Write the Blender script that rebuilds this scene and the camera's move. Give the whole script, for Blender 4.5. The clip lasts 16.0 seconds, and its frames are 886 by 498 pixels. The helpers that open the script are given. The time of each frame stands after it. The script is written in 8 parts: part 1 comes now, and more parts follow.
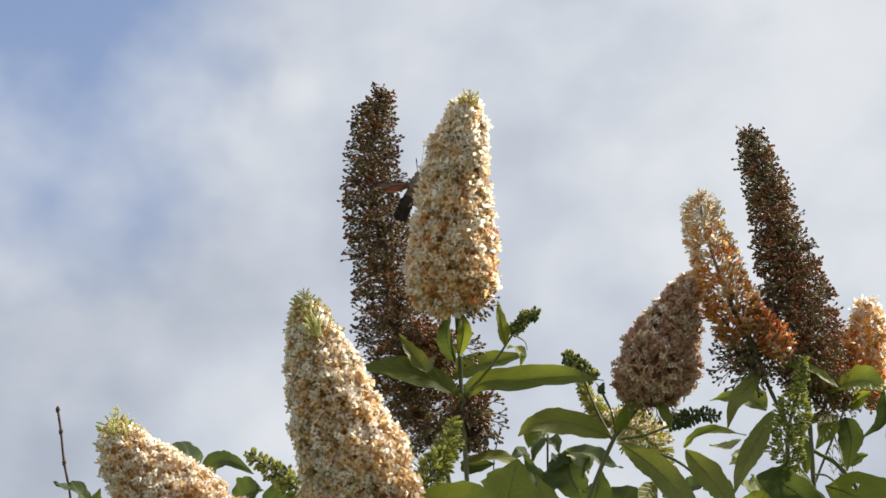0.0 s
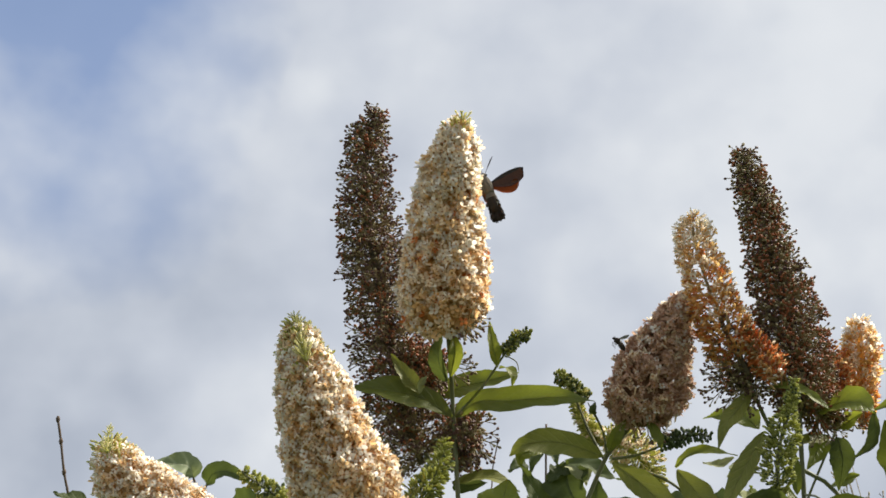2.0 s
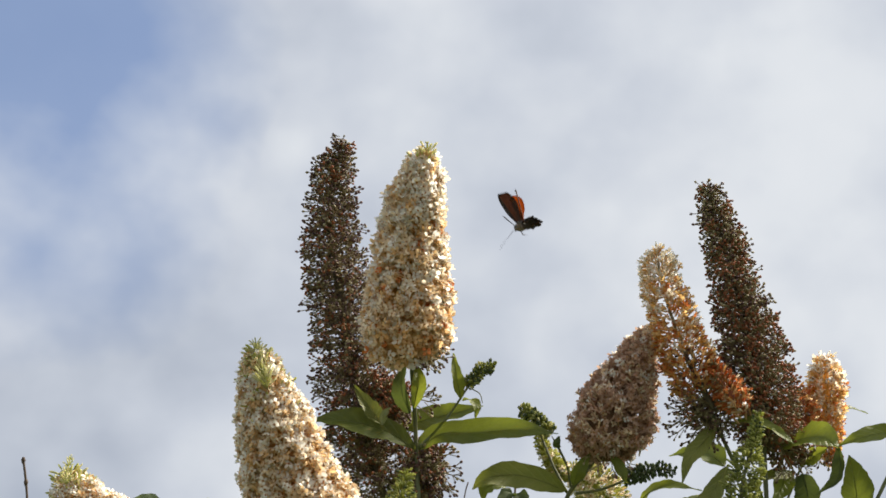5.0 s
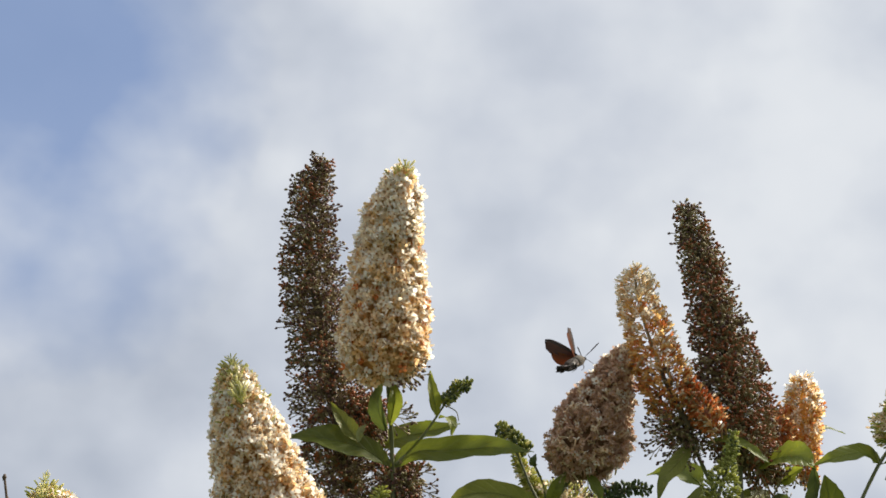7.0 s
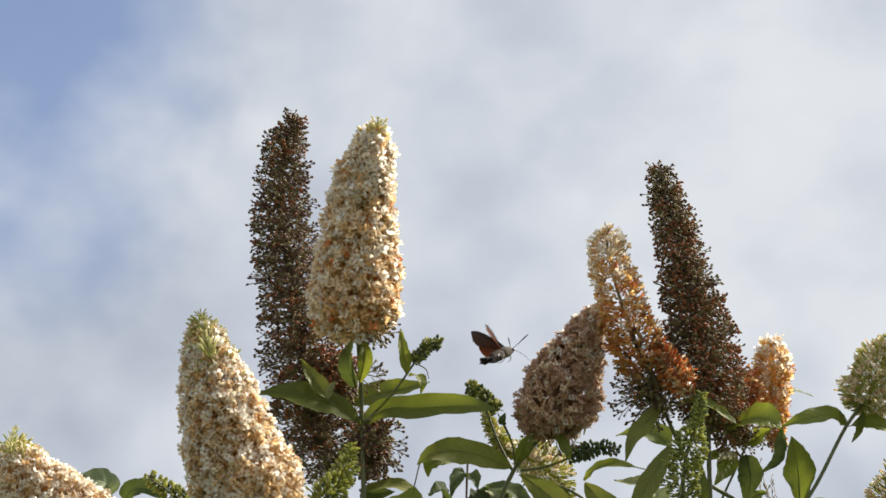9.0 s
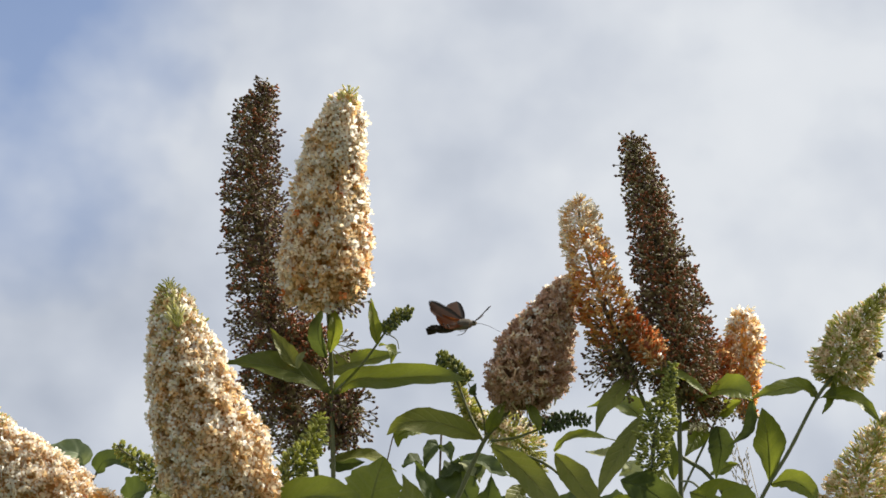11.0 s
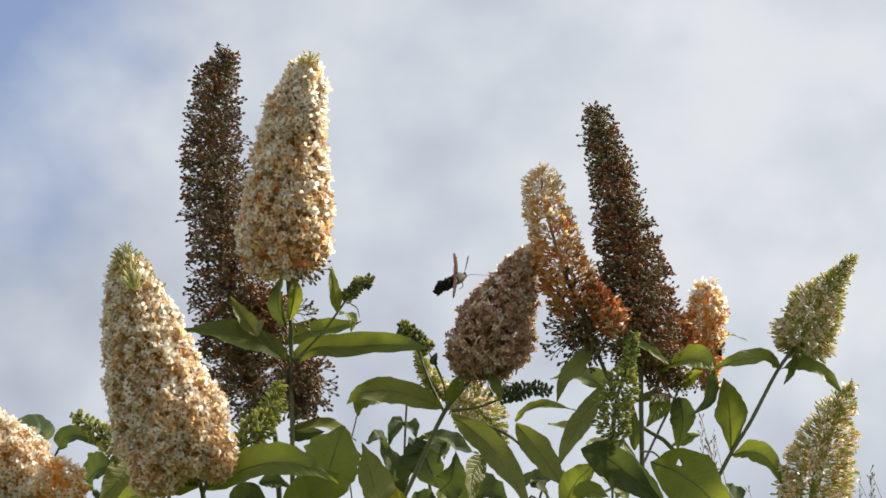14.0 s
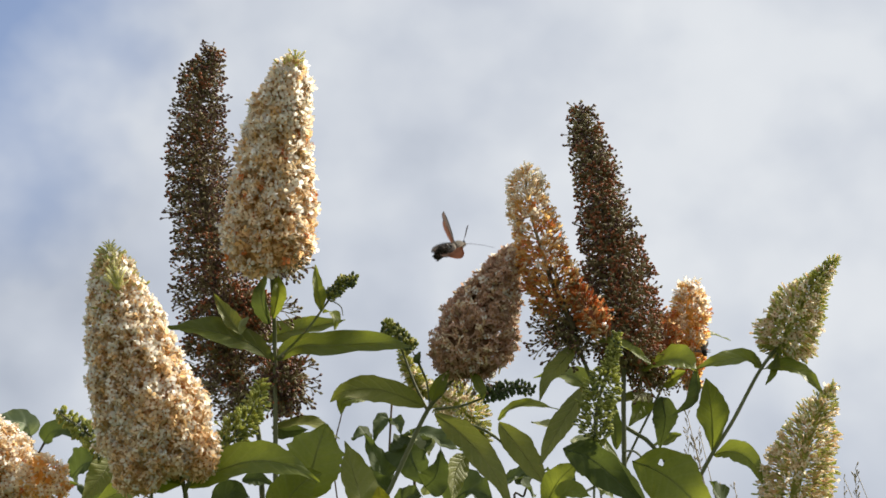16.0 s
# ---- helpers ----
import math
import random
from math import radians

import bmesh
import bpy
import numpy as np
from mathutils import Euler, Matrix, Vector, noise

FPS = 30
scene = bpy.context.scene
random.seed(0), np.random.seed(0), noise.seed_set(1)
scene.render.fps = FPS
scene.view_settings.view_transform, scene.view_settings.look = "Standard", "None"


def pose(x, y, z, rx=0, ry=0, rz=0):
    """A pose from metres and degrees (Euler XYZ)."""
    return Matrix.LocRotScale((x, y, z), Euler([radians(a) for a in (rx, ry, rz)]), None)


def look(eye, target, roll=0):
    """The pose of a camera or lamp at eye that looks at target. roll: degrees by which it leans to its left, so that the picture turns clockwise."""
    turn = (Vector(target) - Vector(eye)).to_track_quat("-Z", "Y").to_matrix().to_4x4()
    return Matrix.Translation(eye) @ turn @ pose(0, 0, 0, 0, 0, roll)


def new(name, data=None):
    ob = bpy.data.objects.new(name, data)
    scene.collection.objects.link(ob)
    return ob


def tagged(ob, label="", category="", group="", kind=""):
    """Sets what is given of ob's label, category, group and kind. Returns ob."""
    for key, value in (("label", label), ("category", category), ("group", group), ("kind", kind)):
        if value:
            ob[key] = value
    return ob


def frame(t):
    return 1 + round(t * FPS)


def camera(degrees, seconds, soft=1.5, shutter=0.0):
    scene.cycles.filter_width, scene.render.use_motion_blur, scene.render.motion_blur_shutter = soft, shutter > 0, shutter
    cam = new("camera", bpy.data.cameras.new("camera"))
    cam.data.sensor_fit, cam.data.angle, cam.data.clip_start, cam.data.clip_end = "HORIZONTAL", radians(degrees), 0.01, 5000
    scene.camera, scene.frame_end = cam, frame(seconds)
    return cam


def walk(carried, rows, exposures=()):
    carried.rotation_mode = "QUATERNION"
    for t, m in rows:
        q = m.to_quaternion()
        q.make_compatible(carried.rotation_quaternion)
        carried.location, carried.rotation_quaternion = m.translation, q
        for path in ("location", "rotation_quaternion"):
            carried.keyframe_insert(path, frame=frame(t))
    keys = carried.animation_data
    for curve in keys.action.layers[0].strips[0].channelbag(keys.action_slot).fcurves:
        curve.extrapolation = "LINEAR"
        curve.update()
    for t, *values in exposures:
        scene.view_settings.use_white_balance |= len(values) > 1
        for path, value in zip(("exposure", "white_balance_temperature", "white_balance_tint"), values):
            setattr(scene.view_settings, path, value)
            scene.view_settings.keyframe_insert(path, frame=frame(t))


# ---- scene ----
PATH = [
    (0, (-0.057, -0.005, 1.535), (-0.167, 1.897, 2.144), 0.2),
    (0.5, (-0.049, -0.008, 1.548), (-0.169, 1.899, 2.14), 0.2),
    (1, (-0.046, -0.006, 1.545), (-0.166, 1.898, 2.146), 0.2),
    (1.5, (-0.052, -0.005, 1.535), (-0.162, 1.891, 2.162), 0.1),
    (2, (-0.043, -0.013, 1.551), (-0.165, 1.889, 2.156), 0.4),
    (2.5, (-0.041, -0.007, 1.547), (-0.158, 1.894, 2.158), 0.5),
    (3, (-0.028, -0.004, 1.547), (-0.15, 1.895, 2.163), 0.4),
    (3.5, (-0.038, 0.0, 1.533), (-0.139, 1.89, 2.178), 0.4),
    (4, (-0.033, 0.001, 1.531), (-0.133, 1.887, 2.187), 0.5),
    (6.3, (-0.031, -0.007, 1.534), (-0.124, 1.867, 2.227), 0.9),
    (6.5, (-0.025, -0.007, 1.536), (-0.121, 1.867, 2.227), 1.0),
    (7, (-0.021, -0.003, 1.528), (-0.108, 1.869, 2.227), 0.9),
    (7.5, (-0.014, 0.0, 1.529), (-0.103, 1.875, 2.219), 1.0),
    (8, (-0.013, 0.002, 1.525), (-0.095, 1.884, 2.199), 1.2),
    (8.5, (-0.016, 0.002, 1.523), (-0.085, 1.887, 2.187), 1.2),
    (9, (-0.017, -0.001, 1.524), (-0.076, 1.887, 2.183), 1.3),
    (9.5, (-0.021, 0.0, 1.522), (-0.065, 1.889, 2.178), 1.2),
    (10, (-0.016, 0.001, 1.523), (-0.058, 1.895, 2.166), 1.3),
    (12.5, (-0.005, 0.015, 1.517), (-0.026, 1.914, 2.144), 1.3),
    (13, (-0.001, 0.017, 1.512), (-0.017, 1.916, 2.141), 1.3),
    (13.5, (-0.003, 0.02, 1.509), (-0.01, 1.919, 2.136), 1.2),
    (14, (-0.001, 0.019, 1.511), (-0.003, 1.921, 2.129), 1.3),
    (14.5, (-0.005, 0.019, 1.509), (0.003, 1.92, 2.13), 1.4),
    (15, (-0.001, 0.017, 1.508), (0.006, 1.919, 2.127), 1.4),
    (15.5, (-0.004, 0.018, 1.506), (0.012, 1.919, 2.128), 1.4),
    (16, (0.003, 0.015, 1.514), (0.014, 1.919, 2.125), 1.5),
]
cam = camera(30, 16.0, soft=1.65, shutter=0.3)
walk(cam, [(t, look(eye, target, roll)) for t, eye, target, roll in PATH])

# ---- sky, sun ----
SUN_TO = Vector((0.62, 0.36, 0.70)).normalized()
world = bpy.data.worlds.new("sky")
scene.world = world
world.use_nodes = True


def build_sky():
    nt = world.node_tree
    nt.nodes.clear()
    N = lambda kind, **kw: node(nt, kind, **kw)
    out = N("ShaderNodeOutputWorld")
    bg = N("ShaderNodeBackground")
    nt.links.new(bg.outputs[0], out.inputs[0])
    sky = N("ShaderNodeTexSky")
    sky.sky_type, sky.sun_disc, sky.dust_density = "NISHITA", False, 1.5
    sky.sun_elevation, sky.sun_rotation = math.asin(SUN_TO.z), math.atan2(SUN_TO.x, SUN_TO.y)
    skyk = N("ShaderNodeVectorMath", operation="SCALE")
    nt.links.new(sky.outputs[0], skyk.inputs[0])
    skyk.inputs[3].default_value = 0.10
    geo = N("ShaderNodeTexCoord")
    way = geo.outputs["Generated"]

    def clouds(scale, detail, rough, seed, stretch=(1, 1, 1.15)):
        mp = N("ShaderNodeMapping")
        mp.inputs["Location"].default_value = (seed, seed * 0.7, seed * 0.3)
        mp.inputs["Scale"].default_value = stretch
        nt.links.new(way, mp.inputs[0])
        tx = N("ShaderNodeTexNoise")
        nt.links.new(mp.outputs[0], tx.inputs["Vector"])
        tx.inputs["Scale"].default_value, tx.inputs["Detail"].default_value, tx.inputs["Roughness"].default_value = scale, detail, rough
        return tx.outputs["Fac"]

    def near(target, lo, hi):
        d = N("ShaderNodeVectorMath", operation="DISTANCE")
        nt.links.new(way, d.inputs[0])
        d.inputs[1].default_value = Vector(target).normalized()
        mr = N("ShaderNodeMapRange")
        mr.interpolation_type = "SMOOTHSTEP"
        nt.links.new(d.outputs["Value"], mr.inputs[0])
        mr.inputs[1].default_value, mr.inputs[2].default_value, mr.inputs[3].default_value, mr.inputs[4].default_value = hi, lo, 0, 1
        return mr.outputs[0]

    def calc(op, a, b, c=0.0):
        m = N("ShaderNodeMath", operation=op)
        for i, v in enumerate((a, b, c)):
            if isinstance(v, (int, float)):
                m.inputs[i].default_value = v
            else:
                nt.links.new(v, m.inputs[i])
        return m.outputs[0]

    def ramp(v, stops):
        r = N("ShaderNodeValToRGB")
        nt.links.new(v, r.inputs[0])
        while len(r.color_ramp.elements) < len(stops):
            r.color_ramp.elements.new(0.5)
        for e, (p, c) in zip(r.color_ramp.elements, stops):
            e.position, e.color = p, (*c, 1)
        return r.outputs[0]

    def mix(f, a, b):
        m = N("ShaderNodeMix", data_type="RGBA")
        for key, v in ((0, f), (6, a), (7, b)):
            if isinstance(v, (int, float, tuple)):
                m.inputs[key].default_value = v
            else:
                nt.links.new(v, m.inputs[key])
        return m.outputs[2]

    big = clouds(6.0, 3.0, 0.45, 3.1)
    small = clouds(19.0, 3.0, 0.45, 9.4)
    tone = calc("ADD", calc("MULTIPLY", big, 0.70), calc("MULTIPLY", small, 0.30))
    for target, lo, hi, gain in (((-0.24, 1, 0.385), 0.01, 0.09, 0.035), ((-0.32, 1, 0.325), 0.01, 0.06, 0.05), ((-0.22, 1, 0.285), 0.02, 0.10, -0.06),
                                 ((-0.16, 1, 0.235), 0.02, 0.12, 0.07), ((-0.03, 1, 0.425), 0.02, 0.12, -0.01), ((0.20, 1, 0.42), 0.03, 0.26, 0.085),
                                 ((-0.156, 1, 0.428), 0.004, 0.022, 0.06), ((-0.03, 1, 0.367), 0.004, 0.03, 0.05), ((-0.02, 1, 0.31), 0.03, 0.16, -0.06), ((0.0, 1, 0.383), 0.01, 0.09, -0.09),
                                 ((-0.006, 1, 0.515), 0.03, 0.20, 0.07), ((-0.117, 1, 0.512), 0.02, 0.12, 0.05), ((-0.263, 1, 0.354), 0.02, 0.09, -0.04), ((-0.171, 1, 0.336), 0.02, 0.10, -0.075), ((-0.062, 1, 0.362), 0.02, 0.09, -0.05), ((-0.12, 1, 0.366), 0.02, 0.08, -0.03)):
        tone = calc("ADD", tone, calc("MULTIPLY", near(target, lo, hi), gain))
    cloud = ramp(tone, [(0.33, (0.42, 0.465, 0.55)), (0.5, (0.57, 0.61, 0.685)), (0.66, (0.72, 0.75, 0.793)), (0.78, (0.765, 0.79, 0.825))])
    hole = near((-0.33, 1, 0.47), 0.02, 0.22)
    thin = calc("MULTIPLY_ADD", near((-0.33, 1, 0.47), 0.05, 0.34), 0.7, 0.3)
    hole = calc("ADD", hole, calc("MULTIPLY", calc("MULTIPLY", calc("SUBTRACT", tone, 0.5), -1.7), thin))
    hole = ramp(hole, [(0.30, (0, 0, 0)), (0.9, (0.85, 0.85, 0.85))])
    blue = mix(0.8, skyk.outputs[0], (0.215, 0.32, 0.57, 1))
    nt.links.new(mix(hole, cloud, blue), bg.inputs[0])
    bg.inputs[1].default_value = 0.515


def node(nt, kind, operation="", data_type="", uv_map=""):
    n = nt.nodes.new(kind)
    if operation:
        n.operation = operation
    if data_type:
        n.data_type = data_type
    if uv_map:
        n.uv_map = uv_map
    return n


build_sky()
sun = new("sun", bpy.data.lights.new("sun", "SUN"))
sun.data.energy, sun.data.angle, sun.data.color = 3.9, radians(6.0), (1.0, 0.93, 0.82)
sun.matrix_world = look(SUN_TO * 50, (0, 0, 0))
scene.view_settings.exposure = 1.0


# ---- materials ----
def surface(name, colour, rough=0.6, through_light=0.0, grain=300.0, bump=0.2, second=None, spec=0.3, tint=None):
    """A natural surface: colour varied per piece and by fine grain; through_light: share that shines through."""
    mat = bpy.data.materials.new(name)
    mat.use_nodes = True
    nt = mat.node_tree
    bsdf = nt.nodes["Principled BSDF"]
    out = nt.nodes["Material Output"]
    geo = node(nt, "ShaderNodeNewGeometry")
    co = node(nt, "ShaderNodeTexCoord")
    tx = node(nt, "ShaderNodeTexNoise")
    nt.links.new(co.outputs["Object"], tx.inputs["Vector"])
    tx.inputs["Scale"].default_value, tx.inputs["Detail"].default_value = grain, 3
    mixn = node(nt, "ShaderNodeMix", data_type="RGBA")
    mixn.inputs[6].default_value = (*colour, 1)
    mixn.inputs[7].default_value = (*(second or [c * 0.6 for c in colour]), 1)
    pick = node(nt, "ShaderNodeMath", operation="MULTIPLY_ADD")
    info = node(nt, "ShaderNodeObjectInfo")
    both = node(nt, "ShaderNodeMath", operation="ADD")
    nt.links.new(geo.outputs["Random Per Island"], both.inputs[0])
    nt.links.new(info.outputs["Random"], both.inputs[1])
    part_of = node(nt, "ShaderNodeMath", operation="FRACT")
    nt.links.new(both.outputs[0], part_of.inputs[0])
    nt.links.new(part_of.outputs[0], pick.inputs[0])
    pick.inputs[1].default_value = 0.7
    gr = node(nt, "ShaderNodeMath", operation="MULTIPLY_ADD")
    nt.links.new(tx.outputs["Fac"], gr.inputs[0])
    gr.inputs[1].default_value, gr.inputs[2].default_value = 0.9, -0.3
    nt.links.new(gr.outputs[0], pick.inputs[2])
    pick.use_clamp = True
    nt.links.new(pick.outputs[0], mixn.inputs[0])
    nt.links.new(mixn.outputs[2], bsdf.inputs["Base Color"])
    bsdf.inputs["Roughness"].default_value = rough
    bsdf.inputs["Specular IOR Level"].default_value = spec
    if bump:
        bp = node(nt, "ShaderNodeBump")
        bp.inputs["Strength"].default_value, bp.inputs["Distance"].default_value = bump, 0.001
        nt.links.new(tx.outputs["Fac"], bp.inputs["Height"])
        nt.links.new(bp.outputs[0], bsdf.inputs["Normal"])
    if through_light:
        tr = node(nt, "ShaderNodeBsdfTranslucent")
        if tint:
            tr.inputs[0].default_value = (*tint, 1)
        else:
            nt.links.new(mixn.outputs[2], tr.inputs[0])
        ms = node(nt, "ShaderNodeMixShader")
        ms.inputs[0].default_value = through_light
        nt.links.new(bsdf.outputs[0], ms.inputs[1])
        nt.links.new(tr.outputs[0], ms.inputs[2])
        nt.links.new(ms.outputs[0], out.inputs[0])
    return mat


def leaf_surface(name, colour, vein, glow, rough=0.45, through_light=0.45, veins=9.0, spec=0.25):
    """A leaf: midrib and side veins along the blade's own coordinates, blotches, light through the blade."""
    mat = bpy.data.materials.new(name)
    mat.use_nodes = True
    nt = mat.node_tree
    bsdf = nt.nodes["Principled BSDF"]
    out = nt.nodes["Material Output"]
    uv = node(nt, "ShaderNodeUVMap", uv_map="UVMap")
    sep = node(nt, "ShaderNodeSeparateXYZ")
    nt.links.new(uv.outputs[0], sep.inputs[0])

    def calc(op, a, b=0.0, c=0.0):
        m = node(nt, "ShaderNodeMath", operation=op)
        for i, v in enumerate((a, b, c)):
            if isinstance(v, (int, float)):
                m.inputs[i].default_value = v
            else:
                nt.links.new(v, m.inputs[i])
        return m.outputs[0]

    off = calc("ABSOLUTE", calc("SUBTRACT", sep.outputs[1], 0.5))
    # side veins sweep forward towards the edge
    wave = calc("SINE", calc("MULTIPLY", calc("SUBTRACT", sep.outputs[0], calc("MULTIPLY", off, 0.35)), veins * 2 * math.pi))
    side = calc("POWER", calc("MULTIPLY_ADD", wave, 0.5, 0.5), 6.0)
    rib = calc("SMOOTH_MAX", calc("SUBTRACT", 1.0, calc("MULTIPLY", off, 26.0)), 0.0, 0.05)
    line = calc("MINIMUM", calc("ADD", calc("MULTIPLY", side, 0.45), rib), 1.0)
    co = node(nt, "ShaderNodeTexCoord")
    info = node(nt, "ShaderNodeObjectInfo")
    tx = node(nt, "ShaderNodeTexNoise")
    nt.links.new(co.outputs["Object"], tx.inputs["Vector"])
    tx.inputs["Scale"].default_value, tx.inputs["Detail"].default_value = 60, 5
    fine = node(nt, "ShaderNodeTexNoise")
    nt.links.new(co.outputs["Object"], fine.inputs["Vector"])
    fine.inputs["Scale"].default_value, fine.inputs["Detail"].default_value = 900, 2
    tone = calc("ADD", calc("MULTIPLY_ADD", tx.outputs["Fac"], 0.9, -0.2), calc("MULTIPLY", info.outputs["Random"], 0.35))
    mottle = node(nt, "ShaderNodeTexNoise")
    nt.links.new(co.outputs["Object"], mottle.inputs["Vector"])
    mottle.inputs["Scale"].default_value, mottle.inputs["Detail"].default_value, mottle.inputs["Roughness"].default_value = 420, 4, 0.7
    tone = calc("ADD", tone, calc("MULTIPLY_ADD", mottle.outputs["Fac"], 0.9, -0.45))

    def mix(f, a, b):
        m = node(nt, "ShaderNodeMix", data_type="RGBA")
        for key, v in ((0, f), (6, a), (7, b)):
            if isinstance(v, (int, float)):
                m.inputs[key].default_value = v
            elif isinstance(v, tuple):
                m.inputs[key].default_value = (*v, 1)
            else:
                nt.links.new(v, m.inputs[key])
        return m.outputs[2]

    body = mix(tone, colour, tuple(c * k for c, k in zip(colour, (0.55, 0.62, 0.6))))
    full = mix(calc("MULTIPLY", line, 0.6), body, vein)
    nt.links.new(full, bsdf.inputs["Base Color"])
    bsdf.inputs["Roughness"].default_value, bsdf.inputs["Specular IOR Level"].default_value = rough, spec
    bp = node(nt, "ShaderNodeBump")
    bp.inputs["Strength"].default_value, bp.inputs["Distance"].default_value = 0.6, 0.0008
    nt.links.new(calc("ADD", calc("MULTIPLY", line, -1.0), calc("MULTIPLY", fine.outputs["Fac"], 0.5)), bp.inputs["Height"])
    nt.links.new(bp.outputs[0], bsdf.inputs["Normal"])
    tr = node(nt, "ShaderNodeBsdfTranslucent")
    nt.links.new(mix(calc("MULTIPLY", line, 0.5), mix(tone, glow, tuple(c * 0.6 for c in glow)), tuple(c * 0.5 for c in glow)), tr.inputs[0])
    ms = node(nt, "ShaderNodeMixShader")
    ms.inputs[0].default_value = through_light
    nt.links.new(bsdf.outputs[0], ms.inputs[1])
    nt.links.new(tr.outputs[0], ms.inputs[2])
    nt.links.new(ms.outputs[0], out.inputs[0])
    return mat


M_WHITE = surface("petal_white", (0.955, 0.94, 0.885), 0.55, 0.68, second=(0.94, 0.905, 0.80))
M_CREAM = surface("petal_cream", (0.94, 0.85, 0.66), 0.6, 0.65, second=(0.92, 0.755, 0.52))
M_PEACH = surface("petal_peach", (0.89, 0.68, 0.40), 0.65, 0.6, second=(0.86, 0.575, 0.26))
M_RUST = surface("petal_rust", (0.72, 0.27, 0.08), 0.75, 0.5, second=(0.56, 0.16, 0.05))
M_PINK = surface("petal_dusky", (0.73, 0.525, 0.39), 0.6, 0.45, second=(0.45, 0.26, 0.165))
M_THROAT = surface("throat_orange", (0.56, 0.31, 0.11), 0.7, 0.35, second=(0.38, 0.19, 0.07))
M_TUBE = surface("floret_tube", (0.84, 0.66, 0.40), 0.7, 0.55, second=(0.72, 0.48, 0.22))
M_GOLD = surface("faded_tube_gold", (0.91, 0.67, 0.30), 0.65, 0.7, second=(0.80, 0.47, 0.14))
# filling of the cones, its warm brown paints the shade in the gaps
M_CORE = surface("cone_inside", (0.66, 0.41, 0.17), 0.8, 0.2, second=(0.48, 0.27, 0.10))
M_BUD = surface("bud_green", (0.44, 0.46, 0.13), 0.6, 0.45, second=(0.30, 0.32, 0.08))
M_BUDPALE = surface("bud_pale", (0.84, 0.80, 0.50), 0.6, 0.55, second=(0.72, 0.68, 0.34))
M_BUDLIME = surface("bud_lime", (0.66, 0.67, 0.25), 0.6, 0.6, second=(0.54, 0.54, 0.17))
M_BUDDARK = surface("bud_dark", (0.12, 0.16, 0.07), 0.7, 0.1, second=(0.07, 0.09, 0.04))
M_POD = surface("seed_pod_brown", (0.165, 0.085, 0.064), 0.5, 0.0, second=(0.085, 0.047, 0.042), bump=0.5)
M_PODRED = surface("seed_pod_red", (0.48, 0.18, 0.08), 0.6, 0.2, second=(0.30, 0.105, 0.05), bump=0.5)
# filling of the dusky cone, dark brown for the shade between its flowers
M_DUSK = surface("dusky_gap_shade", (0.32, 0.19, 0.11), 0.8, 0.2, second=(0.20, 0.11, 0.06))
M_HUSK = surface("seed_husk_tan", (0.47, 0.40, 0.24), 0.6, 0.15, second=(0.30, 0.24, 0.12))
M_STALK = surface("spent_stalk", (0.36, 0.30, 0.15), 0.6, 0.1, second=(0.23, 0.17, 0.085))
M_PITH = surface("flower_axis", (0.13, 0.105, 0.06), 0.8, 0.0, second=(0.08, 0.06, 0.04))
M_STEM = surface("stem_green", (0.15, 0.165, 0.07), 0.6, 0.0, second=(0.10, 0.10, 0.045), grain=120, bump=0.4)
M_BARK = surface("stem_brown", (0.13, 0.085, 0.05), 0.8, 0.0, second=(0.08, 0.055, 0.035), grain=90, bump=0.8)
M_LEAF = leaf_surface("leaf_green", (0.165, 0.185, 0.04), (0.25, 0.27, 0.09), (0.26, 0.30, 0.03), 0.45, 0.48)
# leaf_green again for sunlit leaves: the sun is put into the brighter colours
M_LEAFLIT = leaf_surface("leaf_sunlit", (0.22, 0.24, 0.045), (0.31, 0.34, 0.11), (0.34, 0.38, 0.04), 0.45, through_light=0.5)
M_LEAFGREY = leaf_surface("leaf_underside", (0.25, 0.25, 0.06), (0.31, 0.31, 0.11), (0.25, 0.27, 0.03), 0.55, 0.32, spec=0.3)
M_LEAFPALE = leaf_surface("leaf_pale_back", (0.40, 0.40, 0.20), (0.45, 0.45, 0.28), (0.38, 0.40, 0.12), 0.7, 0.35, spec=0.2)
M_LEAFYELLOW = leaf_surface("leaf_yellowing", (0.36, 0.33, 0.03), (0.42, 0.40, 0.10), (0.48, 0.44, 0.03), 0.5, 0.5)
# the pale stripes are highlights between dark edges, put into the vein colour
M_LEAFSTRIPE = leaf_surface("leaf_ribbed_sheen", (0.25, 0.29, 0.15), (0.70, 0.74, 0.50), (0.30, 0.34, 0.12), 0.7, 0.3, 4.0, spec=0.3)
# dark leaves of the shrubs behind; on the bush, shade put into the colour
M_LEAFDEEP = leaf_surface("leaf_dark_and_shaded", (0.075, 0.095, 0.028), (0.13, 0.16, 0.07), (0.15, 0.19, 0.035), 0.65, 0.3, 6.0, spec=0.2)


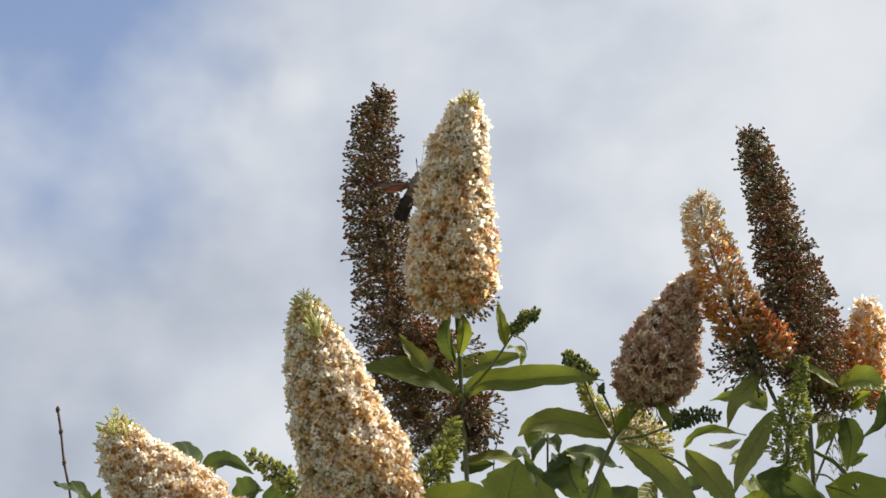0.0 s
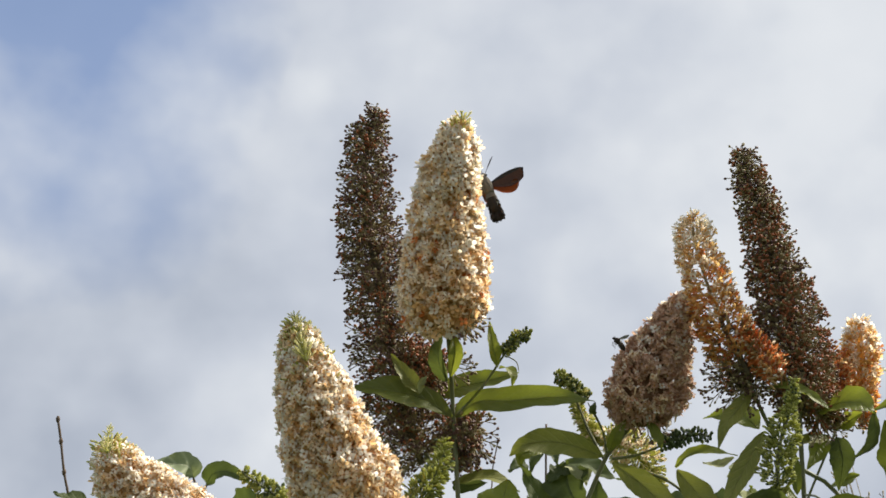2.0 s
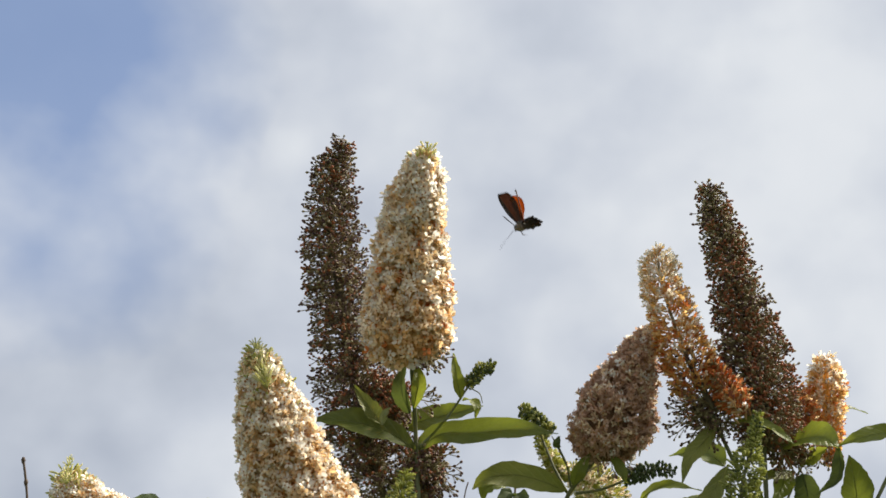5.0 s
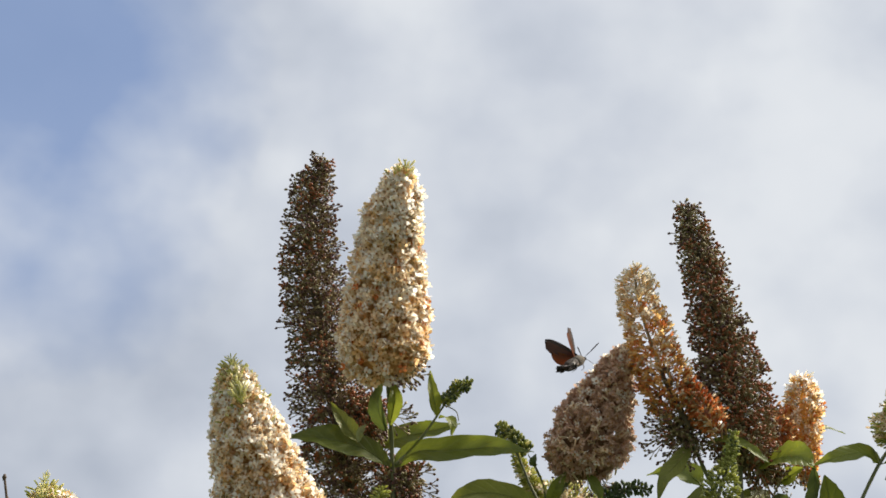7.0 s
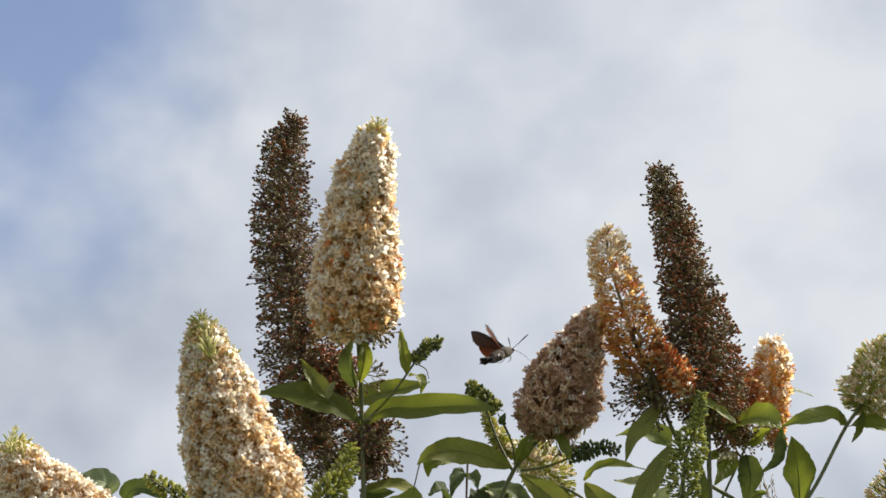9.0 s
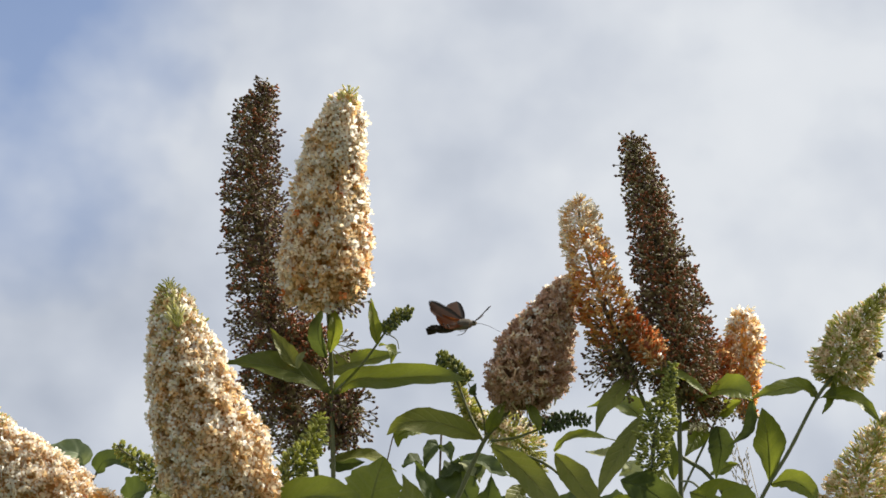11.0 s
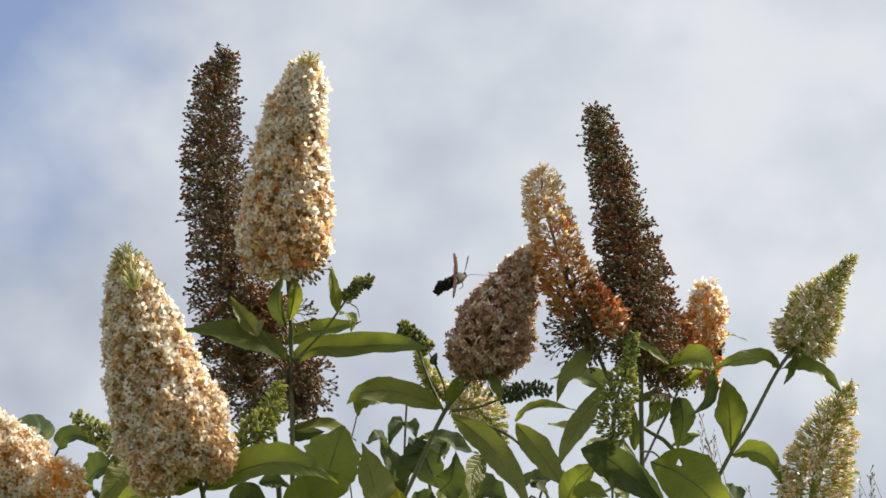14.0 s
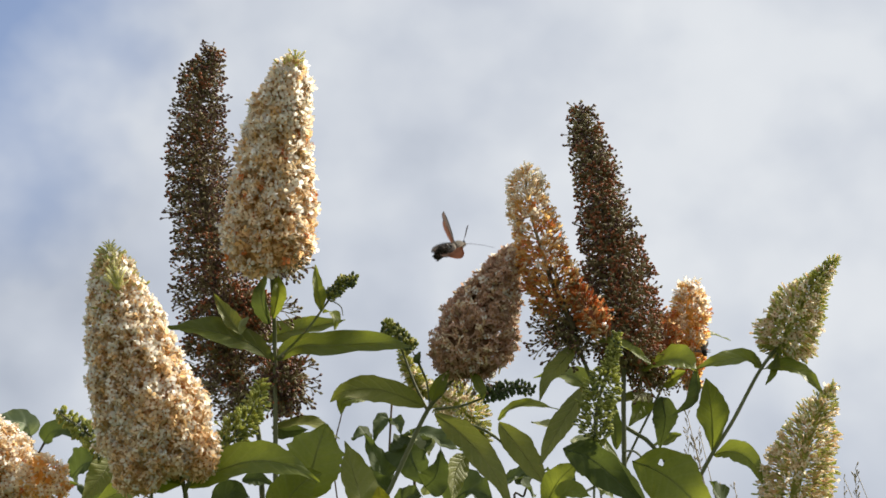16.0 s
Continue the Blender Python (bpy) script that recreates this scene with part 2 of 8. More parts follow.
# ---- building helpers ----
class Soup:
    """Collects many small pieces into one mesh."""

    def __init__(self):
        self.v, self.f, self.m, self.n = [], [], [], 0

    def add(self, verts, faces, mats, m=None):
        a = np.asarray(verts, float)
        if m is not None:
            mm = np.array(m)
            a = a @ mm[:3, :3].T + mm[:3, 3]
        self.v.append(a)
        k = self.n
        self.f.extend([tuple(i + k for i in f) for f in faces])
        self.m.extend([mats] * len(faces) if isinstance(mats, int) else mats)
        self.n += len(a)

    def mesh(self, name, mats, smooth=True):
        me = bpy.data.meshes.new(name)
        me.from_pydata(np.concatenate(self.v).tolist(), [], self.f)
        for mat in mats:
            me.materials.append(mat)
        me.polygons.foreach_set("material_index", self.m)
        me.polygons.foreach_set("use_smooth", [smooth] * len(self.f))
        me.update()
        return me


def put_part(name, me, parent, label="", kind=""):
    ob = new(name, me)
    ob.parent = parent
    return tagged(ob, label, kind=kind)


def curve_points(pts, n):
    """n points and tangents along a smooth curve through pts."""
    p = [Vector(q) for q in pts]
    p = [p[0] * 2 - p[1]] + p + [p[-1] * 2 - p[-2]]
    out = []
    seg = len(p) - 3
    for i in range(n):
        u = i / (n - 1) * seg
        k = min(int(u), seg - 1)
        t = u - k
        a, b, c, d = p[k:k + 4]
        out.append(0.5 * (2 * b + (c - a) * t + (2 * a - 5 * b + 4 * c - d) * t * t + (3 * b - a - 3 * c + d) * t ** 3))
    tan = [(out[min(i + 1, n - 1)] - out[max(i - 1, 0)]).normalized() for i in range(n)]
    return out, tan


def profile(radii, s):
    u = s * (len(radii) - 1)
    k = min(int(u), len(radii) - 2)
    return radii[k] + (radii[k + 1] - radii[k]) * (u - k)


def tube(soup, pts, radii, sides, mat, n=0, wobble=0.0, rng=random):
    n = n or max(4, 4 * len(pts))
    line, tan = curve_points(pts, n)
    verts, faces = [], []
    side = tan[0].orthogonal().normalized()
    for i, (p, t) in enumerate(zip(line, tan)):
        side = (side - t * side.dot(t)).normalized()
        up = t.cross(side)
        r = profile(radii, i / (n - 1)) * (1 + wobble * rng.uniform(-1, 1))
        for k in range(sides):
            a = 2 * math.pi * k / sides
            verts.append(p + (side * math.cos(a) + up * math.sin(a)) * r)
    for i in range(n - 1):
        for k in range(sides):
            a, b = i * sides + k, i * sides + (k + 1) % sides
            faces.append((a, b, b + sides, a + sides))
    faces.append(tuple(range(sides))[::-1])
    faces.append(tuple((n - 1) * sides + k for k in range(sides)))
    soup.add(verts, faces, mat)


def aim(pos, way, spin, scale):
    q = Vector(way).to_track_quat("Z", "Y").to_matrix().to_4x4()
    return Matrix.Translation(pos) @ q @ Matrix.Rotation(spin, 4, "Z") @ Matrix.Diagonal((scale, scale, scale, 1))


def floret_shape(rng, curl, length=0.0065, petal=0.0036, slack=0.6):
    """A four-lobed flower on its tube, petals cupped and ruffled; slots 0 petal, 1 throat, 2 tube."""
    v, f, m = [], [], []
    for k in range(4):
        a = k * math.pi / 2 + rng.uniform(-0.16, 0.16)
        c, s = math.cos(a), math.sin(a)
        w = petal * rng.uniform(0.36, 0.46)
        lift = curl + rng.uniform(-slack, slack)
        twist = rng.uniform(-0.25, 0.25)
        rows = ((0.0007, 0.30 * w, 0.0), (petal * 0.42, w * 0.85, petal * 0.16 * lift), (petal * 0.78, w, petal * 0.48 * lift), (petal * 1.02, w * 0.45, petal * 0.84 * lift))
        i0 = len(v)
        for r, hw, z in rows:
            for side in (-1, 0, 1):
                u = side * hw
                rim = 0.22 * hw * abs(side) + twist * u
                v.append((c * r - s * u, s * r + c * u, z + rim))
        for i in range(3):
            for j in range(2):
                p = i0 + i * 3 + j
                f.append((p, p + 1, p + 4, p + 3))
                m.append(0)
    i0 = len(v)
    v += [(0.0009 * math.cos(k * math.pi / 2), 0.0009 * math.sin(k * math.pi / 2), 0.0003) for k in range(4)]
    f.append((i0, i0 + 1, i0 + 2, i0 + 3))
    m.append(1)
    i0 = len(v)
    for z, r in ((-length, 0.0006), (-0.0002, 0.0011)):
        v += [(r * math.cos(k * 2.094), r * math.sin(k * 2.094), z) for k in range(3)]
    f += [(i0 + k, i0 + (k + 1) % 3, i0 + 3 + (k + 1) % 3, i0 + 3 + k) for k in range(3)]
    m += [2, 2, 2]
    return np.array(v), f, m


def club_shape(length, r0, r1, sides=5, tip=0.85, neck=0.45):
    """A closed bud or pod on its stalk."""
    rows = ((0, r0), (length * neck, r0 * 1.1), (length * (neck + 0.4 * (tip - neck)), r1 * 0.9), (length * tip, r1), (length, r1 * 0.35))
    v, f = [], []
    for z, r in rows:
        v += [(r * math.cos(2 * math.pi * k / sides), r * math.sin(2 * math.pi * k / sides), z) for k in range(sides)]
    for i in range(len(rows) - 1):
        for k in range(sides):
            a, b = i * sides + k, i * sides + (k + 1) % sides
            f.append((a, b, b + sides, a + sides))
    f.append(tuple((len(rows) - 1) * sides + k for k in range(sides)))
    m = [1] * (2 * sides) + [0] * (2 * sides) + [0]
    return np.array(v), f, m


def weighted(share, table):
    x = share * sum(w for _, w in table)
    for k, w in table:
        x -= w
        if x <= 0:
            return k
    return table[-1][0]


def jolt(rng, a):
    return Vector([rng.uniform(-a, a) for _ in range(3)])


def spread(rng, pts, radii, count, lump=0.12, cell=0.014, up=0.35, jitter=0.05):
    """Places over the surface of a spike: yields s, place, outward way, axis place, radius, axis way."""
    n = 60
    line, tan = curve_points(pts, n)
    cum = np.cumsum([max(profile(radii, i / (n - 1)), 0.003) * max((line[min(i + 1, n - 1)] - line[max(i - 1, 0)]).length, 1e-5) for i in range(n)])
    side0 = tan[0].orthogonal().normalized()
    for j in range(count):
        i = int(np.searchsorted(cum, (j + rng.random()) / count * cum[-1]))
        i = min(i, n - 2)
        fr = rng.random()
        p, t = line[i].lerp(line[i + 1], fr), tan[i]
        s = (i + fr) / (n - 1)
        side = (side0 - t * side0.dot(t)).normalized()
        a = j * 2.39996 + rng.uniform(-0.4, 0.4)
        outw = side * math.cos(a) + t.cross(side) * math.sin(a)
        r = profile(radii, s)
        q = p + outw * r
        r *= 1 + lump * 2 * noise.noise(q / cell) + rng.uniform(-jitter, jitter)
        yield s, p + outw * r, (outw + t * up * rng.uniform(0.2, 1.6) + jolt(rng, 0.4)).normalized(), p, r, t


def flower_spike(parent, label, pts, radii, count, mixes, seed, lump=0.09, curl=0.15, petal=0.0030, core=0.6, core_mat=None, spent=0.0, singles=280, loose=0.85, bristle=0.0, deep=0.3, necks=None, young=1.0):
    """A cone of small four-lobed flowers. mixes: (s, weights of white, cream, peach, rust, dusky).
    spent: share of closed flowers; bristle: share of bare outward tubes; deep: share sunk between the others;
    young: how far up the closed buds begin."""
    rng = random.Random(seed)
    mats = [M_WHITE, M_CREAM, necks or M_PEACH, M_RUST, M_PINK, M_THROAT, necks or M_TUBE, M_BUDLIME, M_BUDPALE, core_mat or M_CORE]
    shapes = [floret_shape(rng, curl + rng.uniform(-0.3, 0.5), petal=petal * rng.uniform(0.85, 1.1)) for _ in range(12)]
    closed = [floret_shape(rng, 1.7 + rng.uniform(-0.6, 0.6), petal=petal * 0.72) for _ in range(6)]
    rods = [club_shape(0.0078 * k, 0.0004, 0.00078, 4, 0.9, 0.3) for k in (0.8, 1.0, 1.2)]
    soup = Soup()
    neck = (1, 1 if necks else 6, 6, 6, 4)
    single, shared = [], {}
    for s, q, w, p, r, t in spread(rng, pts, radii, count, lump=lump, jitter=0.055):
        # small pockets where flowers have dropped
        if noise.noise(q / 0.010 + Vector((0, seed, 0))) > 0.44 and rng.random() < 0.8:
            continue
        for (sa, wa), (sb, wb) in zip(mixes, mixes[1:]):
            if sa <= s <= sb:
                u = (s - sa) / (sb - sa)
                ws = [x * (1 - u) + y * u for x, y in zip(wa, wb)]
        # neighbours fade together: the shade runs in patches a few flowers wide
        patch = min(max(0.5 + 1.5 * noise.noise(q / 0.0065 + Vector((seed, 0, 0))), 0.0), 0.999)
        kind = weighted(patch if rng.random() < 0.42 else rng.random(), list(enumerate(ws)))
        if s > young and rng.random() < 0.8 * (s - young) / (1 - young):
            # unopened buds take over towards the tip
            which = rng.randrange(len(rods)) + 200
            v, f, m = rods[which - 200]
            kind = 8 if rng.random() < 0.6 else 7
            slots = (kind, 8, 7)
            at = aim(p + (q - p) * max(1.06 - 0.0075 / max(r, 0.009), 0.15), (q - p).normalized() + t * 0.7 + jolt(rng, 0.25), rng.random() * 6, rng.uniform(0.8, 1.15))
        elif rng.random() < bristle:
            which = rng.randrange(len(rods)) + 200
            v, f, m = rods[which - 200]
            slots = (kind, 5 if kind == 3 else neck[kind] if kind < 2 else 6, neck[kind])
            at = aim(p + (q - p) * max(1.02 - 0.0085 / max(r, 0.009), 0.15), (q - p).normalized() + t * 0.35 + jolt(rng, 0.35), rng.random() * 6, rng.uniform(0.8, 1.2))
        else:
            sunk = rng.random() < deep
            # sunk flowers turn one tone darker: shade of the recess put into colour
            if sunk and kind < 2:
                kind += 1
            old = kind in (2, 3) and rng.random() < 0.35 or rng.random() < spent
            which = rng.randrange(len(closed)) + 100 if old else rng.randrange(len(shapes))
            v, f, m = closed[which - 100] if old else shapes[which]
            slots = (kind, 5, neck[kind])
            q2 = p + (q - p) * (rng.uniform(0.74, 0.92) if sunk else rng.uniform(0.9, 0.99) if old else rng.uniform(0.93, 1.06))
            at = aim(q2, (w + jolt(rng, loose)).normalized(), rng.random() * 6, rng.uniform(0.8, 1.18))
        if (q - p).y < -0.72 * r and len(single) < singles:
            if (which, kind) not in shared:
                one = Soup()
                one.add(v, f, [slots[i] for i in m])
                shared[which, kind] = one.mesh("floret", mats)
            single.append((shared[which, kind], at))
        else:
            soup.add(v, f, [slots[i] for i in m], at)
    # the core fills the spike; its colour shows as shade between the flowers
    tube(soup, pts, [max(r * core, 0.001) for r in radii], 12, 9, n=20, wobble=0.08, rng=rng)
    spike = put_part("flower_spike", soup.mesh("flower_spike", mats), parent, label, "stuff")
    for me, at in single:
        put_part("floret", me, spike).matrix_local = at
    return spike


def pod_shapes(rng, long=False):
    """Small oval pods on bent stalks; slots 0 pod, 1 stalk."""
    pods = []
    for _ in range(8):
        size = rng.uniform(0.0066, 0.0096) if long else rng.uniform(0.0042, 0.0066)
        v, f, m = club_shape(size, 0.00028, rng.uniform(0.00085, 0.00115), 5, 0.9, rng.uniform(0.68, 0.76) if long else rng.uniform(0.4, 0.55))
        bend = rng.uniform(-1, 1)
        v = v + np.array([[bend * 0.0014 * (z / 0.007) ** 2, 0, 0] for z in v[:, 2]])
        pods.append((v, f, m))
    return pods


def seed_spike(parent, label, pts, radii, count, seed, red=0.2, core=0.15, husk=0.42, name="seed_spike", singles=280):
    """A faded spike: forked stalks set all along an axis, each ending in a bunch of small pods."""
    rng = random.Random(seed)
    mats = [M_POD, M_STALK, M_PODRED, M_PITH, M_HUSK]
    pods = pod_shapes(rng) + pod_shapes(rng, True)
    soup = Soup()
    single, shared = [], {}
    for s, q, w, p, r, t in spread(rng, pts, radii, count, lump=0.1, cell=0.012, up=0.5, jitter=0.04):
        out = (q - p).normalized()
        hub = p + (q - p) * max(1 - rng.uniform(0.0045, 0.0085) / max(r, 0.004), 0.2) + jolt(rng, 0.0025)
        tube(soup, [p - t * 0.004, p.lerp(hub, 0.5), hub], [0.0005, 0.0003], 4, 1, n=4)
        tone = rng.random() < red * (1.5 - s)
        for k in range(rng.randint(13, 19)):
            inner = rng.random() < 0.55
            which = rng.randrange(8) + (0 if inner else 8)
            v, f, m = pods[which]
            x = rng.random() * (1.0 if inner else 0.8)
            slot = 2 if tone and x < 0.7 else 4 if x > 1 - husk else 0
            way = (out + t * rng.uniform(-0.6, 1.0) + t.cross(out) * rng.uniform(-0.9, 0.9) + jolt(rng, 0.3)).normalized()
            at = aim(p.lerp(hub, rng.uniform(0.15, 0.85)) + jolt(rng, 0.004) if inner else hub + jolt(rng, 0.0022), way, rng.random() * 6, rng.uniform(0.75, 1.25))
            if not inner and out.y < -0.55 and len(single) < singles and way.y < -0.5:
                if (which, slot) not in shared:
                    one = Soup()
                    one.add(v, f, [slot if i == 0 else 1 for i in m])
                    shared[which, slot] = one.mesh("seed_pod", mats)
                single.append((shared[which, slot], at))
            else:
                soup.add(v, f, [slot if i == 0 else 1 for i in m], at)
    tube(soup, pts, [max(r * core, 0.0012) for r in radii], 8, 3, n=18, wobble=0.2, rng=rng)
    spike = put_part(name, soup.mesh(name, mats), parent, label, "stuff")
    for me, at in single:
        put_part("seed_pod", me, spike).matrix_local = at
    return spike


def pod_sprays(parent, label, root, stalks, seed, pods=6, husk=0.3):
    """Thin forked stalks that spread from one root (way, length), each with small pods at its end."""
    rng = random.Random(seed)
    mats = [M_POD, M_STALK, M_HUSK]
    shapes = pod_shapes(rng, True)
    soup = Soup()
    root = Vector(root)
    for way, length in stalks:
        way = Vector(way).normalized()
        end = root + way * (length - 0.007)
        mid = root.lerp(end, 0.55) + Vector((0, 0, 0.0016)) + jolt(rng, 0.0012)
        tube(soup, [root, mid, end], [0.0006, 0.0004], 5, 1, n=8)
        side = way.orthogonal().normalized()
        for k in range(pods):
            a = k * 2.4 + rng.random()
            fork = root.lerp(end, 1.0 if k < 0.6 * pods else rng.uniform(0.6, 0.9))
            v, f, m = shapes[rng.randrange(len(shapes))]
            slot = 2 if rng.random() < husk else 0
            out = way + (side * math.cos(a) + way.cross(side) * math.sin(a)) * rng.uniform(0.4, 1.0)
            soup.add(v, f, [slot if i == 0 else 1 for i in m], aim(fork, out.normalized(), rng.random() * 6, rng.uniform(0.85, 1.25)))
    return put_part("seed_spray", soup.mesh("seed_spray", mats), parent, label, "stuff")


def bud_spike(parent, label, pts, radii, count, seed, pale=0.4, dark=0.0, size=1.0, slim=False, light=None):
    """A young spike of closed buds in small clusters."""
    rng = random.Random(seed)
    mats = [M_BUD, light or M_BUDPALE, M_BUDDARK, M_STEM]
    soup = Soup()
    bud = club_shape(0.0078 * size, 0.0004, 0.0010 * size, 5, 0.82) if slim else club_shape(0.0060 * size, 0.0005, 0.00125 * size, 5, 0.8)
    for s, q, w, p, r, t in spread(rng, pts, radii, count, lump=0.35, cell=0.007, up=0.6):
        k = 2 if rng.random() < dark else 1 if rng.random() < pale else 0
        root = p + (q - p) * max(1 - 0.007 * size / max(r, 0.003), 0.05)
        soup.add(bud[0], bud[1], [k if i == 0 else (2 if dark > 0.5 else 0) for i in bud[2]], aim(root, (q - root).normalized() + w * 0.6, rng.random() * 6, rng.uniform(0.8, 1.3)))
    tube(soup, pts, [min(max(r * 0.3, 0.0007), 0.0013) for r in radii], 6, 3, n=14, rng=rng)
    return put_part("bud_spike", soup.mesh("bud_spike", mats), parent, label, "stuff")


def bud_ladder(parent, label, pts, tiers, length, seed, around=5):
    """The youngest top of a cone: tiers of slender buds set crosswise on a green axis, shorter towards the tip."""
    rng = random.Random(seed)
    mats = [M_BUDLIME, M_BUDPALE, M_STEM]
    soup = Soup()
    line, tan = curve_points(pts, tiers)
    for i, (p, t) in enumerate(zip(line, tan)):
        s = i / (tiers - 1)
        side = t.cross(Vector((0, -1, 0))).normalized()
        front = side.cross(t)
        size = length * (1 - 0.5 * s)
        v, f, m = club_shape(size, 0.0004, 0.0007 - 0.0002 * s, 5, 0.85, 0.35)
        for k in range(around):
            a = math.pi * (k / (around - 1) * 1.2 - 0.1)
            out = side * math.cos(a) + front * math.sin(a)
            pale = 1 if rng.random() < 0.95 - 0.2 * s else 0
            way = t * rng.uniform(0.75, 1.2) + out * rng.uniform(0.75, 1.15) + jolt(rng, 0.12)
            soup.add(v, f, [pale if i == 0 or rng.random() < 0.5 else 0 for i in m], aim(p, way.normalized(), rng.random() * 6, rng.uniform(0.8, 1.12)))
    tube(soup, pts, [0.0011, 0.0007], 6, 0, n=12)
    return put_part("bud_spike", soup.mesh("bud_spike", mats), parent, label, "stuff")


def budding_spike(parent, label, pts, radii, count, seed, opened=0.2, tan=1.0):
    """A spike of slender buds in loose bunches that point outwards, hanging at the foot, with some open flowers."""
    rng = random.Random(seed)
    mats = [M_WHITE, M_CREAM, M_THROAT, M_BUD, M_BUDPALE, M_BUDLIME, M_TUBE]
    soup = Soup()
    buds = [club_shape(0.0084 * k, 0.0004, 0.00085, 5, 0.88, 0.4) for k in (0.75, 0.9, 1.05)]
    shapes = [floret_shape(rng, rng.uniform(0.0, 0.7), petal=0.0027) for _ in range(6)]
    single, shared = [], {}
    for s, q, w, p, r, t in spread(rng, pts, radii, count, lump=0.16, cell=0.011, jitter=0.08):
        out = (q - p).normalized()
        way = (out + t * (1.5 * s - 0.5) + jolt(rng, 0.35)).normalized()
        reach = 0.0088 * (1 - 0.35 * s)
        if rng.random() < opened * (1.25 - s) * 1.6:
            v, f, m = shapes[rng.randrange(6)]
            k = 0 if rng.random() < 0.1 else 1
            soup.add(v, f, [(k, 2, 1)[i] for i in m], aim(p + (q - p) * rng.uniform(0.86, 1.0), way, rng.random() * 6, rng.uniform(0.8, 1.1)))
            continue
        which = rng.randrange(3)
        v, f, m = buds[which]
        tone = weighted(rng.random(), [((5, 5), 5), ((4, 5), 2.5), ((1, 6), tan * (1.4 - s)), ((3, 3), 1.5)])
        if rng.random() < 0.4:
            q = p + (q - p) * rng.uniform(0.45, 0.85)
            r *= 0.65
        at = aim(p + (q - p) * max(1.04 - reach / max(r, 0.002), 0.05), way, rng.random() * 6, rng.uniform(0.8, 1.15) * (1 - 0.3 * s))
        if out.y < -0.7 and len(single) < 160:
            if (which, tone) not in shared:
                one = Soup()
                one.add(v, f, [tone[i] for i in m])
                shared[which, tone] = one.mesh("bud", mats)
            single.append((shared[which, tone], at))
        else:
            soup.add(v, f, [tone[i] for i in m], at)
    tube(soup, pts, [max(r * 0.14, 0.0008) for r in radii], 8, 3, n=16, wobble=0.2, rng=rng)
    spike = put_part("flower_spike", soup.mesh("flower_spike", mats), parent, label, "stuff")
    for me, at in single:
        put_part("bud", me, spike).matrix_local = at
    return spike


def stem(parent, pts, r0, r1, mat=None, name="stem", label=""):
    soup = Soup()
    radii = [r0, r0 * 0.8, r1 * 1.2, r1 * 1.1, r1 * 1.05, r1, r1] if len(pts) > 4 else [r0, r1]
    tube(soup, pts, radii, 8, 0, n=max(8, 6 * len(pts)), wobble=0.06)
    return put_part(name, soup.mesh(name, [mat or M_STEM]), parent, label)


def leaf(parent, pts, width, face=(0, -1, 0.35), mat=None, fold=0.25, wave=0.05, shape=0.85, label="", seed=0, toothed=0.03, name="leaf", holes=()):
    """A blade along the curve pts (stalk to tip); face: the way its upper side looks; fold: how far the halves rise."""
    rng = random.Random(seed * 7 + int(abs(pts[0][0]) * 5000))
    nl, nc = 22, 8
    line, tan = curve_points(pts, nl)
    face = Vector(face).normalized()
    verts, faces, uvs = [], [], []
    ph = rng.random() * 6
    for i, (p, t) in enumerate(zip(line, tan)):
        s = i / (nl - 1)
        side = t.cross(face).normalized()
        up = side.cross(t)
        hw = width * 0.47 * max(math.sin(math.pi * min(s ** shape, 1.0)), 0.0) * (1.12 - 0.34 * s) + 0.0006
        if s > 0.75:
            hw *= 1 - 0.15 * (s - 0.75) * 4
        for k in range(nc + 1):
            c = k / nc * 2 - 1
            edge = 1 + (toothed * math.sin(s * 70 + ph) + 0.05 * math.sin(s * 17 + ph) + 0.11 * noise.noise(Vector((s * 9, c, ph)))) * abs(c) ** 3
            z = fold * abs(c) ** 1.3 * hw + wave * width * (math.sin(s * 11 + ph + (1.5 if c > 0 else 0)) + 0.45 * math.sin(s * 31 + 2 * ph + c)) * abs(c) ** 2
            z += 0.05 * hw * math.cos((s - abs(c) * 0.16) * 2 * math.pi * 9) * (1 - abs(c)) * abs(c) * 2
            verts.append(p + side * (c * hw * edge) + up * z)
            uvs.append((s, (c + 1) / 2))
    for i in range(nl - 1):
        for k in range(nc):
            a = i * (nc + 1) + k
            if (i, k) not in holes:
                faces.append((a, a + 1, a + nc + 2, a + nc + 1))
    soup = Soup()
    soup.add(verts, faces, 0)
    n0 = soup.n
    # the midrib stands out on both sides of the blade
    tube(soup, [line[0], line[5], line[10], line[15], line[-1]], [max(width * 0.014, 0.0004), max(width * 0.004, 0.00015)], 5, 0, n=16)
    me = soup.mesh(name, [mat or M_LEAF])
    lay = me.uv_layers.new(name="UVMap")
    idx = np.zeros(len(me.loops), dtype=np.int32)
    me.loops.foreach_get("vertex_index", idx)
    uva = np.full((soup.n, 2), 0.5)
    uva[:n0] = uvs
    lay.data.foreach_set("uv", uva[idx].ravel())
    return put_part(name, me, parent, label)


def branch(name, label, category="shrub branch", group="flowering branches of the butterfly bush"):
    e = new(name)
    e.empty_display_size = 0.05
    return tagged(e, label, category, group)


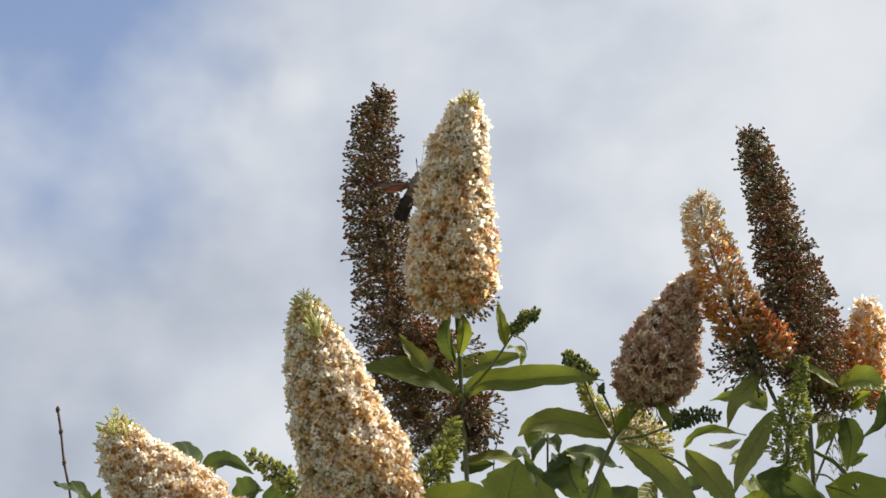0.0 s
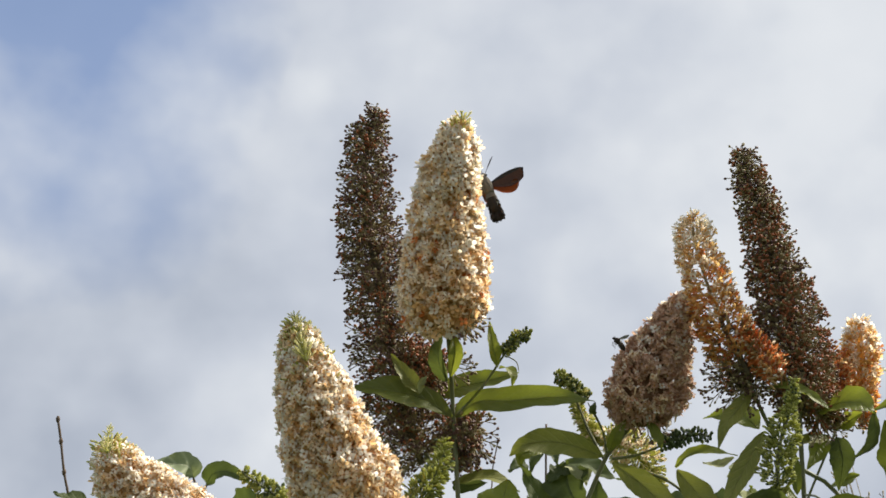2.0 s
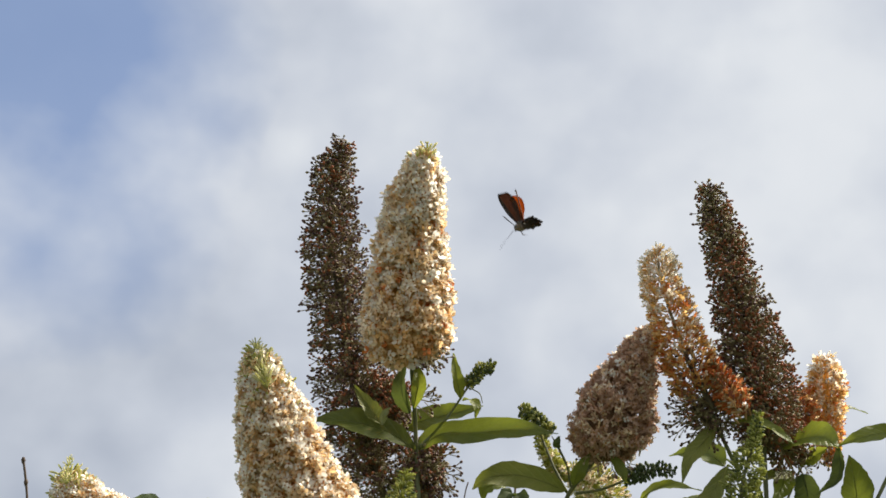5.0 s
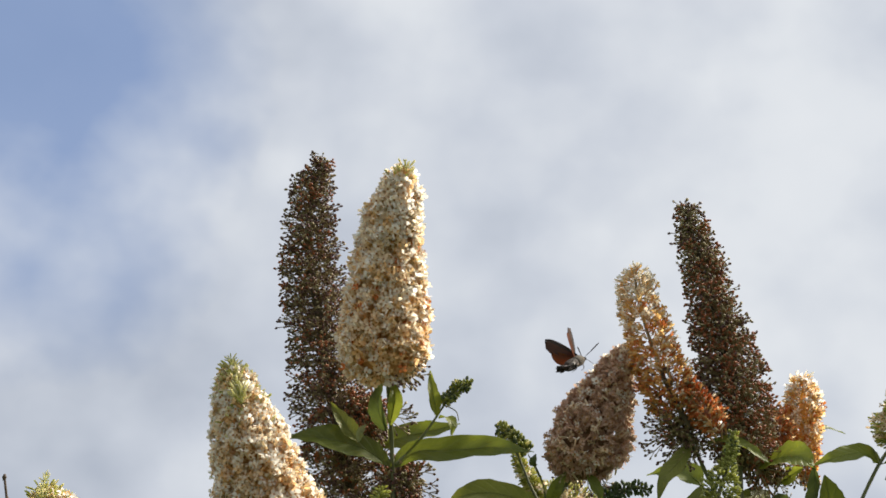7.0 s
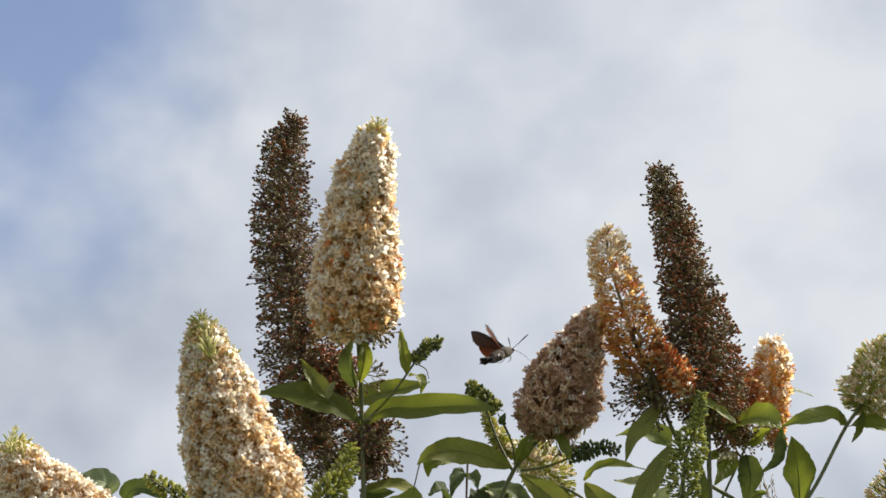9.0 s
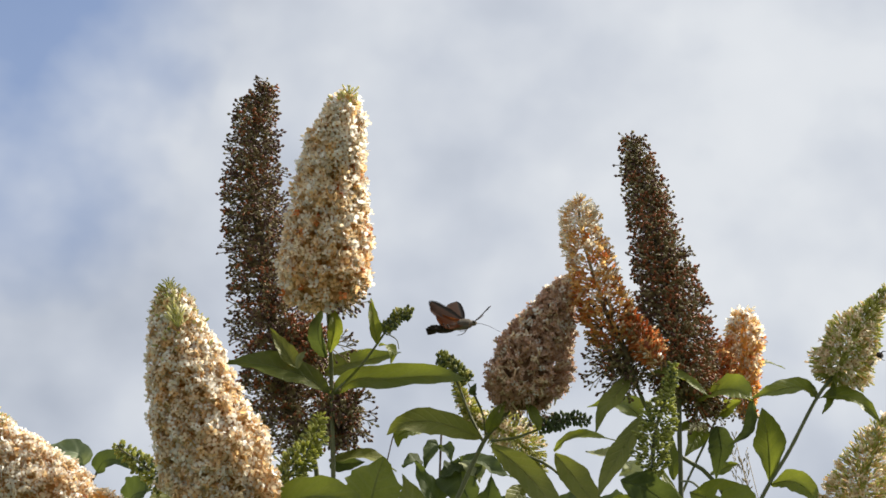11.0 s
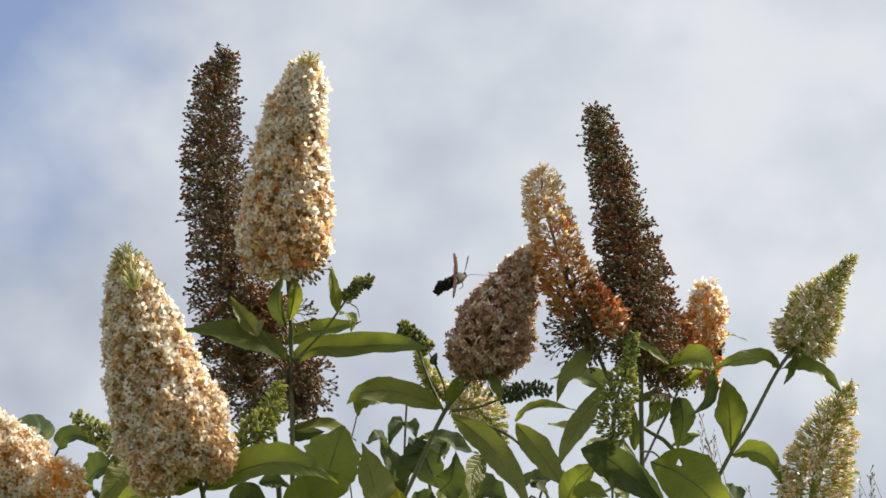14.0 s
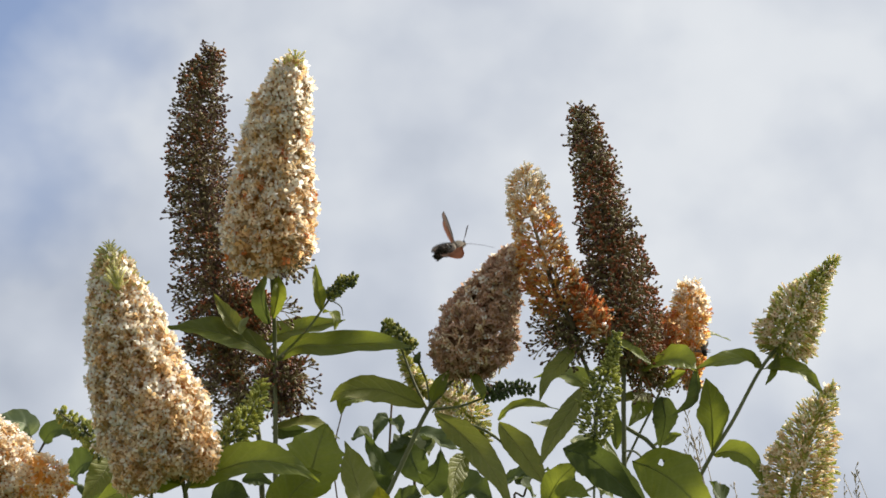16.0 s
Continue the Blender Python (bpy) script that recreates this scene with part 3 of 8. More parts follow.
# ---- ground ----
def ground():
    soup = Soup()
    n = 40
    g = [math.copysign(abs(u) ** 4 * 900, u) for u in np.linspace(-1, 1, n)]
    verts = [(x, y, 0.02 * noise.noise(Vector((x, y, 0)) * 0.8) * min(1, 8 / (1 + abs(x) + abs(y)))) for y in g for x in g]
    faces = [(j * n + i, j * n + i + 1, (j + 1) * n + i + 1, (j + 1) * n + i) for j in range(n - 1) for i in range(n - 1)]
    soup.add(verts, faces, 0)
    mat = surface("grass_ground", (0.06, 0.085, 0.03), 0.9, 0, second=(0.045, 0.05, 0.025), grain=4, bump=0.6)
    ob = new("ground", soup.mesh("ground", [mat]))
    tagged(ob, "short green lawn around the garden shrubs", "ground", kind="structure")


ground()

FOOT = Vector((-0.02, 1.45, 0.0))


def route(spot, *seen):
    """A stem's way from the bush's foot, running on along its upper part."""
    a, b = Vector(seen[0]), Vector(seen[1])
    f = FOOT + Vector((spot[0], spot[1], -0.02))
    d = (a - b).normalized()
    low = a + d * 0.18
    return [tuple(f), tuple(f.lerp(low, 0.55) + d * 0.1), tuple(low), *seen]


# ---- the butterfly bush, branch by branch ----
CAM = (0, -1, -0.15)


def main_branch():
    b = branch("flowering_branch", "tall branch with a cream-white flower cone and lance leaves")
    stem(b, route((0.02, -0.03), (-0.1070, 1.2150, 1.7060), (-0.1090, 1.2150, 1.7430), (-0.1130, 1.2150, 1.8070), (-0.1140, 1.2000, 1.8370), (-0.1150, 1.1700, 1.8650)), 0.008, 0.0016)
    flower_spike(b, "cream-white cone of small flowers with peach fading ones", [(-0.1150, 1.1650, 1.8610), (-0.1160, 1.1620, 1.8680), (-0.1170, 1.1620, 1.8800), (-0.1170, 1.1600, 1.8970), (-0.1170, 1.1580, 1.9160), (-0.1160, 1.1550, 1.9370), (-0.1150, 1.1500, 1.9570), (-0.1120, 1.1450, 1.9780), (-0.1080, 1.1400, 1.9960), (-0.1050, 1.1350, 2.0090), (-0.1020, 1.1300, 2.0150)],
                 [0.0151, 0.0249, 0.0302, 0.0310, 0.0291, 0.0264, 0.0238, 0.0212, 0.0172, 0.0120, 0.0052], 3100,
                 [(0, (1.5, 4, 4.5, 0.4, 0)), (0.2, (2.5, 4.5, 3.2, 0.1, 0)), (0.45, (4, 5, 2.2, 0.05, 0)), (0.7, (6.5, 4.5, 0.8, 0, 0)), (1, (10, 2.5, 0.1, 0, 0))], 11, young=0.84, petal=0.0034)
    bud_ladder(b, "pale green tip of unopened buds", [(-0.1040, 1.1340, 2.0100), (-0.1030, 1.1320, 2.0160), (-0.1030, 1.1300, 2.0210)], 3, 0.0040, 51)
    pod_sprays(b, "drooping spent flower stalks below the cone", (-0.1100, 1.1550, 1.8660), [((1.0, -0.3, -0.9), 0.0208), ((0.75, -0.4, -1.0), 0.0200), ((1.2, -0.2, -0.5), 0.0224), ((0.5, -0.6, -0.8), 0.0144), ((-0.9, -0.5, -0.6), 0.0168), ((-0.4, -0.7, -0.7), 0.0136), ((1.4, 0, -0.35), 0.0248), ((0.9, -0.6, -0.3), 0.0240), ((0.2, -0.6, -0.9), 0.0176), ((-1.3, -0.4, -0.3), 0.0224), ((1.3, -0.5, 0.1), 0.0272)], 41, pods=5, husk=0.6)
    leaf(b, [(-0.1140, 1.2120, 1.8070), (-0.1330, 1.2100, 1.8200), (-0.1560, 1.2050, 1.8260), (-0.1770, 1.2050, 1.8290), (-0.1930, 1.2050, 1.8290)], 0.0267, (0.1, -0.85, 0.5), M_LEAF)
    leaf(b, [(-0.1110, 1.2120, 1.8070), (-0.0980, 1.2100, 1.8180), (-0.0720, 1.2000, 1.8170), (-0.0460, 1.1950, 1.8180), (-0.0260, 1.1900, 1.8170), (-0.0070, 1.1900, 1.8140)], 0.0247, (0.0, -0.9, 0.42), M_LEAF)
    leaf(b, [(-0.1280, 1.2500, 1.8310), (-0.1100, 1.2500, 1.8390), (-0.0880, 1.2500, 1.8440), (-0.0640, 1.2500, 1.8510)], 0.0274, (0.1, -0.8, 0.6), M_LEAF)
    # a pair of leaves, one shaded and one sunlit by colour
    leaf(b, [(-0.1170, 1.2000, 1.8320), (-0.1230, 1.1900, 1.8480), (-0.1210, 1.2000, 1.8740)], 0.0160, (-0.6, -0.75, 0), M_LEAFDEEP, fold=0.45)
    leaf(b, [(-0.1140, 1.1900, 1.8340), (-0.1100, 1.1800, 1.8510), (-0.1140, 1.1850, 1.8700)], 0.0110, (0.4, -0.9, 0), M_LEAFLIT, fold=0.35)
    leaf(b, [(-0.1380, 1.2000, 1.8240), (-0.1480, 1.2000, 1.8370), (-0.1600, 1.2000, 1.8540)], 0.0135, (0.3, -0.9, 0.2), M_LEAFGREY, fold=0.3)
    leaf(b, [(-0.1370, 1.1900, 1.8210), (-0.1360, 1.1850, 1.8270), (-0.1310, 1.1850, 1.8330)], 0.0054, (0.5, -0.8, 0.2), M_LEAFPALE, fold=0.6)
    stem(b, [(-0.1110, 1.2120, 1.8090), (-0.0960, 1.2120, 1.8240), (-0.0840, 1.2100, 1.8400), (-0.0740, 1.2050, 1.8540), (-0.0670, 1.2000, 1.8610)], 0.0013, 0.0008)
    bud_spike(b, "small green bud spike with a nodding tip", [(-0.0750, 1.2000, 1.8520), (-0.0680, 1.2000, 1.8610), (-0.0610, 1.2000, 1.8680), (-0.0540, 1.2000, 1.8670)], [0.0036, 0.0044, 0.0036, 0.0016], 120, 5, pale=0.08, dark=0.4, size=0.85)
    leaf(b, [(-0.0790, 1.2000, 1.8430), (-0.0820, 1.1900, 1.8570), (-0.0850, 1.1900, 1.8760)], 0.0100, (0.5, -0.9, 0), M_LEAFLIT, fold=0.3)
    leaf(b, [(-0.0780, 1.2000, 1.8420), (-0.0710, 1.1900, 1.8400), (-0.0670, 1.1850, 1.8330), (-0.0680, 1.1850, 1.8250)], 0.0090, (0.3, -0.6, 0.7), M_LEAFLIT)
    stem(b, [(-0.0710, 1.2000, 1.8510), (-0.0650, 1.2000, 1.8470), (-0.0630, 1.2000, 1.8400)], 0.0005, 0.0003)


def front_branch():
    b = branch("flowering_branch", "near branch with a broad cream-white flower cone")
    stem(b, route((-0.06, -0.05), (-0.1530, 1.1100, 1.6680), (-0.1560, 1.1000, 1.6900), (-0.1610, 1.0900, 1.7070)), 0.008, 0.0016)
    stem(b, [(-0.1560, 1.1000, 1.6900), (-0.1490, 1.0850, 1.7010), (-0.1450, 1.0800, 1.7150)], 0.0016, 0.0012)
    stem(b, [(-0.1760, 1.0900, 1.6830), (-0.1760, 1.0850, 1.6930), (-0.1780, 1.0800, 1.7030)], 0.0012, 0.0012)
    flower_spike(b, "broad cream-white cone with green buds at its tip", [(-0.1720, 1.0850, 1.6980), (-0.1720, 1.0850, 1.7070), (-0.1750, 1.0850, 1.7210), (-0.1800, 1.0830, 1.7390), (-0.1880, 1.0800, 1.7590), (-0.1950, 1.0780, 1.7800), (-0.2020, 1.0750, 1.8000), (-0.2060, 1.0720, 1.8170), (-0.2110, 1.0700, 1.8340), (-0.2130, 1.0690, 1.8430)],
                 [0.0195, 0.0278, 0.0337, 0.0344, 0.0304, 0.0268, 0.0224, 0.0180, 0.0128, 0.0056], 3500,
                 [(0, (3, 5, 1.8, 0, 0)), (0.3, (5, 5, 1.4, 0, 0)), (0.6, (6.5, 5, 0.9, 0, 0)), (0.78, (8, 4, 0.4, 0, 0)), (1, (10, 2.5, 0, 0, 0))], 12, young=0.62)
    flower_spike(b, "hanging tuft of fading flowers at the cone's foot", [(-0.1820, 1.0750, 1.6850), (-0.1830, 1.0750, 1.6950), (-0.1830, 1.0780, 1.7100)], [0.0088, 0.0168, 0.0200], 330, [(0, (2, 5, 2.5, 0, 0)), (1, (3, 5, 2, 0, 0))], 42, singles=60)
    flower_spike(b, "hanging tuft of fading flowers at the cone's foot", [(-0.1450, 1.0800, 1.6960), (-0.1450, 1.0800, 1.7070), (-0.1490, 1.0800, 1.7210)], [0.0064, 0.0120, 0.0144], 200, [(0, (2, 5, 2.5, 0, 0)), (1, (3, 5, 2, 0, 0))], 43, singles=40)
    bud_ladder(b, "column of pale green buds at the tip", [(-0.2020, 1.0520, 1.8130), (-0.2060, 1.0560, 1.8250), (-0.2130, 1.0660, 1.8460)], 8, 0.0125, 31, around=6)
    leaf(b, [(-0.1540, 1.1000, 1.6930), (-0.1350, 1.0900, 1.7020), (-0.1090, 1.0800, 1.7080), (-0.0860, 1.0750, 1.7040), (-0.0660, 1.0700, 1.6930)], 0.0288, (0.1, -0.9, 0.45), M_LEAF)
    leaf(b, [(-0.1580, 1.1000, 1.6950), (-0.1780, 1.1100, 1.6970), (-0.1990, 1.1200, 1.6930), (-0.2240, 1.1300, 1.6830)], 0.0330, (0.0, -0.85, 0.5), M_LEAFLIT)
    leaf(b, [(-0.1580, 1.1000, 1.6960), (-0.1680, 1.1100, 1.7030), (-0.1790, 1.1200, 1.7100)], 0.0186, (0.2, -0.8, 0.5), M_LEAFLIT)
    bud_spike(b, "loose spike of pale green buds", [(-0.1400, 1.1300, 1.7210), (-0.1330, 1.1400, 1.7330), (-0.1230, 1.1500, 1.7500), (-0.1180, 1.1600, 1.7670), (-0.1170, 1.1650, 1.7800)], [0.0064, 0.0112, 0.0096, 0.0060, 0.0032], 560, 6, pale=0.6, dark=0.1, slim=True, size=0.78, light=M_BUDLIME)
    stem(b, [(-0.1430, 1.1100, 1.7040), (-0.1400, 1.1300, 1.7210), (-0.1230, 1.1500, 1.7500)], 0.0012, 0.0006)


def low_branch():
    b = branch("flowering_branch", "leaning branch with a cream flower cone")
    stem(b, route((-0.1, 0.0), (-0.2680, 1.2500, 1.6860), (-0.2740, 1.2500, 1.6990)), 0.007, 0.002)
    flower_spike(b, "leaning cream flower cone with orange flowers at its base", [(-0.2880, 1.2500, 1.7050), (-0.3000, 1.2500, 1.7160), (-0.3180, 1.2500, 1.7250), (-0.3370, 1.2500, 1.7360), (-0.3560, 1.2500, 1.7510), (-0.3700, 1.2500, 1.7670), (-0.3800, 1.2500, 1.7820), (-0.3860, 1.2500, 1.7970)],
                 [0.0165, 0.0258, 0.0304, 0.0313, 0.0285, 0.0240, 0.0190, 0.0110], 2300,
                 [(0, (6, 4, 0.8, 0, 0)), (0.2, (7, 4, 0.4, 0, 0)), (1, (10, 3, 0.1, 0, 0))], 13, young=0.72)
    flower_spike(b, "tuft of orange fading flowers", [(-0.2740, 1.2150, 1.7010), (-0.2740, 1.2100, 1.7100), (-0.2760, 1.2050, 1.7190), (-0.2780, 1.2000, 1.7270)], [0.0110, 0.0190, 0.0190, 0.0080], 240, [(0, (1, 4, 3, 0.2, 0)), (1, (4, 5, 2, 0, 0))], 44, singles=60, spent=0.5, core=0.3, core_mat=M_GOLD, bristle=0.25, necks=M_GOLD)
    bud_ladder(b, "pale green buds at the tip", [(-0.3810, 1.2300, 1.7850), (-0.3830, 1.2360, 1.7940), (-0.3850, 1.2480, 1.8070)], 6, 0.0095, 33, around=6)
    leaf(b, [(-0.2790, 1.2500, 1.7130), (-0.2670, 1.2400, 1.7130), (-0.2570, 1.2400, 1.7160)], 0.0194, (0, -0.8, 0.6), M_LEAF)


def left_bud_branch():
    b = branch("bud_branch", "slim branch with a spike of green buds")
    stem(b, route((-0.05, 0.02), (-0.2310, 1.3000, 1.7300), (-0.2420, 1.2900, 1.7480), (-0.2560, 1.2800, 1.7590), (-0.2810, 1.2700, 1.7750)), 0.005, 0.0008)
    bud_spike(b, "knobbly spike of green buds", [(-0.2420, 1.2800, 1.7470), (-0.2560, 1.2800, 1.7590), (-0.2710, 1.2800, 1.7690), (-0.2850, 1.2800, 1.7790)], [0.0100, 0.0110, 0.0080, 0.0035], 190, 8, pale=0.5, dark=0.15, size=1.15, light=M_BUDLIME)
    leaf(b, [(-0.2430, 1.3000, 1.7490), (-0.2490, 1.2900, 1.7310), (-0.2610, 1.2800, 1.7090)], 0.0259, (0.3, -0.9, 0.25), M_LEAFGREY)


def faded_left():
    b = branch("faded_branch", "branch with a tall brown faded flower spike")
    stem(b, route((0.0, 0.03), (-0.1210, 1.2600, 1.7130), (-0.1250, 1.2600, 1.7510), (-0.1290, 1.2550, 1.7700), (-0.1370, 1.2500, 1.7880)), 0.007, 0.0019)
    seed_spike(b, "tall dark brown spike of seed pods", [(-0.1390, 1.2550, 1.7800), (-0.1450, 1.2550, 1.7940), (-0.1520, 1.2520, 1.8190), (-0.1600, 1.2480, 1.8500), (-0.1660, 1.2420, 1.8800), (-0.1710, 1.2360, 1.9120), (-0.1770, 1.2300, 1.9420), (-0.1830, 1.2250, 1.9750), (-0.1850, 1.2200, 2.0050), (-0.1820, 1.2150, 2.0360), (-0.1760, 1.2120, 2.0580)],
               [0.0186, 0.0289, 0.0325, 0.0316, 0.0293, 0.0274, 0.0256, 0.0237, 0.0209, 0.0168, 0.0065], 480, 21, red=0.25, husk=0.36)
    seed_spike(b, "side cluster of brown seed pods", [(-0.1220, 1.2350, 1.7960), (-0.1080, 1.2350, 1.7960), (-0.0950, 1.2350, 1.7960)], [0.0200, 0.0260, 0.0180], 90, 22, red=0.4, core=0.15)
    pod_sprays(b, "open spray of brown seed pods", (-0.1130, 1.2350, 1.7990), [((1, 0, 0.7), 0.0310), ((1, -0.3, 0.35), 0.0330), ((1, 0.2, 0.05), 0.0350), ((1, -0.3, -0.3), 0.0360), ((1, 0, -0.7), 0.0350), ((0.6, -0.4, -1), 0.0330), ((0.2, -0.3, -1), 0.0310), ((0.7, -0.6, 0.9), 0.0290), ((0.8, 0.3, -0.5), 0.0300), ((0.3, 0, 1), 0.0250)], 45, pods=7)
    seed_spike(b, "side cluster of reddish seed pods", [(-0.1510, 1.2350, 1.8530), (-0.1370, 1.2350, 1.8500), (-0.1220, 1.2350, 1.8460)], [0.0170, 0.0200, 0.0150], 60, 23, red=1.0, core=0.3)
    pod_sprays(b, "open spray of brown seed pods", (-0.1210, 1.2200, 1.8450), [((1, 0, 0.35), 0.0240), ((1, -0.3, 0), 0.0250), ((0.8, 0.2, 0.6), 0.0230), ((0.9, 0, -0.4), 0.0200)], 46, pods=6)


def faded_right():
    b = branch("faded_branch", "branch with a slender brown faded flower spike")
    stem(b, route((0.07, 0.02), (0.1510, 1.2500, 1.7180), (0.1510, 1.2500, 1.7560), (0.1510, 1.2500, 1.8000), (0.1520, 1.2500, 1.8270)), 0.007, 0.0018)
    seed_spike(b, "slender dark brown spike of seed pods", [(0.1560, 1.2500, 1.8160), (0.1540, 1.2500, 1.8380), (0.1510, 1.2500, 1.8650), (0.1460, 1.2500, 1.8940), (0.1410, 1.2500, 1.9230), (0.1360, 1.2500, 1.9510), (0.1290, 1.2500, 1.9800), (0.1220, 1.2500, 2.0080), (0.1180, 1.2500, 2.0330)],
               [0.0195, 0.0265, 0.0275, 0.0260, 0.0220, 0.0190, 0.0160, 0.0132, 0.0080], 400, 24, red=0.4, husk=0.55)
    seed_spike(b, "side cluster of dark seed pods", [(0.1180, 1.2400, 1.8260), (0.1070, 1.2350, 1.8350), (0.0960, 1.2300, 1.8450)], [0.0150, 0.0170, 0.0130], 26, 25, red=0.05, core=0.15)
    pod_sprays(b, "open spray of dark seed pods", (0.1110, 1.2350, 1.8420), [((-1, 0, 0.3), 0.0340), ((-1, -0.3, 0), 0.0360), ((-1, 0.2, -0.3), 0.0380), ((-1, -0.2, -0.65), 0.0390), ((-0.7, 0, -0.9), 0.0350), ((-0.35, -0.3, -1), 0.0320), ((-0.9, 0, 0.6), 0.0330), ((-0.1, 0, -1), 0.0300), ((-0.8, 0.3, -0.1), 0.0300)], 47, pods=8)
    seed_spike(b, "side cluster of dark seed pods", [(0.1610, 1.2600, 1.8250), (0.1720, 1.2600, 1.8190), (0.1830, 1.2600, 1.8130)], [0.0150, 0.0170, 0.0090], 36, 26, red=0.6, core=0.2)
    pod_sprays(b, "open spray of dark seed pods", (0.1640, 1.2500, 1.8180), [((1, 0, -0.3), 0.0320), ((1, 0, -0.9), 0.0300), ((0.4, -0.3, -1), 0.0280), ((0, 0, -1), 0.0260)], 48, pods=6)


def peach_branch():
    b = branch("flowering_branch", "branch with a fading golden and rust flower spike")
    stem(b, route((0.05, 0.0), (0.1360, 1.2500, 1.7870), (0.1240, 1.2400, 1.8100), (0.1100, 1.2250, 1.8370)), 0.006, 0.0015)
    flower_spike(b, "fading spike, white above, golden and rust below", [(0.1050, 1.2200, 1.8490), (0.0980, 1.2200, 1.8640), (0.0920, 1.2200, 1.8820), (0.0860, 1.2200, 1.9000), (0.0800, 1.2200, 1.9200), (0.0750, 1.2200, 1.9410), (0.0730, 1.2200, 1.9580), (0.0730, 1.2200, 1.9680)],
                 [0.0149, 0.0203, 0.0211, 0.0203, 0.0181, 0.0167, 0.0141, 0.0070], 1050,
                 [(0, (0.2, 1.0, 4, 5, 0)), (0.3, (0.6, 1.2, 6, 4.0, 0)), (0.5, (1.5, 2.0, 6, 2.2, 0)), (0.66, (4, 5, 3, 0.6, 0)), (0.8, (8, 4, 0.5, 0, 0)), (1, (10, 2, 0, 0, 0))], 14, spent=0.5, core_mat=M_STALK, core=0.07, petal=0.0027, loose=0.5, bristle=0.42, necks=M_GOLD)
    flower_spike(b, "rust-coloured dead flowers at the foot of the spike", [(0.1320, 1.2100, 1.8340), (0.1250, 1.2100, 1.8460), (0.1150, 1.2100, 1.8600), (0.1090, 1.2100, 1.8730)], [0.0088, 0.0136, 0.0120, 0.0064], 340, [(0, (0, 0, 1, 6, 0)), (1, (0, 0.3, 1.6, 4, 0))], 28, spent=0.9, core_mat=M_PODRED, core=0.2, petal=0.0022, singles=60, bristle=0.75)
    seed_spike(b, "brown pods among the fading flowers", [(0.1110, 1.2200, 1.8400), (0.1050, 1.2200, 1.8530), (0.0970, 1.2200, 1.8690), (0.0900, 1.2200, 1.8850)], [0.0220, 0.0240, 0.0200, 0.0110], 24, 27, red=0.6, core=0.1)


def dusky_branch():
    b = branch("flowering_branch", "branch with a dusky pinkish-white flower cone")
    stem(b, route((0.02, 0.0), (-0.0280, 1.2600, 1.7150), (-0.0000, 1.2550, 1.7790), (0.0130, 1.2500, 1.7960), (0.0260, 1.2450, 1.8130)), 0.006, 0.0016)
    flower_spike(b, "leaning dusky pinkish-white flower cone", [(0.0320, 1.2450, 1.8060), (0.0320, 1.2430, 1.8180), (0.0340, 1.2400, 1.8320), (0.0400, 1.2400, 1.8500), (0.0480, 1.2380, 1.8680), (0.0550, 1.2360, 1.8850), (0.0610, 1.2350, 1.8980), (0.0660, 1.2350, 1.9080)],
                 [0.0180, 0.0270, 0.0310, 0.0280, 0.0215, 0.0160, 0.0105, 0.0045], 1700,
                 [(0, (0.3, 1, 1.2, 0.2, 6)), (0.5, (0.8, 1.4, 0.8, 0, 6)), (1, (2.5, 3, 0.8, 0, 3))], 15, core=0.6, core_mat=M_DUSK, petal=0.0030, deep=0.42, necks=M_PINK)
    pod_sprays(b, "dry stalks hanging below the cone", (0.0340, 1.2350, 1.8160), [((-1, -0.3, -0.6), 0.0310), ((-0.6, -0.3, -1), 0.0280), ((0, -0.3, -1), 0.0270), ((0.5, -0.3, -1), 0.0280), ((0.8, 0, -0.9), 0.0260), ((0.25, -0.3, -1), 0.0310)], 49, pods=5, husk=0.7)
    leaf(b, [(0.0000, 1.2500, 1.7840), (-0.0210, 1.2400, 1.7900), (-0.0420, 1.2300, 1.7920), (-0.0610, 1.2200, 1.7870), (-0.0710, 1.2200, 1.7790)], 0.0218, (0.1, -0.97, 0.1), M_LEAFGREY)
    leaf(b, [(-0.0440, 1.2500, 1.7890), (-0.0570, 1.2400, 1.7860), (-0.0630, 1.2350, 1.7810), (-0.0630, 1.2350, 1.7730)], 0.0120, (0.2, -0.8, 0.4), M_LEAFLIT)
    leaf(b, [(0.0070, 1.2500, 1.7790), (0.0260, 1.2400, 1.7630), (0.0430, 1.2200, 1.7410), (0.0550, 1.2100, 1.7210), (0.0650, 1.2000, 1.6960)], 0.0221, (0.2, -0.95, -0.2), M_LEAFGREY)
    leaf(b, [(0.0560, 1.2500, 1.7730), (0.0690, 1.2400, 1.7550), (0.0810, 1.2300, 1.7360), (0.0920, 1.2200, 1.7180)], 0.0215, (0.2, -0.95, -0.2), M_LEAFGREY)
    leaf(b, [(0.0560, 1.2600, 1.7770), (0.0650, 1.2550, 1.7850), (0.0820, 1.2500, 1.7880), (0.1020, 1.2450, 1.7830)], 0.0161, (0, -0.6, 0.8), M_LEAFLIT)
    stem(b, [(0.0080, 1.2550, 1.7790), (0.0350, 1.2550, 1.7720), (0.0520, 1.2500, 1.7630), (0.0660, 1.2500, 1.7510)], 0.0013, 0.0010)
    stem(b, [(0.0070, 1.2500, 1.7820), (0.0260, 1.2500, 1.7850), (0.0440, 1.2450, 1.7910), (0.0560, 1.2400, 1.7950)], 0.0012, 0.0007)
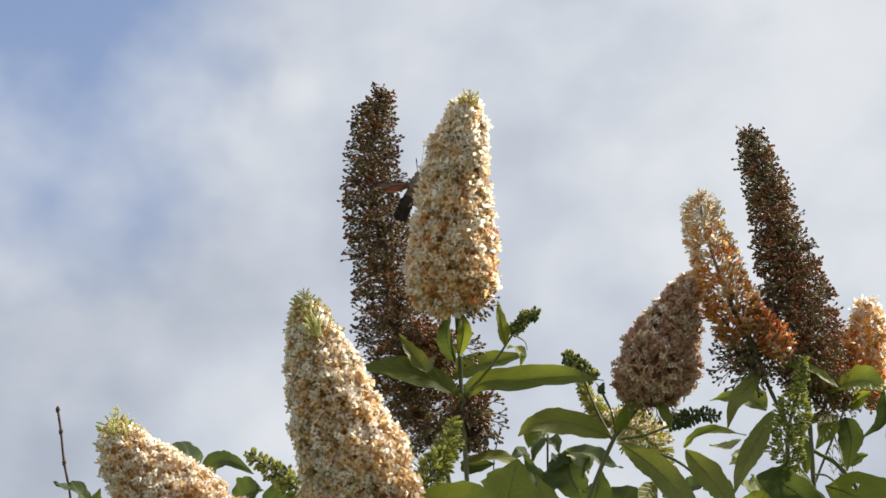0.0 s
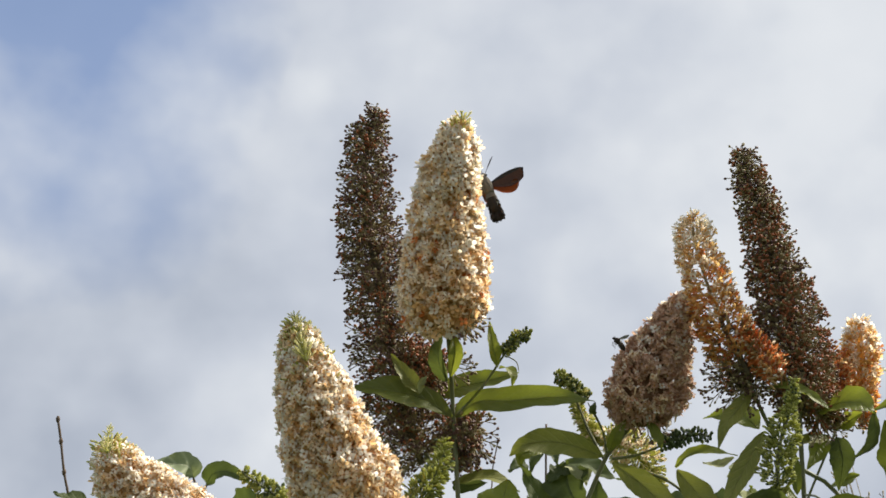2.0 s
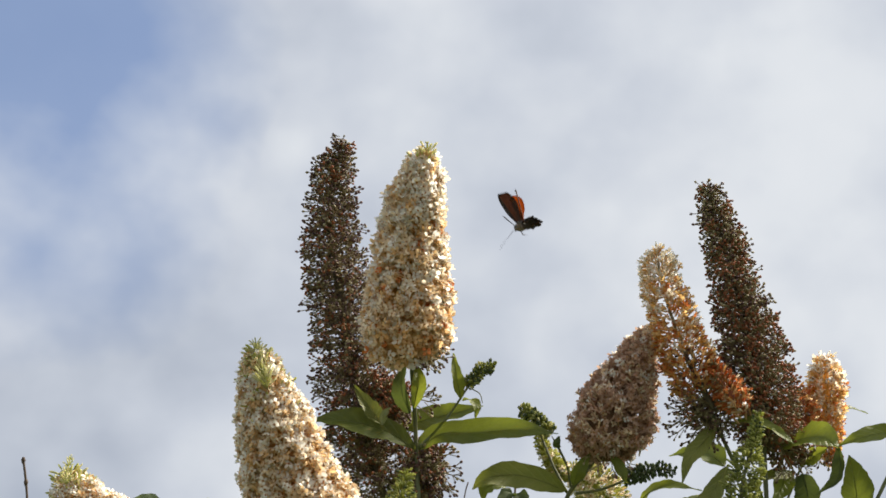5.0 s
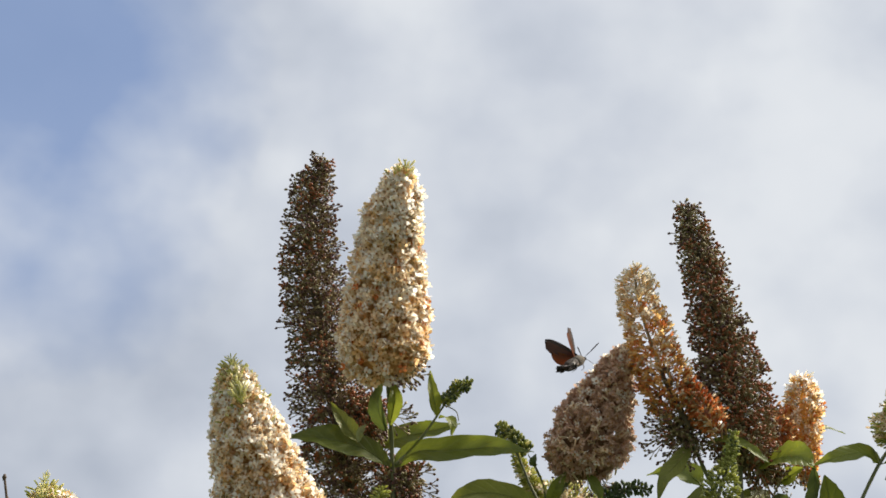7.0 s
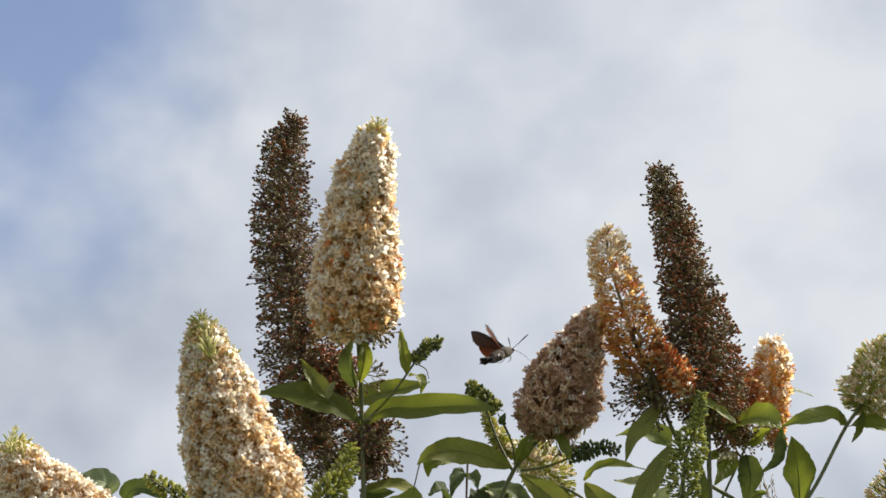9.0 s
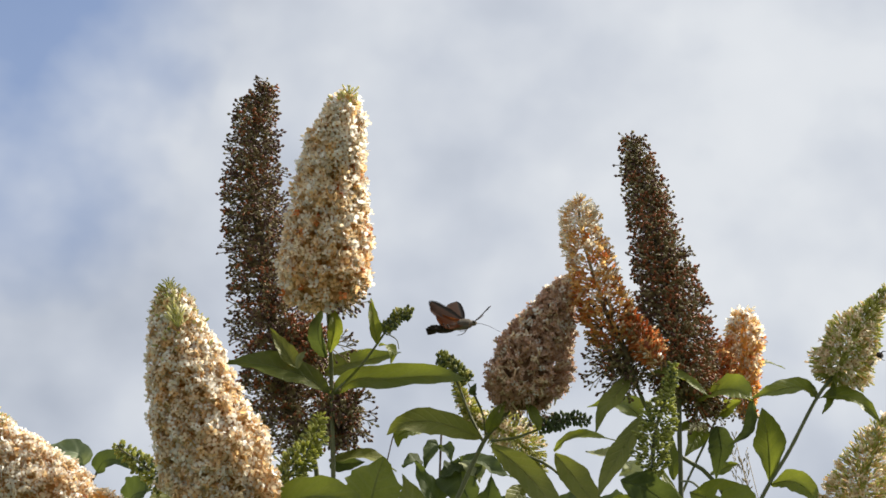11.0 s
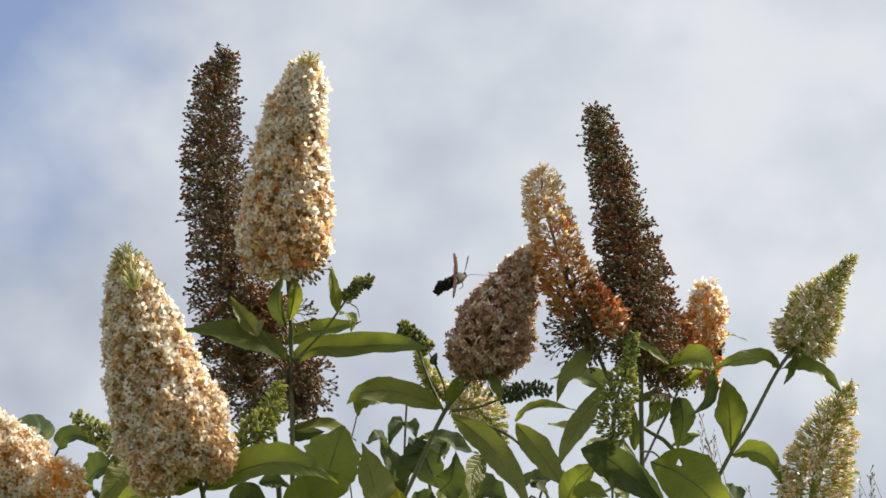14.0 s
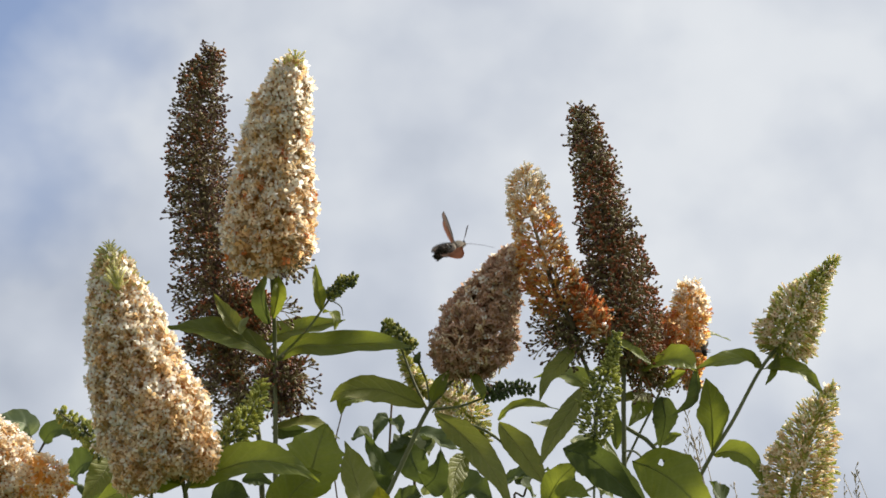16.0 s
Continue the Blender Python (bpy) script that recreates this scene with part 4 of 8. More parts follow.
    bud_spike(b, "small dark bud spike", [(0.0420, 1.2400, 1.7920), (0.0560, 1.2400, 1.7950), (0.0690, 1.2400, 1.7990), (0.0820, 1.2400, 1.7970)], [0.0065, 0.0070, 0.0055, 0.0020], 130, 9, pale=0.0, dark=0.9, size=0.95)
    stem(b, [(0.0010, 1.2600, 1.7840), (-0.0100, 1.2600, 1.8060), (-0.0190, 1.2600, 1.8290), (-0.0260, 1.2600, 1.8430)], 0.0012, 0.0007)
    bud_spike(b, "green bud spike with a nodding tip", [(-0.0100, 1.2600, 1.8310), (-0.0190, 1.2600, 1.8390), (-0.0270, 1.2600, 1.8470), (-0.0350, 1.2600, 1.8490)], [0.0040, 0.0052, 0.0052, 0.0024], 150, 10, pale=0.12, dark=0.4)
    budding_spike(b, "sunlit pale yellow bud spike", [(-0.0010, 1.3200, 1.8080), (-0.0090, 1.3200, 1.8210), (-0.0170, 1.3200, 1.8360), (-0.0210, 1.3200, 1.8460)], [0.0088, 0.0100, 0.0072, 0.0024], 420, 32, opened=0.03, tan=0.2)
    budding_spike(b, "sunlit pale yellow bud spike", [(0.0060, 1.3200, 1.8130), (0.0190, 1.3200, 1.8060), (0.0320, 1.3200, 1.7960), (0.0430, 1.3200, 1.7850), (0.0490, 1.3200, 1.7730)], [0.0120, 0.0192, 0.0184, 0.0120, 0.0040], 800, 16, opened=0.08, tan=0.6)
    leaf(b, [(0.0050, 1.2400, 1.7860), (0.0090, 1.2300, 1.7950), (0.0180, 1.2300, 1.8090)], 0.0112, (0.4, -0.9, 0.2), M_LEAF)
    leaf(b, [(0.0340, 1.2300, 1.8080), (0.0400, 1.2200, 1.7930), (0.0430, 1.2200, 1.7840)], 0.0092, (0.3, -0.9, 0.1), M_LEAF)
    stem(b, [(0.0030, 1.2450, 1.7860), (-0.0000, 1.2400, 1.8020), (-0.0060, 1.2350, 1.8150)], 0.0008, 0.0005)
    stem(b, [(-0.0000, 1.2400, 1.8020), (-0.0110, 1.2350, 1.8230)], 0.0006, 0.0004)
    leaf(b, [(-0.0060, 1.2350, 1.8140), (-0.0070, 1.2320, 1.8170), (-0.0050, 1.2350, 1.8230)], 0.0054, (-0.3, -0.9, 0.2), M_LEAFDEEP, fold=0.6, name="bud")
    leaf(b, [(0.0320, 1.2600, 1.7500), (0.0240, 1.2500, 1.7340), (0.0230, 1.2400, 1.7090)], 0.0184, (0.5, -0.8, 0.2), M_LEAFGREY)


def orange_branch():
    b = branch("flowering_branch", "branch with a small fading orange flower spike")
    stem(b, route((0.09, 0.03), (0.1520, 1.2700, 1.7430), (0.1620, 1.2800, 1.7640), (0.1750, 1.2900, 1.7900), (0.1890, 1.3000, 1.8170), (0.2080, 1.3150, 1.8450)), 0.006, 0.0009)
    flower_spike(b, "short spike faded to orange, cream at the top", [(0.2160, 1.3150, 1.8170), (0.2130, 1.3160, 1.8340), (0.2120, 1.3170, 1.8530), (0.2130, 1.3170, 1.8720), (0.2140, 1.3170, 1.8900), (0.2140, 1.3170, 1.9020), (0.2150, 1.3170, 1.9090)],
                 [0.0042, 0.0094, 0.0136, 0.0153, 0.0140, 0.0107, 0.0051], 700,
                 [(0, (0, 1, 5, 2.4, 0)), (0.5, (0.6, 3, 5, 0.8, 0)), (0.7, (4, 4, 2, 0, 0)), (0.82, (8, 3, 0, 0, 0)), (1, (9, 2, 0, 0, 0))], 17, spent=0.6, core=0.2, core_mat=M_GOLD, petal=0.0027, bristle=0.3, necks=M_GOLD)
    flower_spike(b, "rust-coloured dead flowers beside the spike", [(0.1940, 1.3000, 1.8400), (0.1910, 1.3000, 1.8520), (0.1880, 1.3000, 1.8650), (0.1860, 1.3000, 1.8760)], [0.0088, 0.0144, 0.0136, 0.0064], 330, [(0, (0, 0, 2, 5, 0)), (1, (0, 0.5, 2.5, 4, 0))], 29, spent=0.9, core_mat=M_PODRED, core=0.4, petal=0.0024, singles=60, bristle=0.6)
    pod_sprays(b, "dry stalks below the spike", (0.2120, 1.3100, 1.8340), [((0.4, 0, -1), 0.0200), ((-0.2, -0.2, -1), 0.0192), ((-0.7, 0, -1), 0.0200)], 50, pods=5, husk=0.5)
    leaf(b, [(0.2260, 1.3300, 1.8670), (0.2380, 1.3400, 1.8710), (0.2530, 1.3500, 1.8690)], 0.0103, (0, -0.6, 0.8), M_LEAF)
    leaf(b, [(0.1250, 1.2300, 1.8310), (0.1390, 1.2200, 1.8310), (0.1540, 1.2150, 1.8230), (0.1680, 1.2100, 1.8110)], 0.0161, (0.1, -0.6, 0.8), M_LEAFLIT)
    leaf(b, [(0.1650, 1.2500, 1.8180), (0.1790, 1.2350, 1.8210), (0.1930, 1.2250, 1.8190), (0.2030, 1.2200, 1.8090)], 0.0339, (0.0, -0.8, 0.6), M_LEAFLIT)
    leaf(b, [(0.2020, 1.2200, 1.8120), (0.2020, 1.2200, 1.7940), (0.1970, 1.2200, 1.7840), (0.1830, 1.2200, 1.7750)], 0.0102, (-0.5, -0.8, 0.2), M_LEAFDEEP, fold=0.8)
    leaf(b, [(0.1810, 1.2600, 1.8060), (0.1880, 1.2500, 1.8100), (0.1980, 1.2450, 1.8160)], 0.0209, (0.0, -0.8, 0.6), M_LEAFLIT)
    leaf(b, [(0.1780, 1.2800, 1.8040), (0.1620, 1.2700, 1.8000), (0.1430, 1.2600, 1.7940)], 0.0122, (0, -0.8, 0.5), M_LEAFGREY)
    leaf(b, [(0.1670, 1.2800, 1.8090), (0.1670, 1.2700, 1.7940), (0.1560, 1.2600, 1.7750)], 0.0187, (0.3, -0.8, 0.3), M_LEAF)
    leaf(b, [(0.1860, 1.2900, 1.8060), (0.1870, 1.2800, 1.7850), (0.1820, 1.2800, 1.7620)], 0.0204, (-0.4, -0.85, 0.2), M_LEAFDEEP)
    leaf(b, [(0.1790, 1.3000, 1.7680), (0.1890, 1.2900, 1.7720), (0.2010, 1.2900, 1.7760)], 0.0181, (0, -0.7, 0.6), M_LEAF)


def middle_bud_branch():
    b = branch("bud_branch", "branch with an upright spike of tiny pale green buds")
    stem(b, route((0.05, -0.06), (0.1210, 1.1800, 1.7050), (0.1220, 1.1800, 1.7420), (0.1270, 1.1850, 1.7840), (0.1400, 1.1900, 1.8260)), 0.005, 0.0008)
    bud_spike(b, "upright spike of tiny pale green buds", [(0.1240, 1.1800, 1.7420), (0.1220, 1.1800, 1.7600), (0.1260, 1.1820, 1.7820), (0.1340, 1.1860, 1.8050), (0.1400, 1.1900, 1.8300)], [0.0056, 0.0120, 0.0128, 0.0072, 0.0028], 900, 18, pale=0.5, dark=0.15, size=0.66, light=M_BUDLIME)
    leaf(b, [(0.1180, 1.2100, 1.7940), (0.1040, 1.2000, 1.7700), (0.0910, 1.1900, 1.7470), (0.0830, 1.1800, 1.7290)], 0.0160, (-0.3, -0.93, -0.2), M_LEAFGREY)
    leaf(b, [(0.1130, 1.2300, 1.8300), (0.1010, 1.2200, 1.8140), (0.0900, 1.2100, 1.7990), (0.0840, 1.2100, 1.7820)], 0.0139, (-0.3, -0.93, -0.1), M_LEAFGREY)
    leaf(b, [(0.1340, 1.3600, 1.8270), (0.1230, 1.3700, 1.8390), (0.1100, 1.3800, 1.8430), (0.0910, 1.3900, 1.8420)], 0.0274, (-0.1, -0.7, 0.7), M_LEAF)
    leaf(b, [(0.1170, 1.4000, 1.8100), (0.1030, 1.4000, 1.8040), (0.0900, 1.4000, 1.8060)], 0.0105, (0, -0.7, 0.7), M_LEAFPALE)
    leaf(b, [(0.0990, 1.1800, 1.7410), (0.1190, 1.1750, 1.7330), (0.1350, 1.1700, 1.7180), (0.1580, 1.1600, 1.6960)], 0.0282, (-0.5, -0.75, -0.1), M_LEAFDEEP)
    # sunlit right rim of the dark leaf, made as a narrow brighter blade
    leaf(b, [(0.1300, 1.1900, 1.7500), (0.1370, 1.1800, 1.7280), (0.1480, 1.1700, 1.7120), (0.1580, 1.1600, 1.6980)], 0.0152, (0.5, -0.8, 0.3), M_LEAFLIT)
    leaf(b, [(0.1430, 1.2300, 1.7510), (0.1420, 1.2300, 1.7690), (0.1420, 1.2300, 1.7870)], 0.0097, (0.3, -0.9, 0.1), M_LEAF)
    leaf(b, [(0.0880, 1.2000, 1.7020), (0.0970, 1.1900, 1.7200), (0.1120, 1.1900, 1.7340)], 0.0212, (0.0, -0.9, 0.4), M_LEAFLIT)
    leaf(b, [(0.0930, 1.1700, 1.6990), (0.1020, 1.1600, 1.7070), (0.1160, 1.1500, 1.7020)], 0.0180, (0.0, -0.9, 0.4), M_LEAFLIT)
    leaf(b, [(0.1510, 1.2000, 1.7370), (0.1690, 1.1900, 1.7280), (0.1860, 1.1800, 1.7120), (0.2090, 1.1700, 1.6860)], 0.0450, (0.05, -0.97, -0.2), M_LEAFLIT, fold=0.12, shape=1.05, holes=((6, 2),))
    stem(b, [(0.1510, 1.2500, 1.7540), (0.1550, 1.2200, 1.7480), (0.1590, 1.2000, 1.7390)], 0.0008, 0.0008)


def right_branch():
    b = branch("flowering_branch", "slender branch with a half-open greenish-white spike")
    stem(b, route((0.12, -0.02), (0.1950, 1.2500, 1.7110), (0.2150, 1.2400, 1.7500), (0.2320, 1.2400, 1.7770), (0.2540, 1.2400, 1.8170), (0.2710, 1.2400, 1.8390)), 0.006, 0.0014)
    budding_spike(b, "pale green spike of buds, a few open", [(0.2690, 1.2400, 1.8310), (0.2740, 1.2400, 1.8420), (0.2800, 1.2400, 1.8560), (0.2900, 1.2400, 1.8740), (0.3010, 1.2400, 1.8900), (0.3100, 1.2400, 1.9010), (0.3160, 1.2400, 1.9080)], [0.0164, 0.0238, 0.0229, 0.0181, 0.0106, 0.0070, 0.0025], 1800, 19, opened=0.09, tan=1.5)
    leaf(b, [(0.2160, 1.2400, 1.7520), (0.2160, 1.2350, 1.7670), (0.2140, 1.2300, 1.7860), (0.2090, 1.2200, 1.8050)], 0.0274, (0.15, -0.95, 0.1), M_LEAF, shape=1.55, wave=0.02)
    leaf(b, [(0.2170, 1.2400, 1.7510), (0.2300, 1.2300, 1.7520), (0.2410, 1.2200, 1.7430), (0.2470, 1.2100, 1.7250)], 0.0203, (-0.2, -0.85, 0.5), M_LEAFLIT)
    leaf(b, [(0.2550, 1.2400, 1.8190), (0.2420, 1.2350, 1.8250), (0.2230, 1.2300, 1.8210), (0.2010, 1.2300, 1.8130)], 0.0209, (0, -0.75, 0.65), M_LEAFLIT)
    leaf(b, [(0.2560, 1.2400, 1.8180), (0.2700, 1.2300, 1.8180), (0.2830, 1.2200, 1.8100), (0.2940, 1.2100, 1.7940)], 0.0209, (0.0, -0.7, 0.7), M_LEAF)
    leaf(b, [(0.2680, 1.2400, 1.8310), (0.2630, 1.2300, 1.8140), (0.2540, 1.2200, 1.8010)], 0.0062, (-0.5, -0.8, 0), M_LEAF)
    leaf(b, [(0.2550, 1.2400, 1.8190), (0.2520, 1.2400, 1.8250), (0.2500, 1.2400, 1.8300)], 0.0043, (-0.5, -0.8, 0), M_LEAFGREY)


def right_low_branch():
    b = branch("flowering_branch", "branch with a large budding greenish-cream spike")
    stem(b, route((0.16, -0.05), (0.2620, 1.2200, 1.6670), (0.2660, 1.2200, 1.6830)), 0.006, 0.0015)
    budding_spike(b, "greenish-cream spike with many unopened buds", [(0.2660, 1.2200, 1.6810), (0.2690, 1.2200, 1.6990), (0.2720, 1.2200, 1.7180), (0.2770, 1.2200, 1.7390), (0.2830, 1.2200, 1.7580), (0.2900, 1.2200, 1.7750), (0.2970, 1.2200, 1.7900), (0.3040, 1.2200, 1.8010)], [0.0180, 0.0252, 0.0270, 0.0261, 0.0216, 0.0166, 0.0108, 0.0036], 2500, 20, opened=0.08, tan=6.0)


def low_leaf_branch():
    b = branch("leafy_branch", "leafy shoot with broad yellow-green leaves")
    stem(b, route((0.0, -0.05), (-0.0810, 1.1900, 1.6700), (-0.0830, 1.1850, 1.6910)), 0.005, 0.002)
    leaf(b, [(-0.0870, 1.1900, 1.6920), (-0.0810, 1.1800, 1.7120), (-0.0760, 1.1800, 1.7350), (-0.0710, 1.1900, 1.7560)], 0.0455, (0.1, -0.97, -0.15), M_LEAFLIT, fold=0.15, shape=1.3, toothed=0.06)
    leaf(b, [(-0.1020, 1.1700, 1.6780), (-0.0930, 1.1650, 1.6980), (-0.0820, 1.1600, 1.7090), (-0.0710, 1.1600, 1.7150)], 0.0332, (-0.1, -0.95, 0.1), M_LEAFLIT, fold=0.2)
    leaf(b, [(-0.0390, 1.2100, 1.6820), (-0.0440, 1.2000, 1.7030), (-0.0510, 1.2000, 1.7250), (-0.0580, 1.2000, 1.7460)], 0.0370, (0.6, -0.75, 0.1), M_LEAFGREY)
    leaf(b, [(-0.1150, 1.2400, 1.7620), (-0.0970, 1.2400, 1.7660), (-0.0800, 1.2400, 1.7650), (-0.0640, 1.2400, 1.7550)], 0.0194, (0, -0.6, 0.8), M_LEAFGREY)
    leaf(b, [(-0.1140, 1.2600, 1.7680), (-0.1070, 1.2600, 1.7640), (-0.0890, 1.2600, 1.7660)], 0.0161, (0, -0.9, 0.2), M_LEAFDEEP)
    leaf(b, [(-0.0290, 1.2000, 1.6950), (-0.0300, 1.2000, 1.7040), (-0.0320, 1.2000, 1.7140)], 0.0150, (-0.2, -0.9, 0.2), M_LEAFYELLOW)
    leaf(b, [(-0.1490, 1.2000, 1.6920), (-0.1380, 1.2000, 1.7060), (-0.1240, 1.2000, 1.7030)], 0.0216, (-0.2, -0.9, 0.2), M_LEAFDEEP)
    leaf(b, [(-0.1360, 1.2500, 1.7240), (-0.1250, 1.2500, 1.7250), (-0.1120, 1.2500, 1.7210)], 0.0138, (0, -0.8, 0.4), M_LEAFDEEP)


# ---- shrubs behind ----
def back_shrub(label, foot, shoots, leaves):
    b = tagged(new("background_shrub"), label, "shrub", "shrubs behind the butterfly bush")
    for pts, r in shoots:
        p0 = Vector(pts[0])
        f = Vector(foot)
        stem(b, [(f.x, f.y, -0.02), tuple(f.lerp(p0, 0.5) + Vector((0.02, 0, 0.3 * p0.z))), *pts], r * 2.5, r, M_BARK)
    for pts, w, face, mat in leaves:
        leaf(b, pts, w, face, mat, shape=0.72, fold=0.3, wave=0.08)


def shrubs_behind():
    back_shrub("dark broad-leaved shrub on the lawn", (-0.50, 2.35, 0), [
        ([(-0.4850, 2.0500, 1.8470), (-0.4790, 2.0200, 1.8810), (-0.4800, 2.0000, 1.9000)], 0.0014),
        ([(-0.4750, 2.0500, 1.8470), (-0.4730, 2.0200, 1.8750), (-0.4620, 2.0000, 1.8910)], 0.0014),
        ([(-0.6020, 2.0500, 1.8300), (-0.6040, 2.0200, 1.8470), (-0.6070, 2.0000, 1.8550)], 0.0016)], [
        ([(-0.4800, 2.0000, 1.8990), (-0.4850, 1.9900, 1.9110), (-0.5060, 1.9800, 1.9130), (-0.5250, 1.9700, 1.9150)], 0.0328, (0.0, -0.9, 0.4), M_LEAFSTRIPE),
        ([(-0.4630, 2.0000, 1.8900), (-0.4510, 1.9900, 1.9030), (-0.4280, 1.9800, 1.9010), (-0.4000, 1.9700, 1.8850)], 0.0271, (0.0, -0.97, 0.25), M_LEAFDEEP),
        ([(-0.3860, 2.0000, 1.8440), (-0.3710, 1.9900, 1.8660), (-0.3500, 1.9800, 1.8830)], 0.0294, (0.0, -0.9, 0.3), M_LEAFDEEP),
        ([(-0.6060, 2.0000, 1.8540), (-0.6180, 1.9900, 1.8680), (-0.6320, 1.9800, 1.8710), (-0.6460, 1.9700, 1.8760)], 0.0232, (0.1, -0.7, 0.6), M_LEAFDEEP),
        ([(-0.5950, 2.0000, 1.8400), (-0.5960, 1.9900, 1.8560), (-0.5900, 1.9800, 1.8700)], 0.0193, (0.3, -0.9, 0.2), M_LEAFDEEP),
        ([(-0.4250, 2.0000, 1.8490), (-0.4080, 1.9800, 1.8620), (-0.3870, 1.9700, 1.8640)], 0.0496, (0.2, -0.9, 0.4), M_LEAFDEEP),
        ([(-0.4000, 2.0000, 1.8190), (-0.3910, 1.9800, 1.8340), (-0.3970, 1.9700, 1.8450)], 0.0431, (0.2, -0.9, 0.4), M_LEAFDEEP)])
    back_shrub("dark leafy shrub with curled leaves", (0.0, 2.2, 0), [
        ([(-0.0420, 2.0000, 1.8050), (-0.0440, 2.0000, 1.8590), (-0.0440, 2.0000, 1.9140), (-0.0430, 2.0000, 1.9630)], 0.0014),
        ([(-0.0070, 2.0000, 1.8050), (-0.0100, 2.0000, 1.8390), (-0.0160, 2.0000, 1.8730), (-0.0190, 2.0000, 1.9010)], 0.0018),
        ([(-0.1030, 2.0000, 1.8230), (-0.1100, 2.0000, 1.8920), (-0.1050, 2.0000, 1.9300), (-0.1010, 2.0000, 1.9460)], 0.0008)], [
        ([(-0.0420, 2.0000, 1.8480), (-0.0520, 1.9800, 1.8670), (-0.0750, 1.9600, 1.9040)], 0.0445, (0.4, -0.8, 0.3), M_LEAFDEEP),
        ([(-0.0400, 1.9700, 1.8410), (-0.0560, 1.9500, 1.8460), (-0.0640, 1.9400, 1.8620)], 0.0253, (0.3, -0.9, -0.2), M_LEAFDEEP),
        ([(-0.0670, 2.0000, 1.9000), (-0.0760, 1.9900, 1.9100), (-0.0900, 1.9800, 1.9010)], 0.0258, (0, -0.7, 0.7), M_LEAFDEEP),
        ([(-0.0440, 2.0000, 1.9300), (-0.0520, 1.9900, 1.9300), (-0.0580, 1.9800, 1.9150), (-0.0630, 1.9800, 1.8960)], 0.0194, (0, -0.7, 0.7), M_LEAFDEEP),
        ([(-0.0440, 2.0000, 1.9320), (-0.0360, 1.9900, 1.9250), (-0.0300, 1.9800, 1.9090)], 0.0206, (0, -0.7, 0.7), M_LEAFDEEP),
        ([(-0.0180, 2.0000, 1.9110), (-0.0300, 1.9900, 1.8990), (-0.0430, 1.9800, 1.8880)], 0.0284, (0, -0.7, 0.7), M_LEAFDEEP),
        ([(-0.0200, 2.0000, 1.9150), (-0.0160, 1.9800, 1.8800), (0.0020, 1.9700, 1.8440)], 0.0598, (-0.3, -0.9, 0.2), M_LEAFDEEP),
        ([(-0.0000, 1.9700, 1.8440), (0.0130, 1.9600, 1.8570), (0.0180, 1.9500, 1.8890)], 0.0414, (0.4, -0.8, 0.2), M_LEAFDEEP),
        ([(-0.0170, 1.9600, 1.9070), (0.0050, 1.9500, 1.9040), (0.0220, 1.9400, 1.8910), (0.0440, 1.9300, 1.8810)], 0.0310, (0, -0.6, 0.8), M_LEAFDEEP),
        ([(-0.0130, 1.9900, 1.9130), (-0.0030, 1.9800, 1.9010), (0.0040, 1.9700, 1.8810)], 0.0348, (0.2, -0.8, 0.5), M_LEAFPALE),
        ([(-0.0010, 2.0000, 1.8390), (0.0070, 1.9900, 1.8540), (0.0170, 1.9800, 1.8650)], 0.0208, (0.5, -0.7, 0.2), M_LEAFPALE),
        ([(0.0250, 2.0000, 1.8230), (0.0520, 1.9800, 1.8430), (0.0810, 1.9700, 1.8330)], 0.0685, (0.1, -0.8, 0.5), M_LEAFDEEP),
        ([(-0.0330, 2.0000, 1.8220), (-0.0190, 1.9800, 1.8340), (-0.0030, 1.9700, 1.8340)], 0.0367, (0.1, -0.8, 0.5), M_LEAFDEEP)])
    back_shrub("low dark shrub between the flowering branches", (0.35, 2.3, 0), [
        ([(0.1220, 2.1000, 1.8200), (0.1260, 2.1000, 1.8590), (0.1340, 2.1000, 1.8810)], 0.0014),
        ([(0.2290, 2.1000, 1.8260), (0.2220, 2.1000, 1.8760), (0.2130, 2.1000, 1.8980)], 0.0012),
        ([(0.3750, 2.1000, 1.8300), (0.3720, 2.1000, 1.8510), (0.3660, 2.1000, 1.8730)], 0.0012)], [
        ([(0.1030, 2.1000, 1.8790), (0.1280, 2.0800, 1.8800), (0.1550, 2.0600, 1.8860)], 0.0474, (0, -0.7, 0.7), M_LEAFDEEP),
        ([(0.1390, 2.1000, 1.8600), (0.1240, 2.0800, 1.8690), (0.1080, 2.0600, 1.8720)], 0.0319, (0, -0.8, 0.5), M_LEAFDEEP),
        ([(0.1580, 2.1000, 1.8900), (0.1740, 2.0800, 1.8770), (0.1860, 2.0600, 1.8510)], 0.0362, (0, -0.8, 0.5), M_LEAFDEEP),
        ([(0.2290, 2.1000, 1.8690), (0.2100, 2.0800, 1.8780), (0.1950, 2.0600, 1.8910)], 0.0391, (0.2, -0.8, 0.5), M_LEAFPALE),
        ([(0.2390, 2.1000, 1.8590), (0.2220, 2.0800, 1.8800), (0.2080, 2.0600, 1.8960)], 0.0283, (0.2, -0.8, 0.5), M_LEAF),
        ([(0.1720, 1.9000, 1.8960), (0.1780, 1.9000, 1.8860), (0.1640, 1.9000, 1.8790)], 0.0283, (0.2, -0.8, 0.5), M_LEAFPALE),
        ([(0.3830, 2.1000, 1.8480), (0.3690, 2.0800, 1.8620), (0.3540, 2.0600, 1.8760)], 0.0435, (0.2, -0.8, 0.5), M_LEAFDEEP)])


